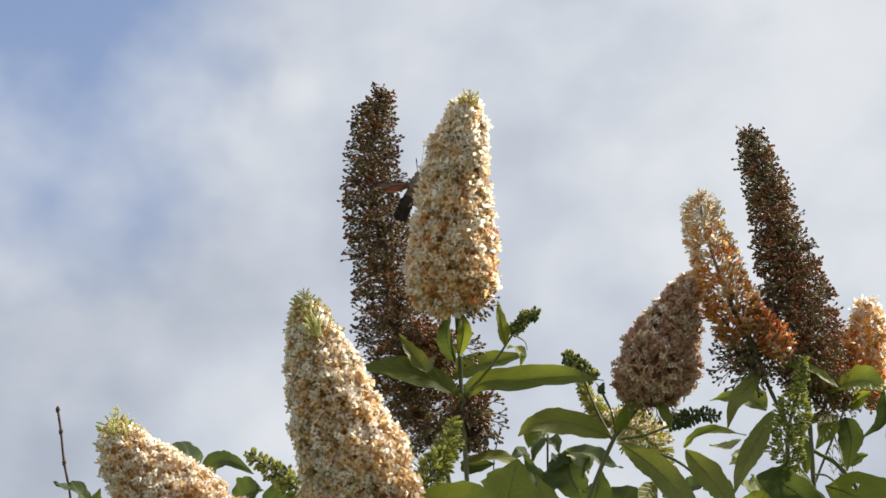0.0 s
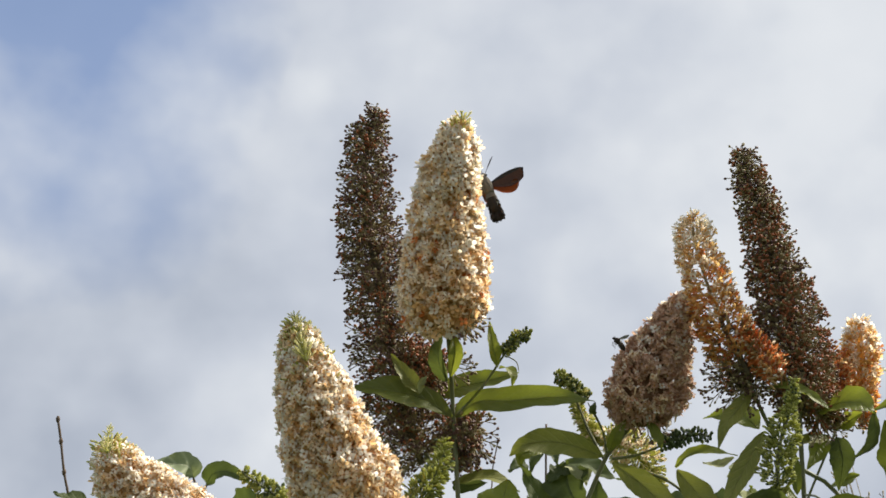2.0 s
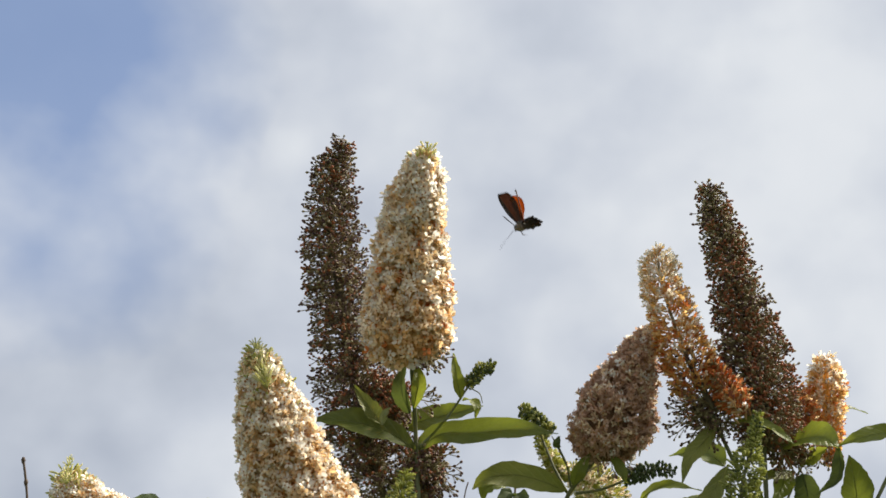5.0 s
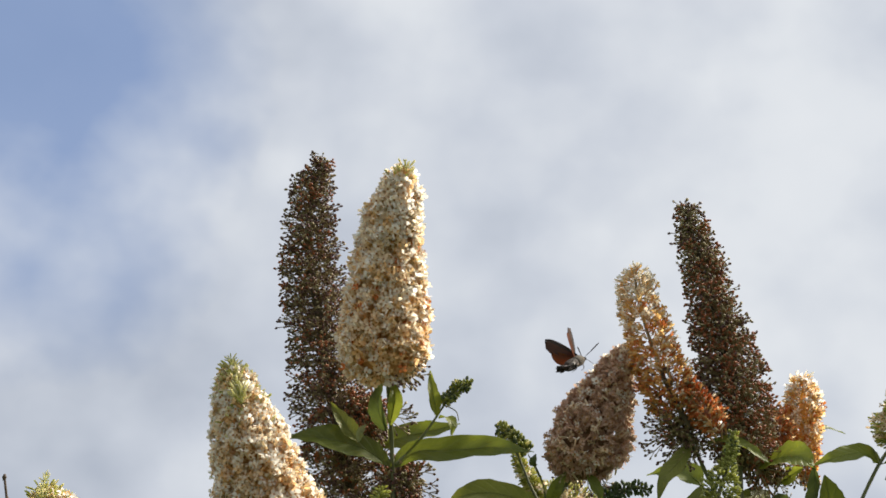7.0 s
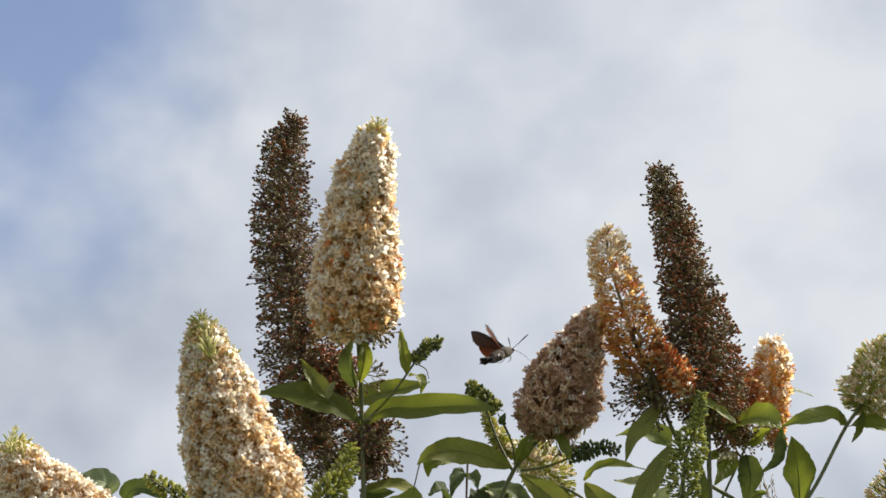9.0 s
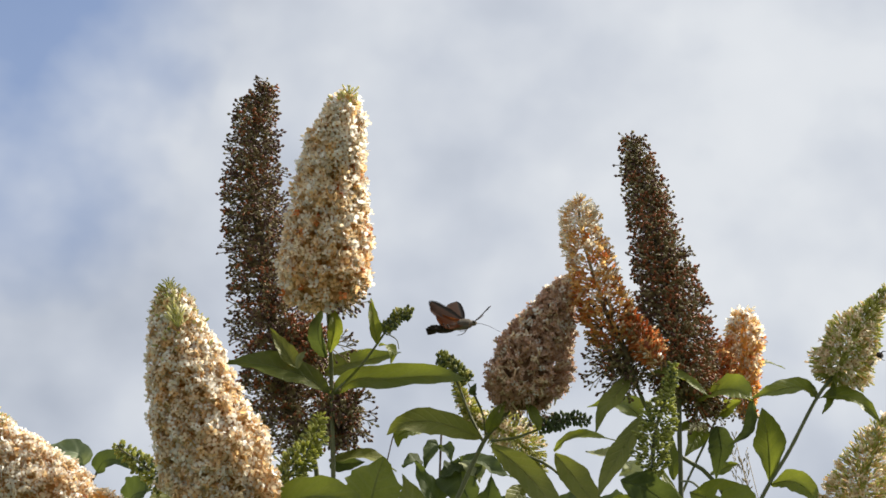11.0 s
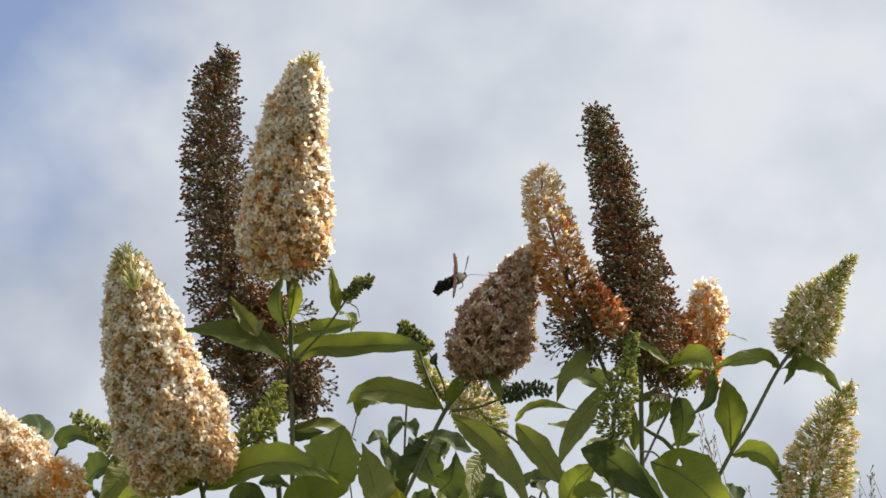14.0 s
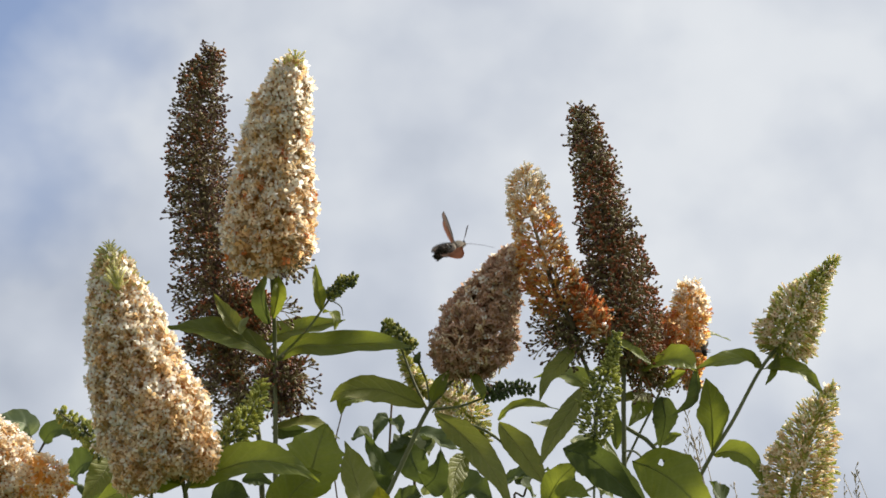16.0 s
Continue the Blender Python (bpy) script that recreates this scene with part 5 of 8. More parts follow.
def twig():
    b = tagged(new("bare_twig"), "thin bare brown twig with knotted tip", "twig")
    p = Vector((-0.6300, 2.0000, 1.8510))
    f = Vector((p.x + 0.16, p.y, -0.02))
    knots = ((-0.6430, 2.0000, 1.9060), (-0.6500, 2.0000, 1.9450), (-0.6560, 2.0000, 1.9730))
    stem(b, [tuple(f.lerp(p, k / 20)) for k in range(21)] + list(knots), 0.004, 0.0016, M_BARK)
    for q in knots:
        soup = Soup()
        tube(soup, [Vector(q) - Vector((0, 0, 0.004)), Vector(q), Vector(q) + Vector((0, 0, 0.004))], [0.0018, 0.0032, 0.0015], 6, 0, n=5)
        put_part("knot", soup.mesh("knot", [M_BARK]), b)


def seed_grass(foot, tops, label):
    b = tagged(new("seed_grass"), label, "grass", "tall grass stalks behind the bush")
    for top in tops:
        top = Vector(top)
        soup = Soup()
        tube(soup, [(foot[0], foot[1], -0.02), Vector(foot).lerp(top, 0.6), top], [0.0016, 0.0007], 5, 0, n=12)
        rng = random.Random(int(abs(top.x) * 9999))
        for k in range(26):
            q = top - Vector((0, 0, 0.11 * rng.random()))
            w = Vector((rng.uniform(-1, 1), rng.uniform(-1, 1), rng.uniform(0.5, 2))).normalized()
            v, f, m = club_shape(0.014, 0.0005, 0.0013, 4)
            soup.add(v, f, 0, aim(q, w, 0, rng.uniform(0.6, 1.2)))
        put_part("stalk", soup.mesh("stalk", [M_STALK]), b)


main_branch()
front_branch()
low_branch()
left_bud_branch()
faded_left()
faded_right()
peach_branch()
dusky_branch()
orange_branch()
middle_bud_branch()
right_branch()
right_low_branch()
low_leaf_branch()
shrubs_behind()
twig()
seed_grass((1.0, 3.2, 0), [(0.4780, 3.0000, 2.1630), (0.5070, 3.0500, 2.1490), (0.4800, 2.9500, 2.1130), (0.5600, 3.0000, 2.0390)], "thin grass stalks with seed heads")
seed_grass((1.6, 3.2, 0), [(0.7610, 3.0000, 2.0560), (0.7960, 3.0500, 2.0820), (0.5250, 2.9500, 2.0240)], "thin grass stalks with seed heads")


# ---- the hawk-moth ----
M_FUR = surface("moth_fur_grey", (0.135, 0.115, 0.088), 0.9, 0, second=(0.075, 0.062, 0.048), grain=1500, bump=0.8)
M_BELLY = surface("moth_belly_pale", (0.21, 0.175, 0.13), 0.9, 0, second=(0.13, 0.105, 0.08), grain=1500, bump=0.8)
M_TAIL = surface("moth_tail_dark", (0.022, 0.018, 0.016), 0.85, 0, second=(0.05, 0.035, 0.025), grain=1800, bump=0.8)
M_MARK = surface("moth_white_mark", (0.75, 0.72, 0.66), 0.8, 0, bump=0.4)
M_EYE = surface("moth_eye", (0.02, 0.018, 0.015), 0.2, 0, bump=0, spec=0.6)
M_FORE = surface("forewing_brown", (0.085, 0.05, 0.036), 0.85, 0.22, second=(0.055, 0.034, 0.026), grain=350, bump=0.3, tint=(0.45, 0.18, 0.07), spec=0.1)
M_WINGEDGE = surface("forewing_dark_edge", (0.06, 0.048, 0.042), 0.85, 0.05, second=(0.04, 0.032, 0.028), grain=600, bump=0.3, spec=0.1)
M_HIND = surface("hindwing_orange", (0.17, 0.07, 0.032), 0.8, 0.55, second=(0.12, 0.05, 0.024), grain=350, bump=0.3, tint=(0.62, 0.24, 0.06), spec=0.1)


def ring_body(soup, rows, sides, pick):
    """A rounded body along x from rows of (x, z, half width, half height)."""
    verts, faces, mats = [], [], []
    for x, z, hw, hh in rows:
        verts += [(x, hw * math.cos(2 * math.pi * k / sides), z + hh * math.sin(2 * math.pi * k / sides)) for k in range(sides)]
    for i in range(len(rows) - 1):
        for k in range(sides):
            a, b = i * sides + k, i * sides + (k + 1) % sides
            faces.append((a, b, b + sides, a + sides))
            mats.append(pick(rows[i][0], math.sin(2 * math.pi * (k + 0.5) / sides), math.cos(2 * math.pi * (k + 0.5) / sides)))
    faces.append(tuple(range(sides))[::-1])
    faces.append(tuple((len(rows) - 1) * sides + k for k in range(sides)))
    mats += [mats[0], mats[-1]]
    soup.add(verts, faces, mats)


def wing_mesh(name, edge, mat, dark=None, cells=9):
    """A thin wing along x from the root, with leading and trailing edge curves; its scales darken at tip and rim."""
    soup = Soup()
    verts, faces, mats = [], [], []
    for thick in (0.00009, -0.00009):
        for i in range(cells + 1):
            s = i / cells
            x, lead, trail = profile([e[0] for e in edge], s), profile([e[1] for e in edge], s), profile([e[2] for e in edge], s)
            for k in range(5):
                u = k / 4
                verts.append((x, lead + (trail - lead) * u, thick + 0.0006 * math.sin(u * 9) * s + 0.0012 * s * s))
    half = (cells + 1) * 5
    for side in (0, 1):
        for i in range(cells):
            for k in range(4):
                a = side * half + i * 5 + k
                f = (a, a + 1, a + 6, a + 5)
                faces.append(f if side else f[::-1])
                mats.append(1 if (i > cells - 3 or (k == 0 and dark)) and dark else 0)
    rim = [i * 5 for i in range(cells + 1)] + [cells * 5 + k for k in range(1, 5)] + [i * 5 + 4 for i in range(cells - 1, -1, -1)]
    for a, b in zip(rim, rim[1:]):
        faces.append((a, b, b + half, a + half))
        mats.append(1 if dark else 0)
    soup.add(verts, faces, mats)
    return soup.mesh(name, [mat, dark or mat])


def hawk_moth():
    m = tagged(new("hawk_moth"), "hovering brown hawk-moth with orange hindwings and dark tail", "moth")
    m.empty_display_size = 0.02
    m.scale = (1.06, 1.06, 1.06)
    s = Soup()
    ring_body(s, [(0.0088, 0.0006, 0.0018, 0.0018), (0.0065, 0.0006, 0.0034, 0.0034), (0.003, 0.0006, 0.0042, 0.0042), (-0.002, 0.0004, 0.0042, 0.0041), (-0.005, 0.0, 0.0036, 0.0034)], 12,
              lambda x, up, sd: 1 if up < -0.4 else 0)
    put_part("thorax", s.mesh("thorax", [M_FUR, M_BELLY]), m)
    s = Soup()
    ring_body(s, [(-0.0046, 0.0, 0.0036, 0.0034), (-0.008, -0.0002, 0.0044, 0.0042), (-0.012, -0.0006, 0.0045, 0.0042), (-0.016, -0.001, 0.0039, 0.0036), (-0.0195, -0.0014, 0.0027, 0.0025)], 12,
              lambda x, up, sd: 2 if abs(sd) > 0.8 and -0.0165 < x < -0.007 and int(x * 1000) % 3 == 0 else 1 if x > -0.006 and up < 0 else 0)
    put_part("abdomen", s.mesh("abdomen", [M_TAIL, M_BELLY, M_MARK]), m, "dark abdomen with white side marks")
    s = Soup()
    rng = random.Random(77)
    for k in range(150):
        a = rng.uniform(-1, 1)
        w = Vector((-1, a * 0.5, rng.uniform(-0.2, 0.16)))
        v, f, mm = club_shape(0.0098 * rng.uniform(0.75, 1.05) * (1 - 0.2 * a * a), 0.0005, 0.0008, 4)
        s.add(v, f, 0, aim((-0.0165 - rng.random() * 0.002, a * 0.0022, -0.001 + rng.uniform(-0.0012, 0.0012)), w, rng.random() * 6, 1))
    # tufts stand off the sides of the abdomen, step by step
    for x in (-0.0095, -0.0125, -0.0155, -0.018):
        for y in (1, -1):
            for k in range(16):
                w = Vector((-1, y * rng.uniform(0.35, 0.85), rng.uniform(-0.3, 0.2)))
                v, f, mm = club_shape(0.0042 * rng.uniform(0.8, 1.15), 0.0004, 0.0006, 4)
                s.add(v, f, 0, aim((x + rng.uniform(-0.0006, 0.0006), y * 0.0026, -0.0008 + rng.uniform(-0.0014, 0.0014)), w, rng.random() * 6, 1))
    put_part("tail_tuft", s.mesh("tail_tuft", [M_TAIL]), m, "spread black tail tuft")
    s = Soup()
    ring_body(s, [(0.0122, 0.0003, 0.0007, 0.0008), (0.0112, 0.0005, 0.0018, 0.0017), (0.0098, 0.0006, 0.0023, 0.0021), (0.0082, 0.0006, 0.0021, 0.002)], 10, lambda x, up, sd: 1 if up < -0.1 else 0)
    head = put_part("head", s.mesh("head", [M_FUR, M_BELLY]), m)
    for y in (1, -1):
        s = Soup()
        ring_body(s, [(0.0098 + dx, 0.0008, r, r) for dx, r in ((-0.0011, 0.0003), (-0.0006, 0.0009), (0, 0.00115), (0.0006, 0.0009), (0.0011, 0.0003))], 8, lambda x, up, sd: 0)
        me = s.mesh("eye", [M_EYE])
        me.transform(Matrix.Translation((0, y * 0.0019, 0)))
        put_part("eye", me, head, "shiny dark eye")
        s = Soup()
        tube(s, [(0.0108, y * 0.001, 0.0018), (0.0158, y * 0.0042, 0.0048), (0.0205, y * 0.0074, 0.0080), (0.0230, y * 0.0092, 0.0096)], [0.00016, 0.00028, 0.00045, 0.0005, 0.0002], 6, 0, n=12)
        put_part("antenna", s.mesh("antenna", [M_TAIL]), head)
        s = Soup()
        tube(s, [(0.004, y * 0.0022, -0.003), (0.0015, y * 0.0035, -0.0055), (-0.004, y * 0.004, -0.0062)], [0.0004, 0.0002], 5, 0, n=8)
        put_part("leg", s.mesh("leg", [M_FUR]), m)
    s = Soup()
    tube(s, [(0.0120, 0, 0.0002), (0.018, 0, -0.0014), (0.026, 0, -0.0062), (0.034, 0, -0.0128)], [0.00022, 0.0001], 5, 0, n=14)
    put_part("proboscis", s.mesh("proboscis", [M_TAIL]), head)
    fore = wing_mesh("forewing", [(0, 0.0012, -0.0022), (0.006, 0.0026, -0.0068), (0.013, 0.0036, -0.0098), (0.020, 0.0036, -0.0100), (0.026, 0.0027, -0.0076), (0.0295, 0.0010, -0.0022), (0.0305, -0.0001, -0.0006)], M_FORE, M_WINGEDGE)
    hind = wing_mesh("hindwing", [(0, 0.0, -0.004), (0.005, -0.0015, -0.0118), (0.010, -0.0035, -0.0152), (0.015, -0.0050, -0.0155), (0.0195, -0.0060, -0.0125), (0.0212, -0.007, -0.0100)], M_HIND, None)
    wings = []
    for _ in range(2):
        w = put_part("forewing", fore, m, "brown forewing with dark tip")
        h = put_part("hindwing", hind, w, "orange hindwing")
        h.location = (-0.001, 0.0006, -0.0005)
        wings.append(w)
    return m, wings[0], wings[1]


moth, wing_left, wing_right = hawk_moth()


def bee():
    """A small dark bee: body, head, wings and legs."""
    b = tagged(new("bee"), "small dark bee visiting the flowers", "bee", "bees at the butterfly bush")
    b.empty_display_size = 0.01
    s = Soup()
    ring_body(s, [(0.0035, 0, 0.0012, 0.0012), (0.002, 0.0002, 0.0023, 0.0022), (0, 0.0002, 0.0023, 0.0022), (-0.001, 0, 0.0012, 0.0012)], 10, lambda x, up, sd: 0)
    put_part("thorax", s.mesh("thorax", [M_TAIL]), b)
    s = Soup()
    ring_body(s, [(-0.0008, 0, 0.0012, 0.0012), (-0.0025, -0.0001, 0.0024, 0.0022), (-0.005, -0.0004, 0.0023, 0.0021), (-0.0072, -0.0008, 0.0013, 0.0012), (-0.0082, -0.001, 0.0003, 0.0003)], 10,
              lambda x, up, sd: 1 if int(x * 1000) % 3 == 0 else 0)
    put_part("abdomen", s.mesh("abdomen", [M_TAIL, M_FUR]), b)
    s = Soup()
    ring_body(s, [(0.0052, -0.0004, 0.0006, 0.0008), (0.0046, -0.0002, 0.0016, 0.0014), (0.0036, 0, 0.0012, 0.0012)], 8, lambda x, up, sd: 0)
    put_part("head", s.mesh("head", [M_TAIL]), b)
    for y in (1, -1):
        me = wing_mesh("wing", [(0, 0.0006, -0.0006), (0.003, 0.0011, -0.0014), (0.006, 0.0011, -0.0017), (0.008, 0.0004, -0.0012), (0.0085, 0, -0.0006)], M_BEEWING, None, 6)
        w = put_part("wing", me, b)
        w.matrix_local = Matrix.Translation((0.001, y * 0.0014, 0.0018)) @ Matrix.Rotation(y * radians(115), 4, "Z") @ Matrix.Rotation(radians(-25), 4, "Y")
        for x in (0.002, 0.0005, -0.0008):
            s = Soup()
            tube(s, [(x, y * 0.0014, -0.0012), (x + 0.0004, y * 0.003, -0.0022), (x - 0.0012, y * 0.0034, -0.0042)], [0.0003, 0.00015], 5, 0, n=7)
            put_part("leg", s.mesh("leg", [M_TAIL]), b)
    return b


M_BEEWING = surface("bee_wing_film", (0.45, 0.44, 0.42), 0.25, 0.6, bump=0.1, spec=0.6)
bee_passing, bee_leaving, bee_feeding = bee(), bee(), bee()


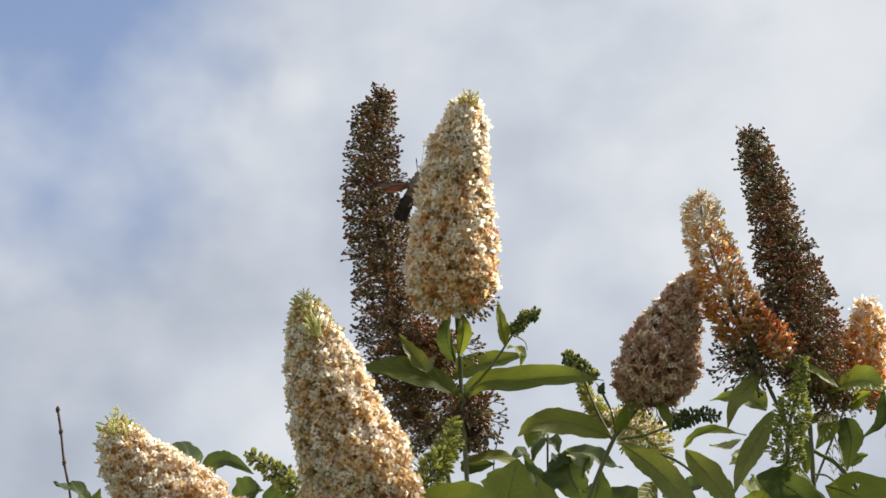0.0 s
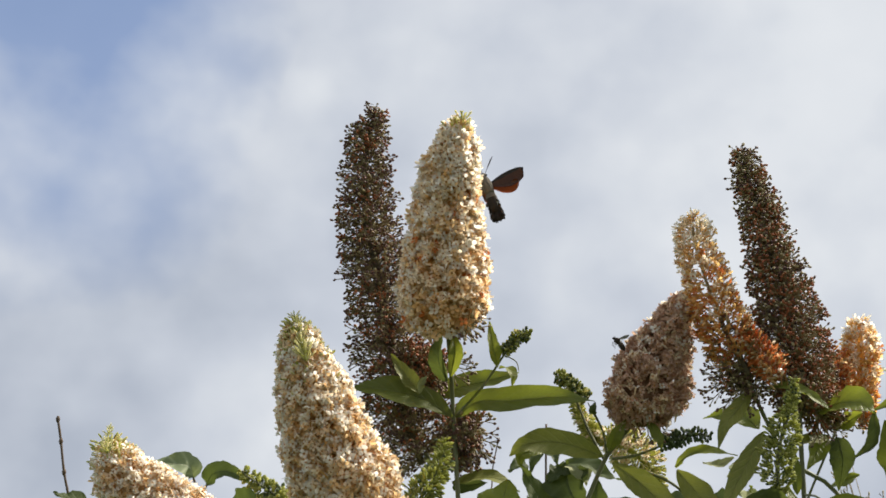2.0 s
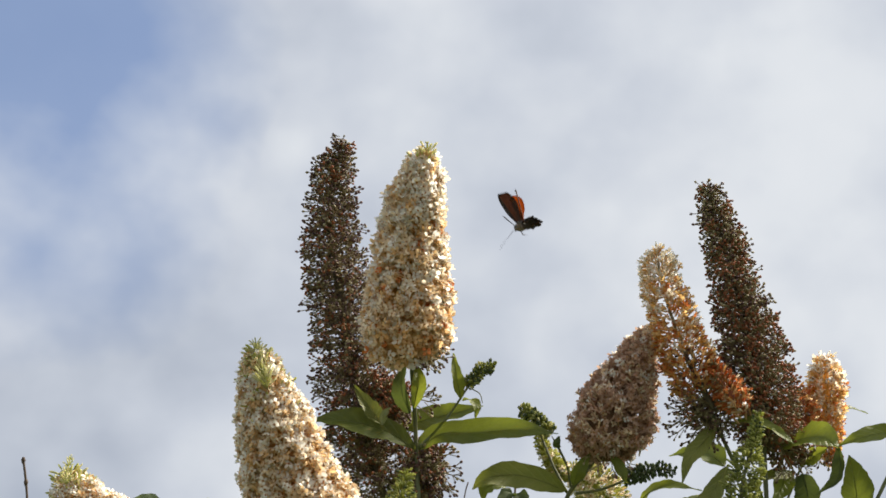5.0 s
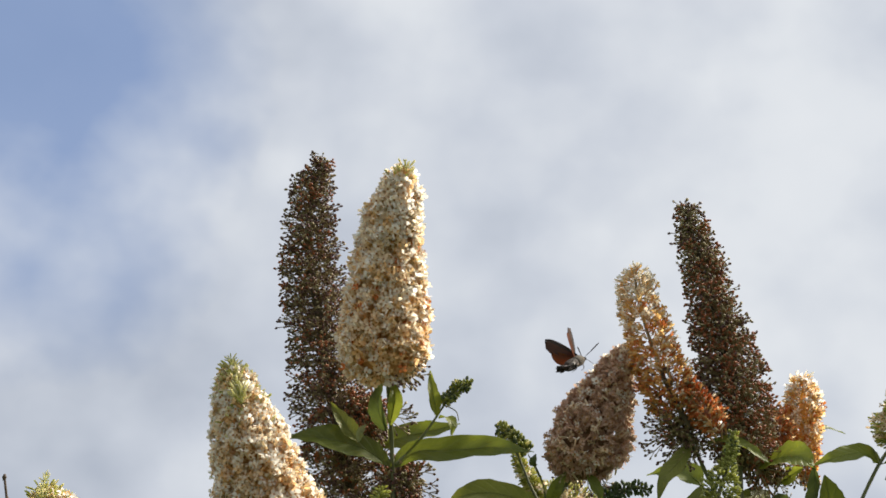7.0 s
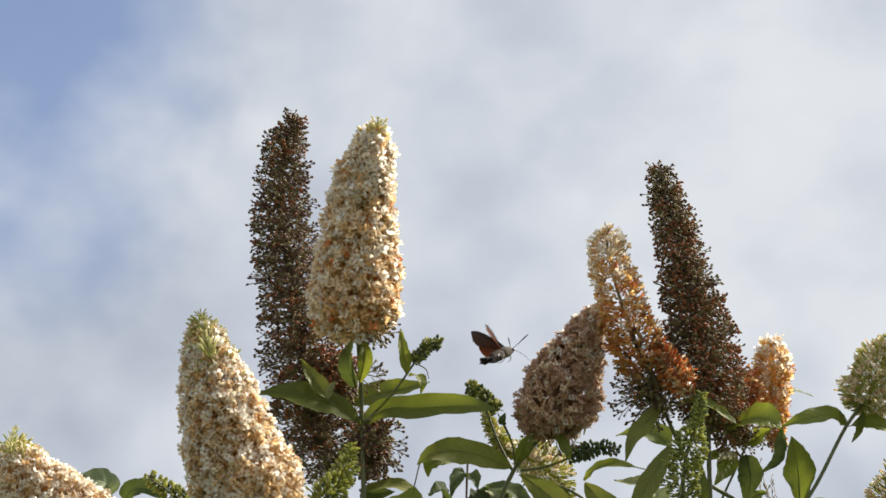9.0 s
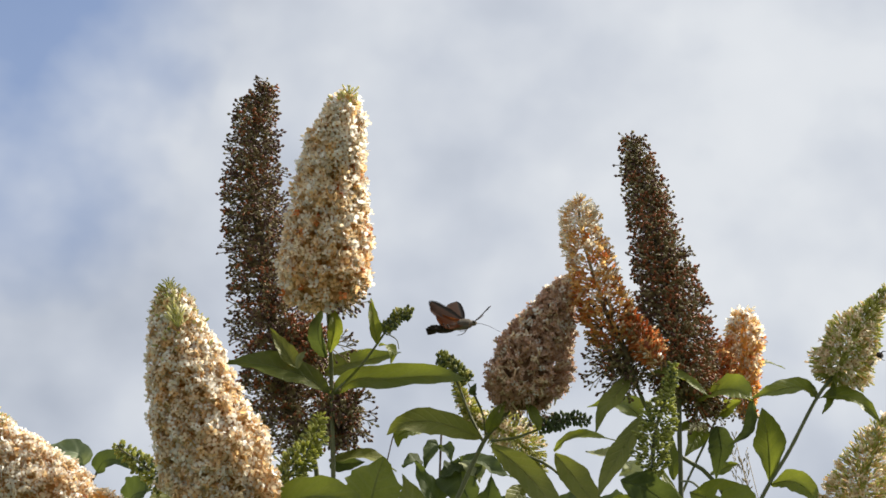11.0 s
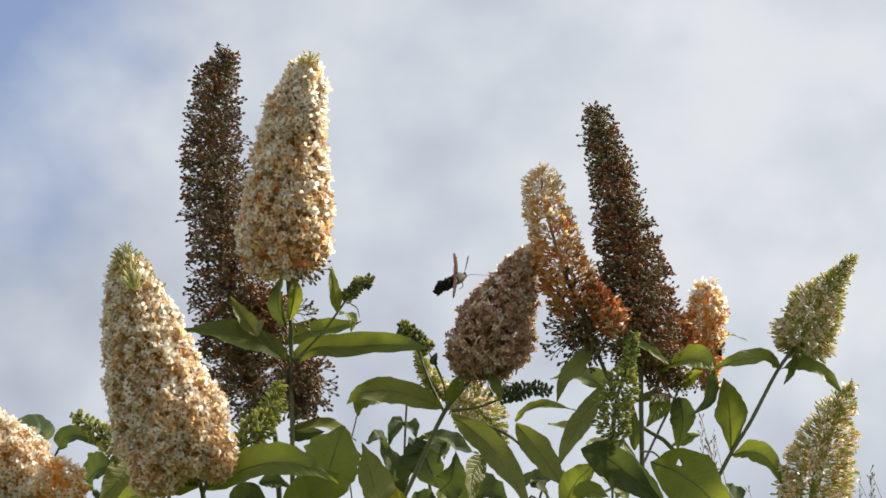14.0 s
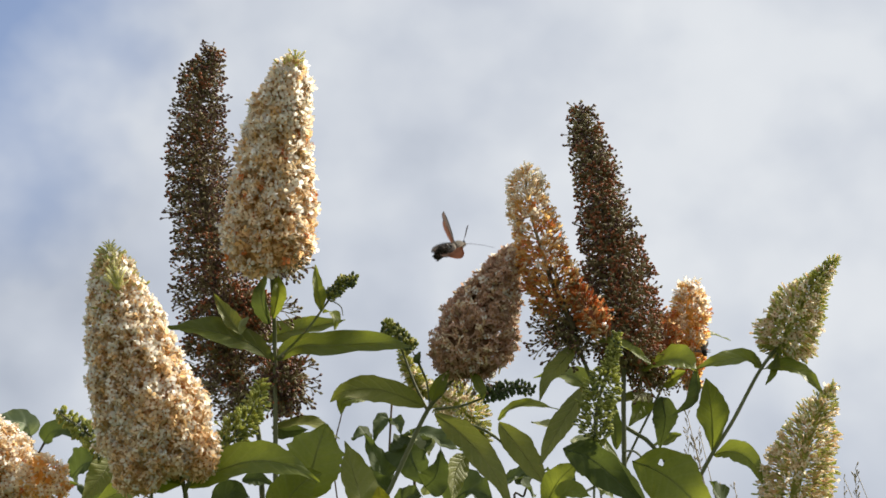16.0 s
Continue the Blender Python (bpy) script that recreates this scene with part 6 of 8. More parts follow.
# ---- what moves ----
def motions():
    walk(moth, [
        (0.000, pose(-0.1500, 1.2000, 1.9720, -79.3, -68.1, -20.2)),
        (0.100, pose(-0.1520, 1.2020, 1.9720, -77.4, -52.6, -17.6)),
        (0.200, pose(-0.1510, 1.2050, 1.9730, -71.0, -60.4, -27.6)),
        (0.300, pose(-0.1470, 1.2100, 1.9740, -56.8, -62.1, -44.7)),
        (0.400, pose(-0.1400, 1.2200, 1.9750, -59.3, -67.4, -42.3)),
        (0.500, pose(-0.1380, 1.2320, 1.9850, -55.4, -74.1, -47.6)),
        (0.600, pose(-0.1320, 1.2450, 1.9860, -52.2, -71.1, -50.6)),
        (0.700, pose(-0.1360, 1.2550, 1.9880, -55.6, -68.7, -46.6)),
        (0.800, pose(-0.1275, 1.2620, 1.9913, -52.0, -71.1, -50.8)),
        (0.900, pose(-0.1061, 1.2620, 1.9919, 1.1, -72.0, -107.6)),
        (1.000, pose(-0.1051, 1.2620, 1.9919, 1.2, -72.0, -107.6)),
        (1.100, pose(-0.1024, 1.2620, 1.9939, -5.6, -72.5, -100.5)),
        (1.200, pose(-0.1005, 1.2620, 2.0038, 11.8, -66.6, -118.8)),
        (1.300, pose(-0.1005, 1.2620, 2.0062, 13.0, -69.2, -120.1)),
        (1.400, pose(-0.0995, 1.2620, 2.0079, 13.7, -70.4, -120.9)),
        (1.500, pose(-0.0975, 1.2620, 2.0104, 18.6, -75.4, -126.0)),
        (1.600, pose(-0.0914, 1.2570, 2.0060, 64.4, -73.2, -175.0)),
        (1.700, pose(-0.0913, 1.2510, 2.0025, 70.3, -78.7, 180.0)),
        (1.800, pose(-0.0896, 1.2460, 1.9998, 70.6, -79.7, 180.0)),
        (1.900, pose(-0.0899, 1.2400, 1.9984, 70.8, -80.5, 180.0)),
        (2.000, pose(-0.0874, 1.2350, 1.9988, 47.0, -68.4, -156.7)),
        (2.100, pose(-0.0871, 1.2330, 1.9975, 50.4, -68.0, -160.5)),
        (2.200, pose(-0.0868, 1.2310, 1.9975, 52.1, -66.7, -162.5)),
        (2.300, pose(-0.0852, 1.2290, 1.9967, 50.4, -60.2, -160.8)),
        (2.400, pose(-0.0830, 1.2270, 1.9993, 53.9, -52.9, -164.8)),
        (2.500, pose(-0.0814, 1.2250, 1.9990, 56.6, -51.9, -168.2)),
        (2.600, pose(-0.0808, 1.2230, 1.9970, 58.5, -49.8, -170.6)),
        (2.700, pose(-0.0807, 1.2210, 1.9970, 55.6, -53.0, -167.0)),
        (2.800, pose(-0.0827, 1.2190, 1.9964, 57.3, -55.2, -169.0)),
        (2.900, pose(-0.0821, 1.2170, 1.9953, 56.9, -49.6, -168.5)),
        (3.000, pose(-0.0808, 1.2150, 1.9956, 57.3, -47.3, -168.8)),
        (3.100, pose(-0.0811, 1.2150, 1.9970, 57.6, -50.8, -169.4)),
        (3.200, pose(-0.0779, 1.2140, 2.0033, 60.5, -45.8, -173.1)),
        (3.300, pose(-0.0760, 1.2140, 2.0022, 61.4, -39.5, -173.9)),
        (3.400, pose(-0.0763, 1.2130, 2.0019, 61.0, -41.6, -173.6)),
        (3.500, pose(-0.0720, 1.2130, 2.0052, 61.4, -39.5, -173.9)),
        (3.600, pose(-0.0717, 1.2120, 2.0025, 61.7, -37.5, -174.3)),
        (3.700, pose(-0.0730, 1.2120, 2.0032, 61.4, -39.5, -173.9)),
        (3.800, pose(-0.0716, 1.2120, 2.0075, 59.4, -39.6, -171.1)),
        (3.900, pose(-0.0733, 1.2110, 2.0079, 61.0, -41.6, -173.6)),
        (4.000, pose(-0.0736, 1.2110, 2.0063, 61.5, -44.9, -174.4)),
        (4.100, pose(-0.0795, 1.2100, 2.0076, 58.2, -46.3, -170.0)),
        (4.200, pose(-0.0830, 1.2100, 2.0080, 54.6, -54.1, -165.8)),
        (4.300, pose(-0.0801, 1.2121, 2.0086, 54.5, -50.3, -171.6)),
        (4.400, pose(-0.0731, 1.2170, 2.0101, 52.3, -41.3, 176.0)),
        (4.500, pose(-0.0649, 1.2230, 2.0119, 47.1, -31.4, 162.4)),
        (4.600, pose(-0.0579, 1.2279, 2.0134, 41.2, -24.0, 151.1)),
        (4.700, pose(-0.0550, 1.2300, 2.0140, 38.4, -21.2, 146.3)),
        (4.800, pose(-0.0514, 1.2327, 2.0115, 35.0, -18.2, 141.5)),
        (4.900, pose(-0.0430, 1.2392, 2.0057, 26.3, -12.1, 129.5)),
        (5.000, pose(-0.0328, 1.2468, 1.9986, 14.7, -7.4, 114.5)),
        (5.100, pose(-0.0244, 1.2533, 1.9927, 4.4, -5.9, 101.5)),
        (5.200, pose(-0.0208, 1.2560, 1.9903, 0.0, -6.0, 96.0)),
        (5.300, pose(-0.0195, 1.2560, 1.9864, 0.4, -5.9, 92.2)),
        (5.400, pose(-0.0163, 1.2560, 1.9767, 1.3, -5.5, 82.7)),
        (5.500, pose(-0.0121, 1.2560, 1.9641, 2.4, -4.9, 70.4)),
        (5.600, pose(-0.0079, 1.2560, 1.9514, 3.3, -4.0, 58.2)),
        (5.700, pose(-0.0046, 1.2560, 1.9417, 3.8, -3.2, 48.8)),
        (5.800, pose(-0.0033, 1.2560, 1.9378, 4.0, -2.9, 45.0)),
        (5.900, pose(-0.0006, 1.2554, 1.9353, 4.0, -5.4, 45.5)),
        (6.000, pose(0.0058, 1.2539, 1.9293, 3.8, -11.5, 46.7)),
        (6.100, pose(0.0134, 1.2521, 1.9222, 3.4, -18.8, 48.2)),
        (6.200, pose(0.0198, 1.2506, 1.9162, 2.9, -24.8, 49.5)),
        (6.300, pose(0.0225, 1.2500, 1.9137, 2.6, -27.4, 50.1)),
        (6.400, pose(0.0213, 1.2500, 1.9026, -0.5, -25.0, 60.9)),
        (6.500, pose(0.0223, 1.2500, 1.9036, -0.5, -25.0, 60.8)),
        (6.600, pose(0.0213, 1.2500, 1.9039, -0.6, -23.8, 61.0)),
        (6.700, pose(0.0244, 1.2500, 1.9033, 1.0, -25.5, 55.8)),
        (6.800, pose(0.0260, 1.2500, 1.9016, -0.0, -24.7, 59.1)),
        (6.900, pose(0.0277, 1.2500, 1.9029, 0.4, -23.3, 57.6)),
        (7.000, pose(0.0280, 1.2500, 1.9009, -0.1, -23.5, 59.2)),
        (7.100, pose(0.0266, 1.2500, 1.9019, -1.0, -23.9, 62.4)),
        (7.200, pose(0.0211, 1.2500, 1.9014, 1.2, -16.6, 55.1)),
        (7.300, pose(0.0225, 1.2500, 1.8980, 2.5, -25.7, 50.5)),
        (7.400, pose(0.0220, 1.2500, 1.8975, -0.2, -21.0, 59.7)),
        (7.500, pose(0.0208, 1.2500, 1.8946, 1.8, -23.6, 52.8)),
        (7.600, pose(0.0151, 1.2500, 1.8961, 1.1, -17.8, 55.2)),
        (7.700, pose(0.0155, 1.2500, 1.8936, 2.3, -23.3, 51.2)),
        (7.800, pose(0.0140, 1.2500, 1.8952, -0.2, -22.2, 59.8)),
        (7.900, pose(0.0083, 1.2500, 1.8986, -0.7, -24.9, 61.4)),
        (8.000, pose(0.0042, 1.2500, 1.8919, 2.7, -21.8, 50.0)),
        (8.100, pose(0.0081, 1.2500, 1.8886, 1.2, -23.7, 54.9)),
        (8.200, pose(0.0085, 1.2500, 1.8866, 2.2, -23.1, 51.4)),
        (8.300, pose(0.0062, 1.2500, 1.8879, 2.7, -21.7, 49.9)),
        (8.400, pose(-0.0002, 1.2500, 1.8838, 1.5, -18.4, 54.0)),
        (8.500, pose(0.0001, 1.2500, 1.8818, 1.0, -18.6, 55.7)),
        (8.600, pose(0.0045, 1.2500, 1.8806, 2.2, -23.0, 51.6)),
        (8.700, pose(0.0040, 1.2500, 1.8785, -0.4, -20.4, 60.4)),
        (8.800, pose(0.0013, 1.2500, 1.8808, -0.9, -19.5, 62.1)),
        (8.900, pose(-0.0058, 1.2500, 1.8818, 2.4, -17.8, 50.7)),
        (9.000, pose(-0.0062, 1.2500, 1.8746, 1.6, -23.1, 53.7)),
        (9.100, pose(-0.0026, 1.2500, 1.8716, 0.6, -23.5, 57.0)),
        (9.200, pose(0.0005, 1.2500, 1.8726, 2.1, -22.8, 51.7)),
        (9.300, pose(-0.0081, 1.2500, 1.8715, 3.0, -18.5, 48.9)),
        (9.400, pose(-0.0092, 1.2500, 1.8662, 1.4, -20.4, 54.2)),
        (9.500, pose(-0.0085, 1.2500, 1.8671, 1.8, -16.4, 52.7)),
        (9.600, pose(-0.0147, 1.2500, 1.8688, 3.9, -16.5, 45.5)),
        (9.700, pose(-0.0154, 1.2500, 1.8638, 3.4, -16.7, 47.4)),
        (9.800, pose(-0.0121, 1.2500, 1.8641, 2.8, -15.7, 49.3)),
        (9.900, pose(-0.0104, 1.2500, 1.8658, 3.4, -16.8, 47.3)),
        (10.000, pose(-0.0130, 1.2500, 1.8648, 4.5, -16.0, 43.5)),
        (10.100, pose(-0.0128, 1.2500, 1.8626, 2.5, -22.3, 50.4)),
        (10.200, pose(-0.0111, 1.2500, 1.8642, 3.0, -19.5, 48.9)),
        (10.300, pose(-0.0114, 1.2504, 1.8647, 2.6, -19.1, 47.6)),
        (10.400, pose(-0.0120, 1.2516, 1.8661, 1.6, -18.0, 44.1)),
        (10.500, pose(-0.0130, 1.2532, 1.8680, 0.2, -16.6, 39.3)),
        (10.600, pose(-0.0141, 1.2550, 1.8702, -1.7, -15.1, 33.7)),
        (10.700, pose(-0.0152, 1.2568, 1.8724, -3.6, -13.7, 28.1)),
        (10.800, pose(-0.0162, 1.2584, 1.8743, -5.4, -12.7, 23.2)),
        (10.900, pose(-0.0168, 1.2596, 1.8757, -6.8, -12.1, 19.8)),
        (11.000, pose(-0.0171, 1.2600, 1.8762, -7.3, -11.9, 18.4)),
        (11.100, pose(-0.0169, 1.2614, 1.8759, -8.2, -13.0, 18.9)),
        (11.200, pose(-0.0165, 1.2650, 1.8750, -10.6, -15.7, 20.3)),
        (11.300, pose(-0.0159, 1.2698, 1.8738, -14.1, -19.4, 22.4)),
        (11.400, pose(-0.0153, 1.2752, 1.8725, -18.2, -23.2, 25.1)),
        (11.500, pose(-0.0147, 1.2800, 1.8713, -22.2, -26.6, 27.8)),
        (11.600, pose(-0.0143, 1.2836, 1.8704, -25.3, -28.9, 30.0)),
        (11.700, pose(-0.0141, 1.2850, 1.8701, -26.6, -29.8, 31.0)),
        (11.800, pose(-0.0125, 1.2861, 1.8699, -29.4, -31.0, 32.8)),
        (11.900, pose(-0.0087, 1.2889, 1.8696, -36.8, -33.7, 37.7)),
        (12.000, pose(-0.0036, 1.2925, 1.8691, -47.1, -36.4, 44.9)),
        (12.100, pose(0.0015, 1.2961, 1.8685, -58.0, -38.0, 52.8)),
        (12.200, pose(0.0053, 1.2989, 1.8682, -66.6, -38.3, 59.1)),
        (12.300, pose(0.0069, 1.3000, 1.8680, -70.1, -38.3, 61.7)),
        (12.400, pose(0.0046, 1.3000, 1.8626, -80.9, -49.5, 74.6)),
        (12.500, pose(0.0042, 1.3000, 1.8588, -82.5, -44.1, 79.5)),
        (12.600, pose(0.0042, 1.3000, 1.8584, -81.8, -41.6, 79.9)),
        (12.700, pose(0.0049, 1.3000, 1.8615, -81.6, -45.5, 77.5)),
        (12.800, pose(0.0076, 1.3000, 1.8622, -80.5, -46.7, 75.3)),
        (12.900, pose(0.0099, 1.3000, 1.8612, -81.7, -46.8, 77.0)),
        (13.000, pose(0.0112, 1.3000, 1.8602, -82.9, -46.8, 78.8)),
        (13.100, pose(0.0108, 1.3000, 1.8748, -72.8, -31.6, 68.3)),
        (13.200, pose(0.0039, 1.2830, 1.8840, -49.0, -24.6, 47.5)),
        (13.300, pose(0.0087, 1.2670, 1.8753, -56.2, -36.7, 54.8)),
        (13.400, pose(0.0094, 1.2500, 1.8716, -55.0, -35.3, 53.4)),
        (13.500, pose(0.0104, 1.2500, 1.8706, -55.0, -35.3, 53.4)),
        (13.600, pose(0.0101, 1.2500, 1.8702, -53.4, -32.7, 52.5)),
        (13.700, pose(0.0071, 1.2500, 1.8823, -55.1, -36.6, 50.9)),
        (13.800, pose(0.0078, 1.2500, 1.8814, -51.0, -28.0, 52.2)),
        (13.900, pose(0.0088, 1.2500, 1.8812, -53.0, -32.7, 50.6)),
        (14.000, pose(0.0092, 1.2500, 1.8864, -50.2, -27.6, 48.5)),
        (14.100, pose(0.0098, 1.2500, 1.8858, -52.0, -30.5, 51.4)),
        (14.200, pose(0.0108, 1.2500, 1.8851, -51.5, -29.3, 51.8)),
        (14.300, pose(0.0115, 1.2500, 1.8858, -51.6, -30.2, 49.5)),
        (14.400, pose(0.0092, 1.2500, 1.8940, -49.5, -25.4, 49.1)),
        (14.500, pose(0.0098, 1.2500, 1.8908, -52.1, -30.6, 51.4)),
        (14.600, pose(0.0122, 1.2500, 1.8914, -50.3, -27.7, 48.4)),
        (14.700, pose(0.0148, 1.2500, 1.8892, -53.0, -32.9, 50.4)),
        (14.800, pose(0.0152, 1.2500, 1.8902, -51.9, -32.3, 46.5)),
        (14.900, pose(0.0148, 1.2500, 1.8898, -52.0, -30.6, 51.3)),
        (15.000, pose(0.0128, 1.2500, 1.8968, -52.1, -30.8, 51.3)),
        (15.100, pose(0.0132, 1.2500, 1.8961, -50.7, -29.0, 48.0)),
        (15.200, pose(0.0132, 1.2500, 1.8941, -50.7, -28.9, 48.0)),
        (15.300, pose(0.0148, 1.2500, 1.9017, -50.7, -27.4, 52.2)),
        (15.400, pose(0.0155, 1.2500, 1.9040, -49.9, -26.0, 50.7)),
        (15.500, pose(0.0172, 1.2500, 1.9034, -50.4, -28.0, 48.2)),
        (15.600, pose(0.0182, 1.2500, 1.9034, -50.3, -28.0, 48.2)),
        (15.700, pose(0.0185, 1.2500, 1.9107, -50.4, -27.3, 50.3)),
        (15.800, pose(0.0198, 1.2500, 1.9044, -51.2, -28.6, 51.7)),
        (15.900, pose(0.0202, 1.2500, 1.9050, -49.5, -25.7, 48.7)),
        (16.000, pose(0.0205, 1.2500, 1.9123, -49.5, -25.0, 50.7)),
    ])
    def flight(thing, rows):
        walk(thing, [(t, Matrix.Translation(p) @ pose(0, 0, 0, *turn)) for t, p, turn in rows])

    flight(bee_passing, [(0, (0.0420, 1.3150, 1.8740), (0, -10, 160)), (1.9, (0.0330, 1.3000, 1.8720), (0, -20, 180)), (1.96, (0.0150, 1.2600, 1.8680), (0, -30, 190)), (1.98, (0.0110, 1.2150, 1.8640), (0, -42, 200)), (2.0, (0.0120, 1.2050, 1.8630), (0, -42, 200)), (2.1, (-0.0050, 1.1700, 1.8320), (15, -32, 190)), (2.2, (-0.0530, 1.1500, 1.7890), (10, -10, 185)),
                         (2.3, (-0.1100, 1.1200, 1.7350), (10, -5, 190)), (2.6, (-0.2130, 1.0000, 1.5160), (0, 0, 200)), (4.0, (-0.30, 0.95, 0.012), (0, 0, 230)), (16, (-0.30, 0.95, 0.012), (0, 0, 230))])
    flight(bee_leaving, [(0, (0.2980, 1.2150, 1.8460), (80, 10, 250)), (12.3, (0.2980, 1.2150, 1.8460), (80, 10, 250)), (12.4, (0.2980, 1.2100, 1.8460), (60, 0, 260)), (12.5, (0.3040, 1.2000, 1.8440), (20, -15, 200)),
                         (12.6, (0.3370, 1.1800, 1.8570), (10, -10, 330)), (13.0, (0.5710, 1.1000, 1.8630), (0, 10, 350)), (15.0, (1.6, 1.1, 0.012), (0, 0, 350)), (16, (1.6, 1.1, 0.012), (0, 0, 350))])
    flight(bee_feeding, [(0, (0.2220, 1.3350, 1.8550), (70, 60, 300)), (13.5, (0.2220, 1.3350, 1.8550), (70, 60, 300)), (13.9, (0.2220, 1.3100, 1.8500), (60, 70, 300)), (15.0, (0.2230, 1.3100, 1.8510), (60, 60, 290)), (16, (0.2230, 1.3050, 1.8480), (50, 60, 280))])
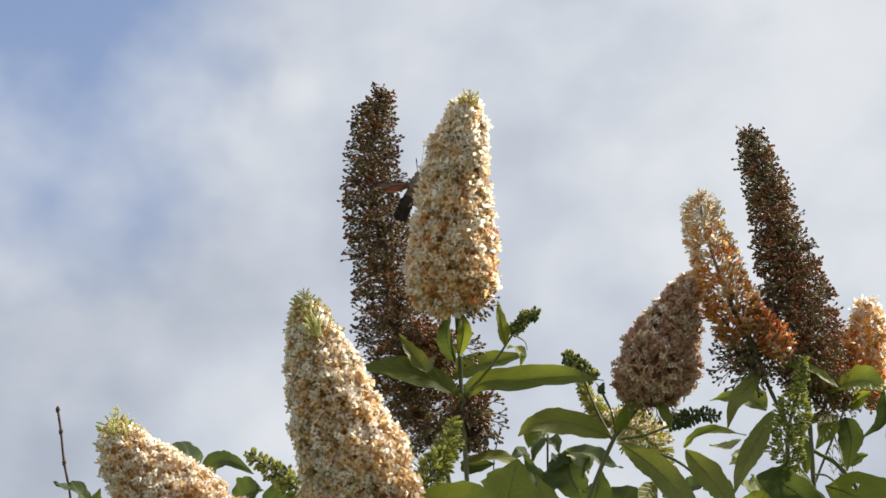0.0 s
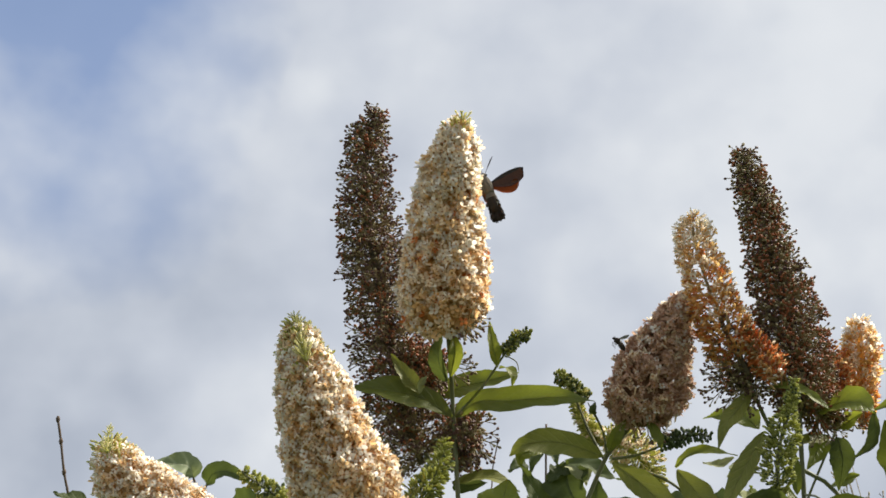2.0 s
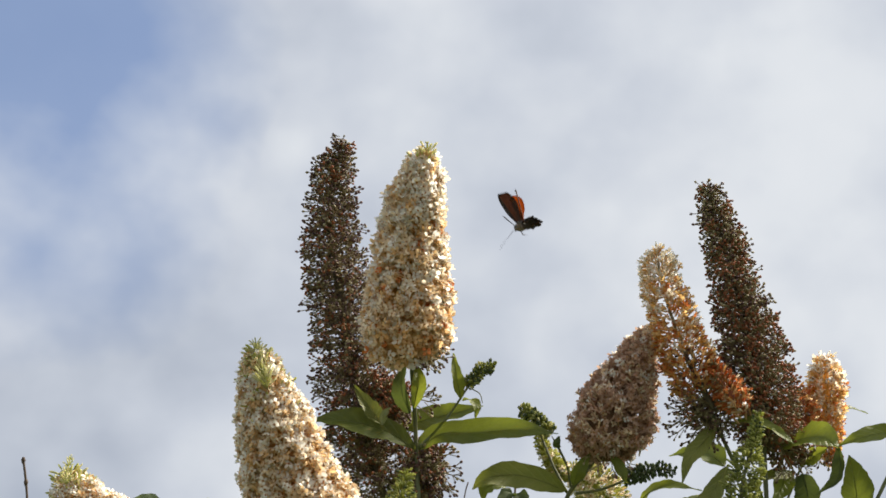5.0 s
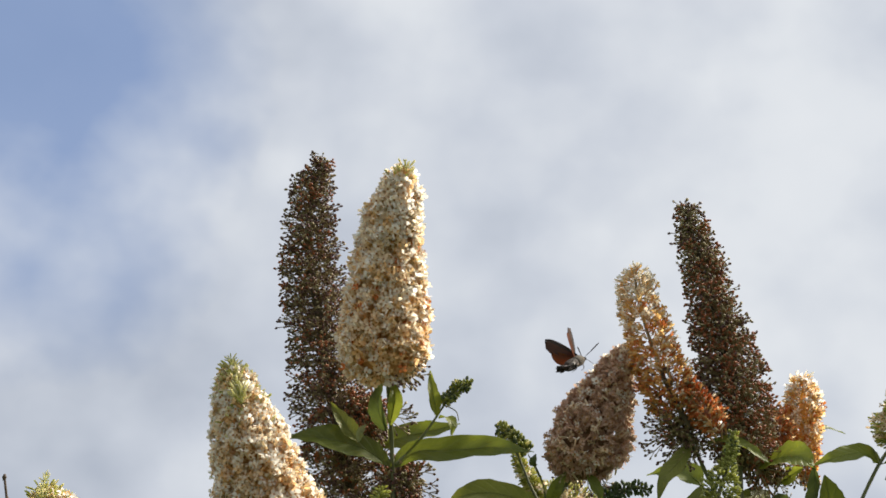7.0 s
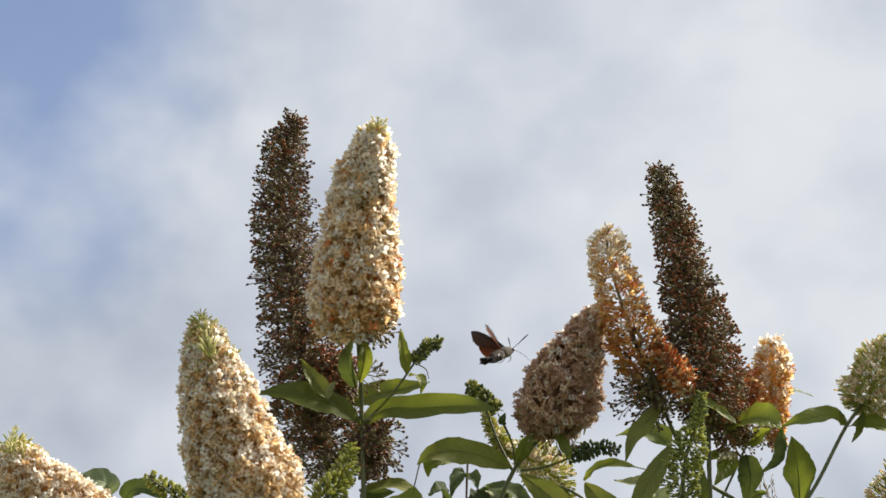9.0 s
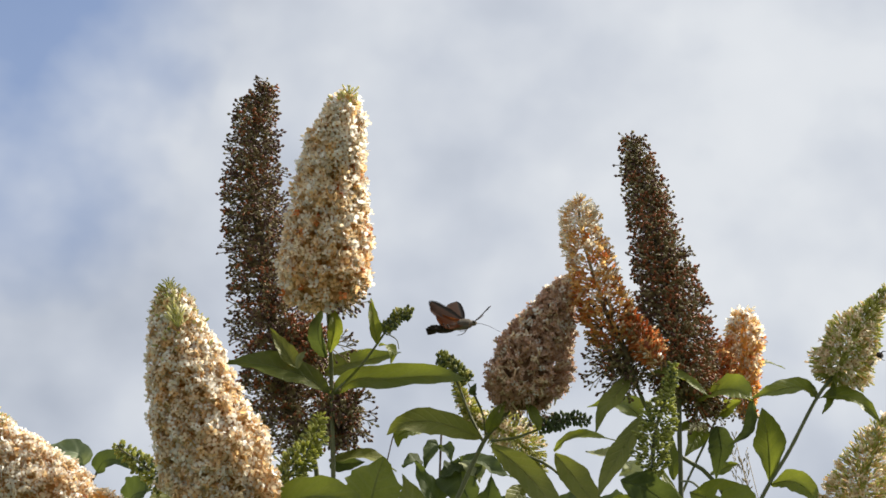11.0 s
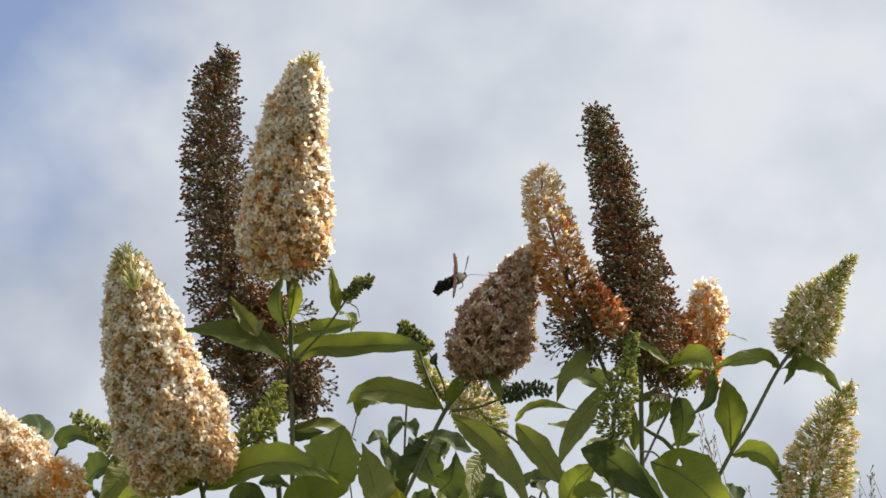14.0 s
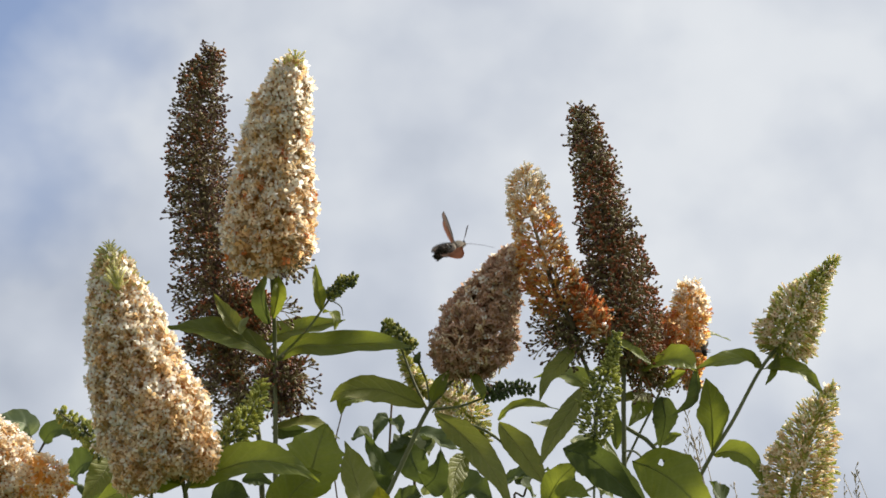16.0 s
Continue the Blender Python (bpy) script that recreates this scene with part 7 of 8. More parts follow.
    walk(wing_left, [
        (0.000, pose(0.0020, 0.0022, 0.0015, -76.7, -83.3, -13.2)),
        (0.100, pose(0.0020, 0.0022, 0.0015, -136.6, -87.9, 46.5)),
        (0.200, pose(0.0020, 0.0022, 0.0015, 6.1, -89.7, -96.1)),
        (0.300, pose(0.0020, 0.0022, 0.0015, 77.0, -84.3, -167.1)),
        (0.400, pose(0.0020, 0.0022, 0.0015, 25.4, -87.9, -115.5)),
        (0.500, pose(0.0020, 0.0022, 0.0015, -45.8, -85.9, -44.1)),
        (0.600, pose(0.0020, 0.0022, 0.0015, 1.8, -87.4, -91.8)),
        (0.700, pose(0.0020, 0.0022, 0.0015, 25.2, -87.6, -115.2)),
        (0.800, pose(0.0020, 0.0022, 0.0015, 2.0, -87.4, -92.0)),
        (0.850, pose(0.0020, 0.0022, 0.0015, 156.1, -64.8, 84.6)),
        (0.900, pose(0.0020, 0.0022, 0.0015, 140.4, -38.9, 67.8)),
        (1.000, pose(0.0020, 0.0022, 0.0015, 117.3, -48.1, 76.5)),
        (1.100, pose(0.0020, 0.0022, 0.0015, 139.6, -23.1, 68.6)),
        (1.200, pose(0.0020, 0.0022, 0.0015, 126.9, -32.4, 102.0)),
        (1.300, pose(0.0020, 0.0022, 0.0015, 131.3, -46.4, 94.4)),
        (1.400, pose(0.0020, 0.0022, 0.0015, 132.9, -38.8, 93.9)),
        (1.500, pose(0.0020, 0.0022, 0.0015, 91.1, -59.6, 150.4)),
        (1.600, pose(0.0020, 0.0022, 0.0015, 168.8, -61.7, 57.2)),
        (1.700, pose(0.0020, 0.0022, 0.0015, 151.9, -50.9, 95.4)),
        (1.800, pose(0.0020, 0.0022, 0.0015, 160.3, -67.5, 88.7)),
        (1.900, pose(0.0020, 0.0022, 0.0015, 157.1, -47.0, 79.5)),
        (2.000, pose(0.0020, 0.0022, 0.0015, 165.9, -38.2, 76.6)),
        (2.100, pose(0.0020, 0.0022, 0.0015, 159.3, -63.4, 59.4)),
        (2.200, pose(0.0020, 0.0022, 0.0015, 142.7, -21.6, 91.3)),
        (2.300, pose(0.0020, 0.0022, 0.0015, 138.3, -48.5, 97.9)),
        (2.400, pose(0.0020, 0.0022, 0.0015, 136.5, -22.1, 99.8)),
        (2.500, pose(0.0020, 0.0022, 0.0015, 109.1, -21.0, 107.4)),
        (2.600, pose(0.0020, 0.0022, 0.0015, 139.0, -33.9, 100.0)),
        (2.700, pose(0.0020, 0.0022, 0.0015, -110.7, -61.2, 44.5)),
        (2.800, pose(0.0020, 0.0022, 0.0015, 137.7, -43.0, 107.9)),
        (2.900, pose(0.0020, 0.0022, 0.0015, 138.3, -23.3, 96.7)),
        (3.000, pose(0.0020, 0.0022, 0.0015, 126.2, -58.9, 72.7)),
        (3.100, pose(0.0020, 0.0022, 0.0015, 139.1, -23.2, 97.2)),
        (3.150, pose(0.0020, 0.0022, 0.0015, 179.7, -48.0, 88.2)),
        (3.200, pose(0.0020, 0.0022, 0.0015, -112.2, -57.0, 47.7)),
        (3.250, pose(0.0020, 0.0022, 0.0015, 177.6, -49.2, 92.8)),
        (3.300, pose(0.0020, 0.0022, 0.0015, 137.4, -23.0, 104.1)),
        (3.400, pose(0.0020, 0.0022, 0.0015, 149.8, -58.2, 69.5)),
        (3.500, pose(0.0020, 0.0022, 0.0015, 127.8, -21.2, 113.2)),
        (3.600, pose(0.0020, 0.0022, 0.0015, 140.7, -24.9, 88.0)),
        (3.700, pose(0.0020, 0.0022, 0.0015, 138.3, -23.6, 100.2)),
        (3.750, pose(0.0020, 0.0022, 0.0015, 175.4, -50.7, 87.1)),
        (3.800, pose(0.0020, 0.0022, 0.0015, -114.4, -58.8, 37.7)),
        (3.850, pose(0.0020, 0.0022, 0.0015, 172.4, -51.4, 93.5)),
        (3.900, pose(0.0020, 0.0022, 0.0015, 136.5, -22.0, 109.1)),
        (4.000, pose(0.0020, 0.0022, 0.0015, 162.2, -24.6, 89.8)),
        (4.100, pose(0.0020, 0.0022, 0.0015, 134.3, -20.3, 112.8)),
        (4.200, pose(0.0020, 0.0022, 0.0015, 141.0, -34.4, 87.1)),
        (4.250, pose(0.0020, 0.0022, 0.0015, -166.4, -53.9, 63.1)),
        (4.300, pose(0.0020, 0.0022, 0.0015, -98.8, -48.2, 22.6)),
        (4.350, pose(0.0020, 0.0022, 0.0015, -17.2, -32.2, -9.1)),
        (4.400, pose(0.0020, 0.0022, 0.0015, 41.3, -4.2, -2.4)),
        (4.450, pose(0.0020, 0.0022, 0.0015, -16.3, -40.2, -29.0)),
        (4.500, pose(0.0020, 0.0022, 0.0015, -138.6, -69.0, 33.6)),
        (4.550, pose(0.0020, 0.0022, 0.0015, 169.6, -33.3, 32.5)),
        (4.600, pose(0.0020, 0.0022, 0.0015, 127.6, -8.9, 4.2)),
        (4.650, pose(0.0020, 0.0022, 0.0015, -156.8, -27.3, 9.7)),
        (4.700, pose(0.0020, 0.0022, 0.0015, -68.8, -35.2, -10.7)),
        (4.800, pose(0.0020, 0.0022, 0.0015, -122.5, -53.7, 47.3)),
        (4.850, pose(0.0020, 0.0022, 0.0015, -13.8, -40.2, -15.3)),
        (4.900, pose(0.0020, 0.0022, 0.0015, 44.3, 2.6, -8.0)),
        (4.950, pose(0.0020, 0.0022, 0.0015, -21.2, -39.8, -5.5)),
        (5.000, pose(0.0020, 0.0022, 0.0015, -124.8, -41.5, 51.4)),
        (5.100, pose(0.0020, 0.0022, 0.0015, -98.8, -48.2, 22.6)),
        (5.150, pose(0.0020, 0.0022, 0.0015, -17.2, -32.2, -9.1)),
        (5.200, pose(0.0020, 0.0022, 0.0015, 41.3, -4.2, -2.4)),
        (5.250, pose(0.0020, 0.0022, 0.0015, -16.3, -40.2, -29.0)),
        (5.300, pose(0.0020, 0.0022, 0.0015, -138.6, -69.0, 33.6)),
        (5.350, pose(0.0020, 0.0022, 0.0015, 169.6, -33.3, 32.5)),
        (5.400, pose(0.0020, 0.0022, 0.0015, 127.6, -8.9, 4.2)),
        (5.450, pose(0.0020, 0.0022, 0.0015, -156.8, -27.3, 9.7)),
        (5.500, pose(0.0020, 0.0022, 0.0015, -68.8, -35.2, -10.7)),
        (5.600, pose(0.0020, 0.0022, 0.0015, -122.5, -53.7, 47.3)),
        (5.650, pose(0.0020, 0.0022, 0.0015, -13.8, -40.2, -15.3)),
        (5.700, pose(0.0020, 0.0022, 0.0015, 44.3, 2.6, -8.0)),
        (5.750, pose(0.0020, 0.0022, 0.0015, -21.2, -39.8, -5.5)),
        (5.800, pose(0.0020, 0.0022, 0.0015, -124.8, -41.5, 51.4)),
        (5.900, pose(0.0020, 0.0022, 0.0015, -98.8, -48.2, 22.6)),
        (5.950, pose(0.0020, 0.0022, 0.0015, -17.2, -32.2, -9.1)),
        (6.000, pose(0.0020, 0.0022, 0.0015, 41.3, -4.2, -2.4)),
        (6.050, pose(0.0020, 0.0022, 0.0015, -16.3, -40.2, -29.0)),
        (6.100, pose(0.0020, 0.0022, 0.0015, -138.6, -69.0, 33.6)),
        (6.150, pose(0.0020, 0.0022, 0.0015, 169.6, -33.3, 32.5)),
        (6.200, pose(0.0020, 0.0022, 0.0015, 127.6, -8.9, 4.2)),
        (6.300, pose(0.0020, 0.0022, 0.0015, 168.3, -23.7, 18.9)),
        (6.350, pose(0.0020, 0.0022, 0.0015, 107.5, 12.0, -12.3)),
        (6.400, pose(0.0020, 0.0022, 0.0015, 39.1, -2.3, -57.3)),
        (6.500, pose(0.0020, 0.0022, 0.0015, 9.5, -25.4, -47.5)),
        (6.600, pose(0.0020, 0.0022, 0.0015, 24.4, -13.8, -14.6)),
        (6.700, pose(0.0020, 0.0022, 0.0015, 39.7, 2.1, -35.3)),
        (6.750, pose(0.0020, 0.0022, 0.0015, -6.6, -43.8, -54.0)),
        (6.800, pose(0.0020, 0.0022, 0.0015, -138.6, -69.0, 33.6)),
        (6.850, pose(0.0020, 0.0022, 0.0015, -11.5, -44.2, -43.8)),
        (6.900, pose(0.0020, 0.0022, 0.0015, 38.3, -2.8, -24.0)),
        (6.950, pose(0.0020, 0.0022, 0.0015, -15.1, -36.9, -21.9)),
        (7.000, pose(0.0020, 0.0022, 0.0015, -98.8, -48.2, 22.6)),
        (7.050, pose(0.0020, 0.0022, 0.0015, -4.8, -43.2, -47.9)),
        (7.100, pose(0.0020, 0.0022, 0.0015, 40.3, 3.1, -61.1)),
        (7.150, pose(0.0020, 0.0022, 0.0015, -0.7, -49.0, -67.3)),
        (7.200, pose(0.0020, 0.0022, 0.0015, -134.0, -61.8, 33.0)),
        (7.250, pose(0.0020, 0.0022, 0.0015, 168.2, -26.9, 31.1)),
        (7.300, pose(0.0020, 0.0022, 0.0015, 118.1, -7.0, 0.9)),
        (7.350, pose(0.0020, 0.0022, 0.0015, 166.4, -23.9, 28.9)),
        (7.400, pose(0.0020, 0.0022, 0.0015, -141.5, -55.4, 34.9)),
        (7.500, pose(0.0020, 0.0022, 0.0015, -68.8, -35.2, -10.7)),
        (7.600, pose(0.0020, 0.0022, 0.0015, -96.1, -57.9, -0.2)),
        (7.700, pose(0.0020, 0.0022, 0.0015, -95.2, -28.0, 13.7)),
        (7.800, pose(0.0020, 0.0022, 0.0015, -76.7, -38.0, -17.7)),
        (7.900, pose(0.0020, 0.0022, 0.0015, -91.0, -61.0, -13.9)),
        (7.950, pose(0.0020, 0.0022, 0.0015, -16.5, -26.7, -29.8)),
        (8.000, pose(0.0020, 0.0022, 0.0015, 39.7, -1.5, -3.2)),
        (8.100, pose(0.0020, 0.0022, 0.0015, 31.5, -10.0, -16.3)),
        (8.150, pose(0.0020, 0.0022, 0.0015, -27.5, -28.7, -10.5)),
        (8.200, pose(0.0020, 0.0022, 0.0015, -96.0, -32.0, 11.9)),
        (8.250, pose(0.0020, 0.0022, 0.0015, -20.3, -20.8, -11.4)),
        (8.300, pose(0.0020, 0.0022, 0.0015, 44.3, 2.6, -8.0)),
        (8.333, pose(0.0020, 0.0022, 0.0015, 3.9, -23.9, -27.1)),
        (8.367, pose(0.0020, 0.0022, 0.0015, -44.3, -56.0, -20.9)),
        (8.400, pose(0.0020, 0.0022, 0.0015, -144.2, -60.9, 42.7)),
        (8.500, pose(0.0020, 0.0022, 0.0015, -122.5, -53.7, 47.3)),
        (8.550, pose(0.0020, 0.0022, 0.0015, -16.4, -44.5, -16.8)),
        (8.600, pose(0.0020, 0.0022, 0.0015, 38.3, -3.1, -15.6)),
        (8.650, pose(0.0020, 0.0022, 0.0015, -19.6, -31.2, -28.7)),
        (8.700, pose(0.0020, 0.0022, 0.0015, -102.2, -53.2, 1.1)),
        (8.800, pose(0.0020, 0.0022, 0.0015, -159.8, -51.4, 47.0)),
        (8.833, pose(0.0020, 0.0022, 0.0015, -66.8, -56.7, -3.5)),
        (8.867, pose(0.0020, 0.0022, 0.0015, -5.1, -29.3, -18.5)),
        (8.900, pose(0.0020, 0.0022, 0.0015, 41.3, -4.2, -2.4)),
        (8.950, pose(0.0020, 0.0022, 0.0015, -25.6, -40.9, 1.7)),
        (9.000, pose(0.0020, 0.0022, 0.0015, -124.8, -41.5, 51.4)),
        (9.100, pose(0.0020, 0.0022, 0.0015, -126.1, -42.4, 25.5)),
        (9.150, pose(0.0020, 0.0022, 0.0015, -42.0, -38.8, -3.9)),
        (9.200, pose(0.0020, 0.0022, 0.0015, 23.9, -16.4, -6.4)),
        (9.250, pose(0.0020, 0.0022, 0.0015, -26.3, -24.1, -1.8)),
        (9.300, pose(0.0020, 0.0022, 0.0015, -79.0, -25.6, 7.8)),
        (9.400, pose(0.0020, 0.0022, 0.0015, -141.8, -57.0, 40.4)),
        (9.500, pose(0.0020, 0.0022, 0.0015, -118.7, -60.2, 45.2)),
        (9.550, pose(0.0020, 0.0022, 0.0015, -178.2, -24.5, 38.2)),
        (9.600, pose(0.0020, 0.0022, 0.0015, 127.6, -8.9, 4.2)),
        (9.650, pose(0.0020, 0.0022, 0.0015, 163.1, -32.3, 44.5)),
        (9.700, pose(0.0020, 0.0022, 0.0015, -178.3, -71.4, 82.5)),
        (9.800, pose(0.0020, 0.0022, 0.0015, -138.5, -43.3, 41.6)),
        (9.900, pose(0.0020, 0.0022, 0.0015, -154.6, -16.2, 5.9)),
        (10.000, pose(0.0020, 0.0022, 0.0015, -163.9, -56.6, 69.1)),
        (10.100, pose(0.0020, 0.0022, 0.0015, 166.9, -27.2, 20.1)),
        (10.200, pose(0.0020, 0.0022, 0.0015, -172.1, -47.2, 68.7)),
        (10.250, pose(0.0020, 0.0022, 0.0015, 161.5, -20.0, 39.7)),
        (10.300, pose(0.0020, 0.0022, 0.0015, 127.6, -8.9, 4.2)),
        (10.350, pose(0.0020, 0.0022, 0.0015, 165.8, -23.8, 41.3)),
        (10.400, pose(0.0020, 0.0022, 0.0015, -163.9, -56.6, 69.1)),
        (10.500, pose(0.0020, 0.0022, 0.0015, -154.6, -16.2, 5.9)),
        (10.600, pose(0.0020, 0.0022, 0.0015, -122.5, -53.7, 47.3)),
        (10.700, pose(0.0020, 0.0022, 0.0015, -102.2, -53.2, 1.1)),
        (10.800, pose(0.0020, 0.0022, 0.0015, -178.3, -71.4, 82.5)),
        (10.850, pose(0.0020, 0.0022, 0.0015, 163.1, -32.3, 44.5)),
        (10.900, pose(0.0020, 0.0022, 0.0015, 127.6, -8.9, 4.2)),
        (10.950, pose(0.0020, 0.0022, 0.0015, 165.8, -23.8, 41.3)),
        (11.000, pose(0.0020, 0.0022, 0.0015, -163.9, -56.6, 69.1)),
        (11.100, pose(0.0020, 0.0022, 0.0015, -154.6, -16.2, 5.9)),
        (11.200, pose(0.0020, 0.0022, 0.0015, -122.5, -53.7, 47.3)),
        (11.300, pose(0.0020, 0.0022, 0.0015, -102.2, -53.2, 1.1)),
        (11.400, pose(0.0020, 0.0022, 0.0015, -178.3, -71.4, 82.5)),
        (11.450, pose(0.0020, 0.0022, 0.0015, 163.1, -32.3, 44.5)),
        (11.500, pose(0.0020, 0.0022, 0.0015, 127.6, -8.9, 4.2)),
        (11.550, pose(0.0020, 0.0022, 0.0015, 165.8, -23.8, 41.3)),
        (11.600, pose(0.0020, 0.0022, 0.0015, -163.9, -56.6, 69.1)),
        (11.700, pose(0.0020, 0.0022, 0.0015, -154.6, -16.2, 5.9)),
        (11.800, pose(0.0020, 0.0022, 0.0015, -122.5, -53.7, 47.3)),
        (11.900, pose(0.0020, 0.0022, 0.0015, -102.2, -53.2, 1.1)),
        (12.000, pose(0.0020, 0.0022, 0.0015, -178.3, -71.4, 82.5)),
        (12.050, pose(0.0020, 0.0022, 0.0015, 163.1, -32.3, 44.5)),
        (12.100, pose(0.0020, 0.0022, 0.0015, 127.6, -8.9, 4.2)),
        (12.150, pose(0.0020, 0.0022, 0.0015, 165.8, -23.8, 41.3)),
        (12.200, pose(0.0020, 0.0022, 0.0015, -163.9, -56.6, 69.1)),
        (12.300, pose(0.0020, 0.0022, 0.0015, -160.4, -16.8, 38.9)),
        (12.400, pose(0.0020, 0.0022, 0.0015, -171.4, -8.5, 44.4)),
        (12.500, pose(0.0020, 0.0022, 0.0015, -173.0, -5.7, 39.2)),
        (12.600, pose(0.0020, 0.0022, 0.0015, -172.9, -5.4, 37.0)),
        (12.700, pose(0.0020, 0.0022, 0.0015, -172.0, -6.9, 40.6)),
        (12.800, pose(0.0020, 0.0022, 0.0015, -171.1, -8.1, 42.0)),
        (12.900, pose(0.0020, 0.0022, 0.0015, -172.0, -7.2, 41.8)),
        (13.000, pose(0.0020, 0.0022, 0.0015, -172.9, -6.3, 41.6)),
        (13.100, pose(0.0020, 0.0022, 0.0015, -158.3, -14.2, 31.6)),
        (13.200, pose(0.0020, 0.0022, 0.0015, -81.1, -73.3, -14.5)),
        (13.300, pose(0.0020, 0.0022, 0.0015, -132.3, -57.7, 30.9)),
        (13.400, pose(0.0020, 0.0022, 0.0015, -42.6, -73.0, -53.2)),
        (13.500, pose(0.0020, 0.0022, 0.0015, -87.0, -72.8, -2.3)),
        (13.600, pose(0.0020, 0.0022, 0.0015, -74.4, -46.2, -2.9)),
        (13.700, pose(0.0020, 0.0022, 0.0015, -38.4, -69.0, -53.5)),
        (13.800, pose(0.0020, 0.0022, 0.0015, -40.0, -25.3, -8.9)),
        (13.900, pose(0.0020, 0.0022, 0.0015, -71.2, -57.1, -13.1)),
        (14.000, pose(0.0020, 0.0022, 0.0015, -21.6, -36.8, -7.4)),
        (14.100, pose(0.0020, 0.0022, 0.0015, -22.8, -60.8, -71.2)),
        (14.200, pose(0.0020, 0.0022, 0.0015, -40.6, -25.7, -8.1)),
        (14.300, pose(0.0020, 0.0022, 0.0015, -9.9, -67.7, -86.3)),
        (14.400, pose(0.0020, 0.0022, 0.0015, -22.4, -50.4, -66.7)),
        (14.500, pose(0.0020, 0.0022, 0.0015, -144.1, -74.0, 45.5)),
        (14.600, pose(0.0020, 0.0022, 0.0015, -76.1, -68.9, -16.2)),
        (14.700, pose(0.0020, 0.0022, 0.0015, -116.3, -72.3, 17.5)),
        (14.800, pose(0.0020, 0.0022, 0.0015, -92.9, -72.8, -0.2)),
        (14.900, pose(0.0020, 0.0022, 0.0015, -63.2, -40.1, -4.7)),
        (15.000, pose(0.0020, 0.0022, 0.0015, -25.9, -33.9, -6.6)),
        (15.100, pose(0.0020, 0.0022, 0.0015, -10.7, -65.2, -83.7)),
        (15.200, pose(0.0020, 0.0022, 0.0015, -30.4, -22.2, -6.6)),
        (15.300, pose(0.0020, 0.0022, 0.0015, -42.0, -30.1, -18.1)),
        (15.400, pose(0.0020, 0.0022, 0.0015, -56.8, -39.0, -8.8)),
        (15.500, pose(0.0020, 0.0022, 0.0015, -75.2, -58.6, -17.4)),
        (15.600, pose(0.0020, 0.0022, 0.0015, -74.3, -52.0, -4.3)),
        (15.700, pose(0.0020, 0.0022, 0.0015, -42.7, -54.8, -43.1)),
        (15.800, pose(0.0020, 0.0022, 0.0015, -75.0, -48.5, -4.6)),
        (15.900, pose(0.0020, 0.0022, 0.0015, -61.1, -50.7, -16.4)),
        (16.000, pose(0.0020, 0.0022, 0.0015, -1.2, -52.4, -61.6)),
    ])
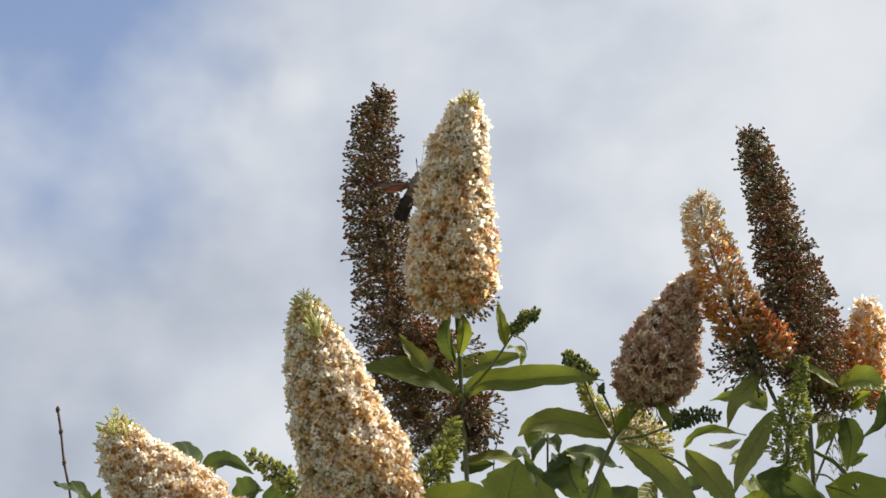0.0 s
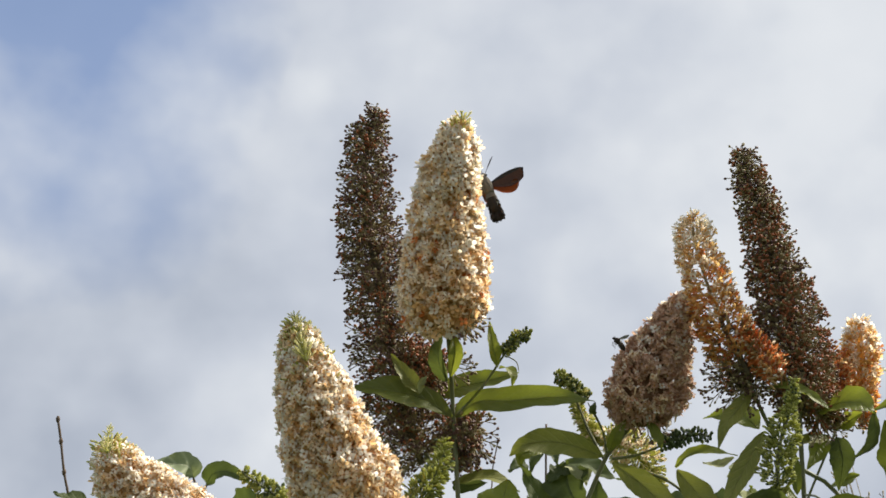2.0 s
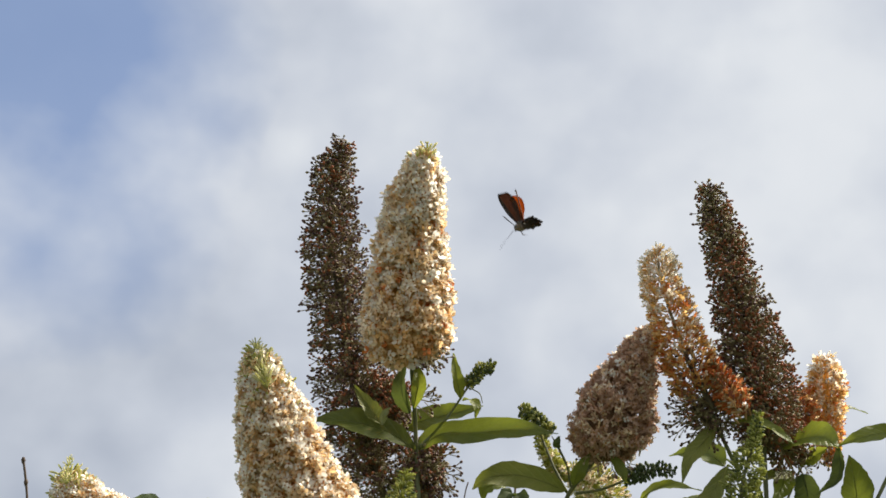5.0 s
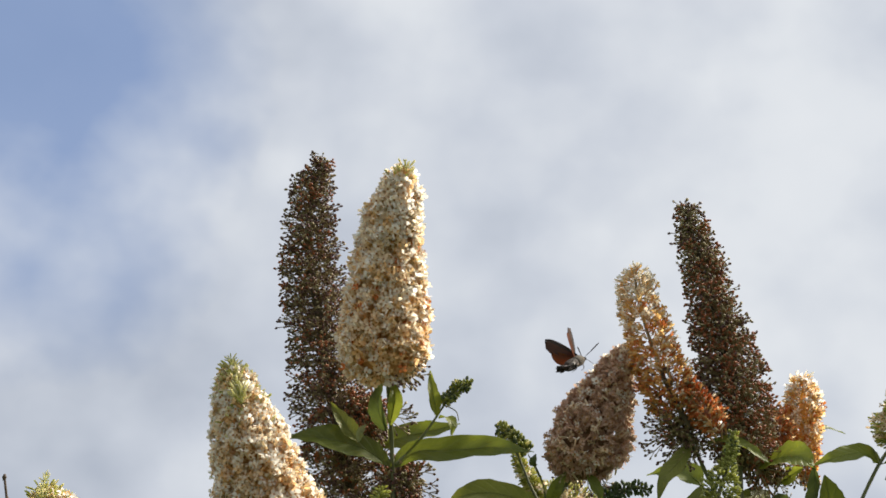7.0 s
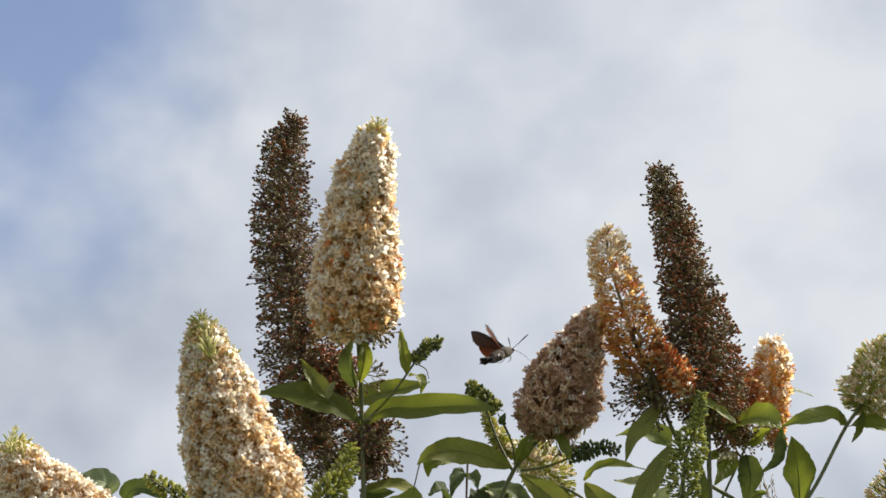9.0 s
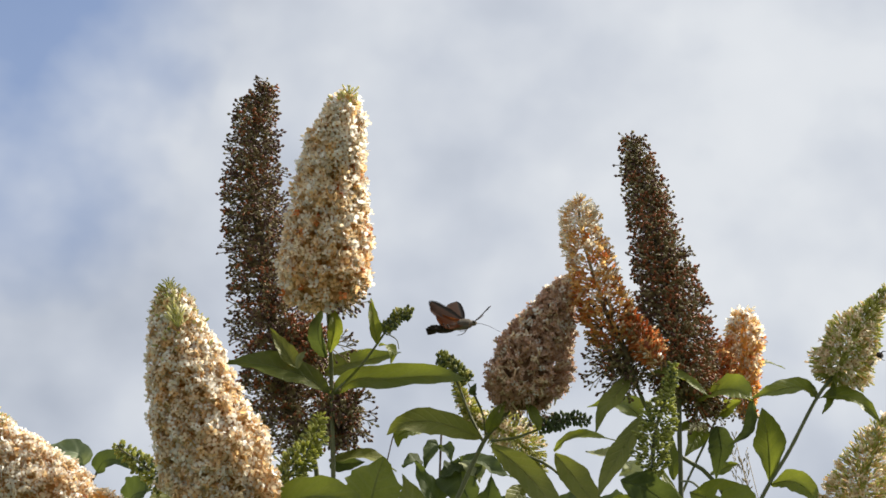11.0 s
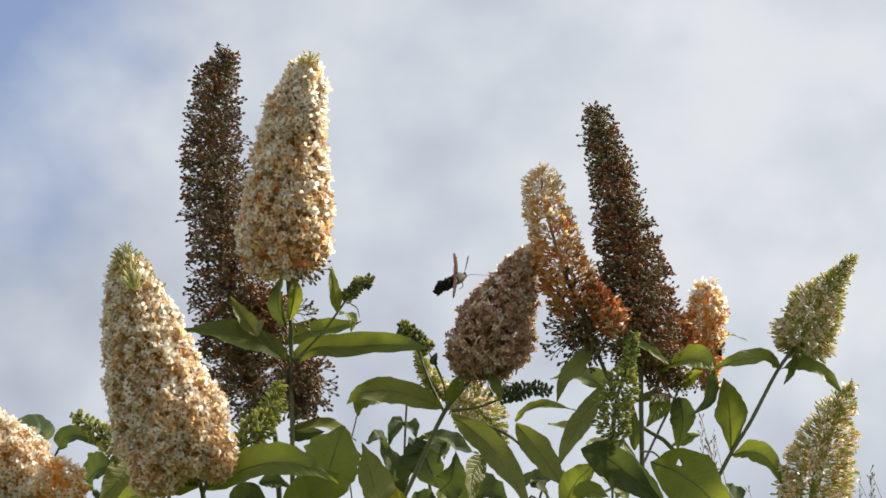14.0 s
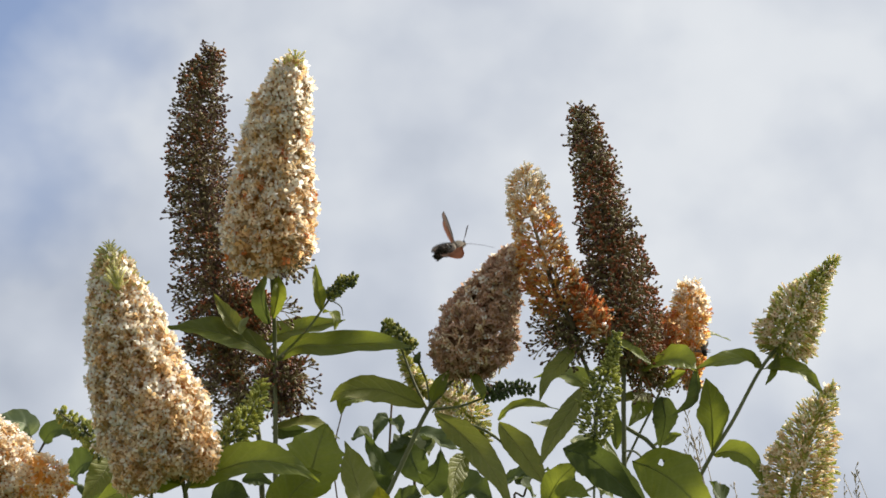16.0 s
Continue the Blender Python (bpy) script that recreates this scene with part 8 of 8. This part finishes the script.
    walk(wing_right, [
        (0.000, pose(0.0020, -0.0022, 0.0015, 48.1, 4.7, -106.5)),
        (0.100, pose(0.0020, -0.0022, 0.0015, 41.1, 3.0, -97.6)),
        (0.200, pose(0.0020, -0.0022, 0.0015, 45.4, -20.6, -83.1)),
        (0.300, pose(0.0020, -0.0022, 0.0015, 49.2, -11.8, -90.9)),
        (0.400, pose(0.0020, -0.0022, 0.0015, 40.6, -12.0, -104.6)),
        (0.500, pose(0.0020, -0.0022, 0.0015, 36.0, -3.7, -75.3)),
        (0.600, pose(0.0020, -0.0022, 0.0015, 45.1, 9.8, -84.7)),
        (0.700, pose(0.0020, -0.0022, 0.0015, 45.7, 9.1, -86.1)),
        (0.800, pose(0.0020, -0.0022, 0.0015, 45.1, 9.8, -84.7)),
        (0.850, pose(0.0020, -0.0022, 0.0015, 26.3, -25.9, -96.6)),
        (0.900, pose(0.0020, -0.0022, 0.0015, 4.5, -63.5, -95.1)),
        (1.000, pose(0.0020, -0.0022, 0.0015, 4.5, -63.5, -95.1)),
        (1.100, pose(0.0020, -0.0022, 0.0015, 4.7, -63.6, -95.2)),
        (1.200, pose(0.0020, -0.0022, 0.0015, 10.8, -62.8, -102.1)),
        (1.300, pose(0.0020, -0.0022, 0.0015, 6.3, -63.2, -97.0)),
        (1.400, pose(0.0020, -0.0022, 0.0015, 4.2, -63.4, -94.7)),
        (1.500, pose(0.0020, -0.0022, 0.0015, -5.3, -63.3, -84.1)),
        (1.600, pose(0.0020, -0.0022, 0.0015, -21.6, -60.5, -65.5)),
        (1.700, pose(0.0020, -0.0022, 0.0015, -24.1, -59.7, -62.6)),
        (1.800, pose(0.0020, -0.0022, 0.0015, -24.1, -59.6, -62.6)),
        (1.900, pose(0.0020, -0.0022, 0.0015, -24.2, -59.6, -62.5)),
        (2.000, pose(0.0020, -0.0022, 0.0015, -10.1, -62.8, -78.7)),
        (2.100, pose(0.0020, -0.0022, 0.0015, -12.0, -62.6, -76.5)),
        (2.200, pose(0.0020, -0.0022, 0.0015, -12.4, -62.6, -76.1)),
        (2.300, pose(0.0020, -0.0022, 0.0015, -6.7, -63.4, -82.5)),
        (2.400, pose(0.0020, -0.0022, 0.0015, 34.9, -30.0, -104.5)),
        (2.500, pose(0.0020, -0.0022, 0.0015, 42.2, -29.8, -99.0)),
        (2.600, pose(0.0020, -0.0022, 0.0015, -10.2, -64.1, -78.7)),
        (2.700, pose(0.0020, -0.0022, 0.0015, 36.1, -29.1, -95.6)),
        (2.800, pose(0.0020, -0.0022, 0.0015, 30.5, -31.3, -105.6)),
        (2.900, pose(0.0020, -0.0022, 0.0015, 35.0, -30.2, -100.7)),
        (3.000, pose(0.0020, -0.0022, 0.0015, 23.3, -29.8, -96.1)),
        (3.100, pose(0.0020, -0.0022, 0.0015, 30.0, -33.5, -114.5)),
        (3.200, pose(0.0020, -0.0022, 0.0015, 38.0, -29.1, -83.0)),
        (3.300, pose(0.0020, -0.0022, 0.0015, -9.8, -65.5, -79.2)),
        (3.400, pose(0.0020, -0.0022, 0.0015, 40.6, -29.3, -77.8)),
        (3.500, pose(0.0020, -0.0022, 0.0015, -9.8, -65.5, -79.2)),
        (3.600, pose(0.0020, -0.0022, 0.0015, 42.4, -8.3, -77.0)),
        (3.700, pose(0.0020, -0.0022, 0.0015, -9.8, -65.5, -79.2)),
        (3.800, pose(0.0020, -0.0022, 0.0015, 45.5, -19.6, -72.2)),
        (3.900, pose(0.0020, -0.0022, 0.0015, -10.3, -65.1, -78.7)),
        (4.000, pose(0.0020, -0.0022, 0.0015, 18.5, -13.4, -84.1)),
        (4.100, pose(0.0020, -0.0022, 0.0015, -7.7, -64.6, -81.5)),
        (4.200, pose(0.0020, -0.0022, 0.0015, -7.3, -63.9, -81.9)),
        (4.300, pose(0.0020, -0.0022, 0.0015, 139.5, -41.1, 104.6)),
        (4.350, pose(0.0020, -0.0022, 0.0015, -174.1, 17.4, 124.0)),
        (4.400, pose(0.0020, -0.0022, 0.0015, -95.2, 27.5, -170.0)),
        (4.450, pose(0.0020, -0.0022, 0.0015, -172.0, 11.8, 137.4)),
        (4.500, pose(0.0020, -0.0022, 0.0015, 131.9, -39.5, 131.0)),
        (4.550, pose(0.0020, -0.0022, 0.0015, 49.1, -23.6, -169.0)),
        (4.600, pose(0.0020, -0.0022, 0.0015, 0.7, 28.4, -161.3)),
        (4.650, pose(0.0020, -0.0022, 0.0015, 67.6, -7.0, -170.8)),
        (4.700, pose(0.0020, -0.0022, 0.0015, 142.0, -9.8, 152.3)),
        (4.800, pose(0.0020, -0.0022, 0.0015, 120.9, -42.1, 131.0)),
        (4.850, pose(0.0020, -0.0022, 0.0015, -179.7, 4.5, 136.9)),
        (4.900, pose(0.0020, -0.0022, 0.0015, -108.1, 19.3, -177.3)),
        (4.950, pose(0.0020, -0.0022, 0.0015, -176.7, 5.9, 135.7)),
        (5.000, pose(0.0020, -0.0022, 0.0015, 129.2, -40.5, 124.6)),
        (5.100, pose(0.0020, -0.0022, 0.0015, 139.5, -41.1, 104.6)),
        (5.150, pose(0.0020, -0.0022, 0.0015, -174.1, 17.4, 124.0)),
        (5.200, pose(0.0020, -0.0022, 0.0015, -95.2, 27.5, -170.0)),
        (5.250, pose(0.0020, -0.0022, 0.0015, -172.0, 11.8, 137.4)),
        (5.300, pose(0.0020, -0.0022, 0.0015, 131.9, -39.5, 131.0)),
        (5.350, pose(0.0020, -0.0022, 0.0015, 49.1, -23.6, -169.0)),
        (5.400, pose(0.0020, -0.0022, 0.0015, 0.7, 28.4, -161.3)),
        (5.450, pose(0.0020, -0.0022, 0.0015, 67.6, -7.0, -170.8)),
        (5.500, pose(0.0020, -0.0022, 0.0015, 142.0, -9.8, 152.3)),
        (5.600, pose(0.0020, -0.0022, 0.0015, 120.9, -42.1, 131.0)),
        (5.650, pose(0.0020, -0.0022, 0.0015, -179.7, 4.5, 136.9)),
        (5.700, pose(0.0020, -0.0022, 0.0015, -108.1, 19.3, -177.3)),
        (5.750, pose(0.0020, -0.0022, 0.0015, -176.7, 5.9, 135.7)),
        (5.800, pose(0.0020, -0.0022, 0.0015, 129.2, -40.5, 124.6)),
        (5.900, pose(0.0020, -0.0022, 0.0015, 139.5, -41.1, 104.6)),
        (5.950, pose(0.0020, -0.0022, 0.0015, -174.1, 17.4, 124.0)),
        (6.000, pose(0.0020, -0.0022, 0.0015, -95.2, 27.5, -170.0)),
        (6.050, pose(0.0020, -0.0022, 0.0015, -172.0, 11.8, 137.4)),
        (6.100, pose(0.0020, -0.0022, 0.0015, 131.9, -39.5, 131.0)),
        (6.150, pose(0.0020, -0.0022, 0.0015, 49.1, -23.6, -169.0)),
        (6.200, pose(0.0020, -0.0022, 0.0015, 0.7, 28.4, -161.3)),
        (6.250, pose(0.0020, -0.0022, 0.0015, 65.5, -11.9, 179.7)),
        (6.300, pose(0.0020, -0.0022, 0.0015, 141.1, -7.1, 135.0)),
        (6.350, pose(0.0020, -0.0022, 0.0015, -159.6, 23.7, 147.6)),
        (6.400, pose(0.0020, -0.0022, 0.0015, -86.7, 24.7, -175.9)),
        (6.500, pose(0.0020, -0.0022, 0.0015, -113.4, 20.7, -177.6)),
        (6.550, pose(0.0020, -0.0022, 0.0015, -165.5, 22.1, 163.2)),
        (6.600, pose(0.0020, -0.0022, 0.0015, 146.0, 9.2, 150.3)),
        (6.650, pose(0.0020, -0.0022, 0.0015, -151.0, 30.0, 165.6)),
        (6.700, pose(0.0020, -0.0022, 0.0015, -80.2, 24.7, -166.6)),
        (6.733, pose(0.0020, -0.0022, 0.0015, -139.7, 26.5, 152.1)),
        (6.767, pose(0.0020, -0.0022, 0.0015, 174.0, -2.4, 128.0)),
        (6.800, pose(0.0020, -0.0022, 0.0015, 131.9, -39.5, 131.0)),
        (6.900, pose(0.0020, -0.0022, 0.0015, 150.0, 16.9, 153.9)),
        (7.000, pose(0.0020, -0.0022, 0.0015, 139.5, -41.1, 104.6)),
        (7.050, pose(0.0020, -0.0022, 0.0015, -169.9, 9.7, 123.1)),
        (7.100, pose(0.0020, -0.0022, 0.0015, -99.2, 18.9, 177.8)),
        (7.150, pose(0.0020, -0.0022, 0.0015, -167.1, 5.6, 126.8)),
        (7.200, pose(0.0020, -0.0022, 0.0015, 142.1, -43.9, 111.7)),
        (7.300, pose(0.0020, -0.0022, 0.0015, 144.0, 4.9, 155.8)),
        (7.400, pose(0.0020, -0.0022, 0.0015, 124.4, -42.1, 136.9)),
        (7.500, pose(0.0020, -0.0022, 0.0015, 142.0, -9.8, 152.3)),
        (7.600, pose(0.0020, -0.0022, 0.0015, 123.3, -20.5, 152.1)),
        (7.700, pose(0.0020, -0.0022, 0.0015, 132.6, -15.4, 149.4)),
        (7.800, pose(0.0020, -0.0022, 0.0015, 143.6, 6.0, 157.8)),
        (7.900, pose(0.0020, -0.0022, 0.0015, 149.1, 11.3, 152.1)),
        (7.950, pose(0.0020, -0.0022, 0.0015, 80.1, 4.3, 178.7)),
        (8.000, pose(0.0020, -0.0022, 0.0015, 11.9, 26.5, -164.8)),
        (8.050, pose(0.0020, -0.0022, 0.0015, -35.3, 28.0, -166.3)),
        (8.100, pose(0.0020, -0.0022, 0.0015, -82.9, 28.1, -168.6)),
        (8.150, pose(0.0020, -0.0022, 0.0015, -162.3, 21.7, 154.8)),
        (8.200, pose(0.0020, -0.0022, 0.0015, 133.8, -11.6, 150.3)),
        (8.250, pose(0.0020, -0.0022, 0.0015, -170.7, 12.7, 157.2)),
        (8.300, pose(0.0020, -0.0022, 0.0015, -108.1, 19.3, -177.3)),
        (8.350, pose(0.0020, -0.0022, 0.0015, -177.7, -2.1, 144.6)),
        (8.400, pose(0.0020, -0.0022, 0.0015, 116.5, -45.1, 149.7)),
        (8.500, pose(0.0020, -0.0022, 0.0015, 120.9, -42.1, 131.0)),
        (8.550, pose(0.0020, -0.0022, 0.0015, -179.5, 2.5, 135.0)),
        (8.600, pose(0.0020, -0.0022, 0.0015, -110.0, 18.9, 177.6)),
        (8.650, pose(0.0020, -0.0022, 0.0015, -173.3, 12.5, 151.0)),
        (8.700, pose(0.0020, -0.0022, 0.0015, 130.7, -12.8, 143.6)),
        (8.800, pose(0.0020, -0.0022, 0.0015, 125.7, -38.2, 132.7)),
        (8.850, pose(0.0020, -0.0022, 0.0015, -175.1, 12.9, 137.2)),
        (8.900, pose(0.0020, -0.0022, 0.0015, -95.2, 27.5, -170.0)),
        (8.950, pose(0.0020, -0.0022, 0.0015, -175.0, 13.7, 132.9)),
        (9.000, pose(0.0020, -0.0022, 0.0015, 129.2, -40.5, 124.6)),
        (9.100, pose(0.0020, -0.0022, 0.0015, 131.9, -26.9, 136.5)),
        (9.150, pose(0.0020, -0.0022, 0.0015, 53.1, -20.0, -179.2)),
        (9.200, pose(0.0020, -0.0022, 0.0015, -7.3, 20.2, -171.3)),
        (9.300, pose(0.0020, -0.0022, 0.0015, -17.5, 19.2, -172.8)),
        (9.333, pose(0.0020, -0.0022, 0.0015, 39.2, 13.1, -171.7)),
        (9.367, pose(0.0020, -0.0022, 0.0015, 94.7, 8.7, -176.2)),
        (9.400, pose(0.0020, -0.0022, 0.0015, 150.1, 9.9, 177.6)),
        (9.500, pose(0.0020, -0.0022, 0.0015, 106.6, -30.6, 158.3)),
        (9.550, pose(0.0020, -0.0022, 0.0015, 46.7, -10.3, -165.9)),
        (9.600, pose(0.0020, -0.0022, 0.0015, 0.7, 28.4, -161.3)),
        (9.650, pose(0.0020, -0.0022, 0.0015, 47.7, -13.0, -159.3)),
        (9.700, pose(0.0020, -0.0022, 0.0015, 111.3, -39.1, 164.2)),
        (9.800, pose(0.0020, -0.0022, 0.0015, 119.4, -14.4, 171.3)),
        (9.850, pose(0.0020, -0.0022, 0.0015, -170.0, 19.6, 163.2)),
        (9.900, pose(0.0020, -0.0022, 0.0015, -82.1, 34.6, -161.0)),
        (9.933, pose(0.0020, -0.0022, 0.0015, -149.5, 21.8, 160.2)),
        (9.967, pose(0.0020, -0.0022, 0.0015, 161.5, -13.7, 152.7)),
        (10.000, pose(0.0020, -0.0022, 0.0015, 99.9, -40.8, -179.6)),
        (10.050, pose(0.0020, -0.0022, 0.0015, 43.4, -11.6, -157.8)),
        (10.100, pose(0.0020, -0.0022, 0.0015, -4.0, 21.7, -168.3)),
        (10.150, pose(0.0020, -0.0022, 0.0015, 50.1, -11.4, -165.5)),
        (10.200, pose(0.0020, -0.0022, 0.0015, 114.9, -31.1, 165.5)),
        (10.250, pose(0.0020, -0.0022, 0.0015, 51.7, -9.6, -160.9)),
        (10.300, pose(0.0020, -0.0022, 0.0015, 0.7, 28.4, -161.3)),
        (10.350, pose(0.0020, -0.0022, 0.0015, 45.1, -9.6, -153.5)),
        (10.400, pose(0.0020, -0.0022, 0.0015, 99.9, -40.8, -179.6)),
        (10.433, pose(0.0020, -0.0022, 0.0015, 161.5, -13.7, 152.7)),
        (10.467, pose(0.0020, -0.0022, 0.0015, -149.5, 21.8, 160.2)),
        (10.500, pose(0.0020, -0.0022, 0.0015, -82.1, 34.6, -161.0)),
        (10.533, pose(0.0020, -0.0022, 0.0015, -151.8, 35.4, 146.8)),
        (10.567, pose(0.0020, -0.0022, 0.0015, 162.3, -0.5, 122.9)),
        (10.600, pose(0.0020, -0.0022, 0.0015, 120.9, -42.1, 131.0)),
        (10.700, pose(0.0020, -0.0022, 0.0015, 130.7, -12.8, 143.6)),
        (10.800, pose(0.0020, -0.0022, 0.0015, 111.3, -39.1, 164.2)),
        (10.850, pose(0.0020, -0.0022, 0.0015, 47.7, -13.0, -159.3)),
        (10.900, pose(0.0020, -0.0022, 0.0015, 0.7, 28.4, -161.3)),
        (10.950, pose(0.0020, -0.0022, 0.0015, 45.1, -9.6, -153.5)),
        (11.000, pose(0.0020, -0.0022, 0.0015, 99.9, -40.8, -179.6)),
        (11.033, pose(0.0020, -0.0022, 0.0015, 161.5, -13.7, 152.7)),
        (11.067, pose(0.0020, -0.0022, 0.0015, -149.5, 21.8, 160.2)),
        (11.100, pose(0.0020, -0.0022, 0.0015, -82.1, 34.6, -161.0)),
        (11.133, pose(0.0020, -0.0022, 0.0015, -151.8, 35.4, 146.8)),
        (11.167, pose(0.0020, -0.0022, 0.0015, 162.3, -0.5, 122.9)),
        (11.200, pose(0.0020, -0.0022, 0.0015, 120.9, -42.1, 131.0)),
        (11.300, pose(0.0020, -0.0022, 0.0015, 130.7, -12.8, 143.6)),
        (11.400, pose(0.0020, -0.0022, 0.0015, 111.3, -39.1, 164.2)),
        (11.450, pose(0.0020, -0.0022, 0.0015, 47.7, -13.0, -159.3)),
        (11.500, pose(0.0020, -0.0022, 0.0015, 0.7, 28.4, -161.3)),
        (11.550, pose(0.0020, -0.0022, 0.0015, 45.1, -9.6, -153.5)),
        (11.600, pose(0.0020, -0.0022, 0.0015, 99.9, -40.8, -179.6)),
        (11.633, pose(0.0020, -0.0022, 0.0015, 161.5, -13.7, 152.7)),
        (11.667, pose(0.0020, -0.0022, 0.0015, -149.5, 21.8, 160.2)),
        (11.700, pose(0.0020, -0.0022, 0.0015, -82.1, 34.6, -161.0)),
        (11.733, pose(0.0020, -0.0022, 0.0015, -151.8, 35.4, 146.8)),
        (11.767, pose(0.0020, -0.0022, 0.0015, 162.3, -0.5, 122.9)),
        (11.800, pose(0.0020, -0.0022, 0.0015, 120.9, -42.1, 131.0)),
        (11.900, pose(0.0020, -0.0022, 0.0015, 130.7, -12.8, 143.6)),
        (12.000, pose(0.0020, -0.0022, 0.0015, 111.3, -39.1, 164.2)),
        (12.050, pose(0.0020, -0.0022, 0.0015, 47.7, -13.0, -159.3)),
        (12.100, pose(0.0020, -0.0022, 0.0015, 0.7, 28.4, -161.3)),
        (12.150, pose(0.0020, -0.0022, 0.0015, 45.1, -9.6, -153.5)),
        (12.200, pose(0.0020, -0.0022, 0.0015, 99.9, -40.8, -179.6)),
        (12.300, pose(0.0020, -0.0022, 0.0015, 5.3, -73.3, -109.9)),
        (12.400, pose(0.0020, -0.0022, 0.0015, -5.2, -24.8, -109.2)),
        (12.500, pose(0.0020, -0.0022, 0.0015, 8.2, -51.6, -118.2)),
        (12.600, pose(0.0020, -0.0022, 0.0015, 22.7, -40.7, -137.0)),
        (12.700, pose(0.0020, -0.0022, 0.0015, -20.1, -23.0, -97.1)),
        (12.800, pose(0.0020, -0.0022, 0.0015, 26.8, -47.3, -132.7)),
        (12.900, pose(0.0020, -0.0022, 0.0015, -4.1, -26.7, -113.5)),
        (13.000, pose(0.0020, -0.0022, 0.0015, 10.3, -46.7, -104.1)),
        (13.100, pose(0.0020, -0.0022, 0.0015, 62.2, -24.1, -172.2)),
        (13.150, pose(0.0020, -0.0022, 0.0015, 126.4, -83.0, 125.3)),
        (13.200, pose(0.0020, -0.0022, 0.0015, -126.7, -29.3, 20.0)),
        (13.300, pose(0.0020, -0.0022, 0.0015, -140.4, -20.3, 22.8)),
        (13.400, pose(0.0020, -0.0022, 0.0015, -138.5, -21.6, 22.6)),
        (13.500, pose(0.0020, -0.0022, 0.0015, -138.5, -21.6, 22.6)),
        (13.550, pose(0.0020, -0.0022, 0.0015, -151.2, 23.8, 85.9)),
        (13.600, pose(0.0020, -0.0022, 0.0015, -99.3, 46.8, -178.3)),
        (13.650, pose(0.0020, -0.0022, 0.0015, -151.5, 22.9, 87.1)),
        (13.700, pose(0.0020, -0.0022, 0.0015, -138.8, -23.5, 24.5)),
        (13.750, pose(0.0020, -0.0022, 0.0015, -153.8, 13.1, 91.7)),
        (13.800, pose(0.0020, -0.0022, 0.0015, -119.6, 38.4, 173.1)),
        (13.900, pose(0.0020, -0.0022, 0.0015, -121.6, 37.1, 175.9)),
        (14.000, pose(0.0020, -0.0022, 0.0015, -164.4, 30.9, 172.1)),
        (14.050, pose(0.0020, -0.0022, 0.0015, -170.4, -8.0, 101.2)),
        (14.100, pose(0.0020, -0.0022, 0.0015, -132.9, -24.1, 20.8)),
        (14.150, pose(0.0020, -0.0022, 0.0015, -150.0, 19.8, 86.1)),
        (14.200, pose(0.0020, -0.0022, 0.0015, -102.6, 47.2, 178.6)),
        (14.250, pose(0.0020, -0.0022, 0.0015, -150.0, 18.8, 86.9)),
        (14.300, pose(0.0020, -0.0022, 0.0015, -132.4, -25.8, 21.7)),
        (14.350, pose(0.0020, -0.0022, 0.0015, -164.3, -19.3, 104.0)),
        (14.400, pose(0.0020, -0.0022, 0.0015, -165.2, 10.8, 173.9)),
        (14.450, pose(0.0020, -0.0022, 0.0015, -163.9, -18.4, 103.1)),
        (14.500, pose(0.0020, -0.0022, 0.0015, -133.1, -24.1, 20.9)),
        (14.600, pose(0.0020, -0.0022, 0.0015, -129.8, -27.5, 21.1)),
        (14.700, pose(0.0020, -0.0022, 0.0015, -135.2, -24.5, 22.7)),
        (14.800, pose(0.0020, -0.0022, 0.0015, -134.4, -27.9, 24.6)),
        (14.850, pose(0.0020, -0.0022, 0.0015, -151.3, 18.4, 88.5)),
        (14.900, pose(0.0020, -0.0022, 0.0015, -102.4, 47.4, 179.5)),
        (15.000, pose(0.0020, -0.0022, 0.0015, -144.2, 39.9, 175.1)),
        (15.050, pose(0.0020, -0.0022, 0.0015, -164.5, 1.1, 98.8)),
        (15.100, pose(0.0020, -0.0022, 0.0015, -131.2, -27.5, 22.0)),
        (15.150, pose(0.0020, -0.0022, 0.0015, -152.9, 13.7, 89.9)),
        (15.200, pose(0.0020, -0.0022, 0.0015, -113.2, 45.8, 176.3)),
        (15.300, pose(0.0020, -0.0022, 0.0015, -91.3, 52.4, -178.2)),
        (15.400, pose(0.0020, -0.0022, 0.0015, -151.0, 19.9, 170.5)),
        (15.500, pose(0.0020, -0.0022, 0.0015, -119.1, 42.9, 174.0)),
        (15.600, pose(0.0020, -0.0022, 0.0015, -149.6, 22.4, 172.5)),
        (15.700, pose(0.0020, -0.0022, 0.0015, -149.0, 21.2, 171.1)),
        (15.800, pose(0.0020, -0.0022, 0.0015, -143.1, 23.5, 171.1)),
        (15.900, pose(0.0020, -0.0022, 0.0015, -130.8, 36.2, 170.7)),
        (15.950, pose(0.0020, -0.0022, 0.0015, 152.1, 13.6, 159.6)),
        (16.000, pose(0.0020, -0.0022, 0.0015, 81.6, -2.4, 178.4)),
    ])


motions()
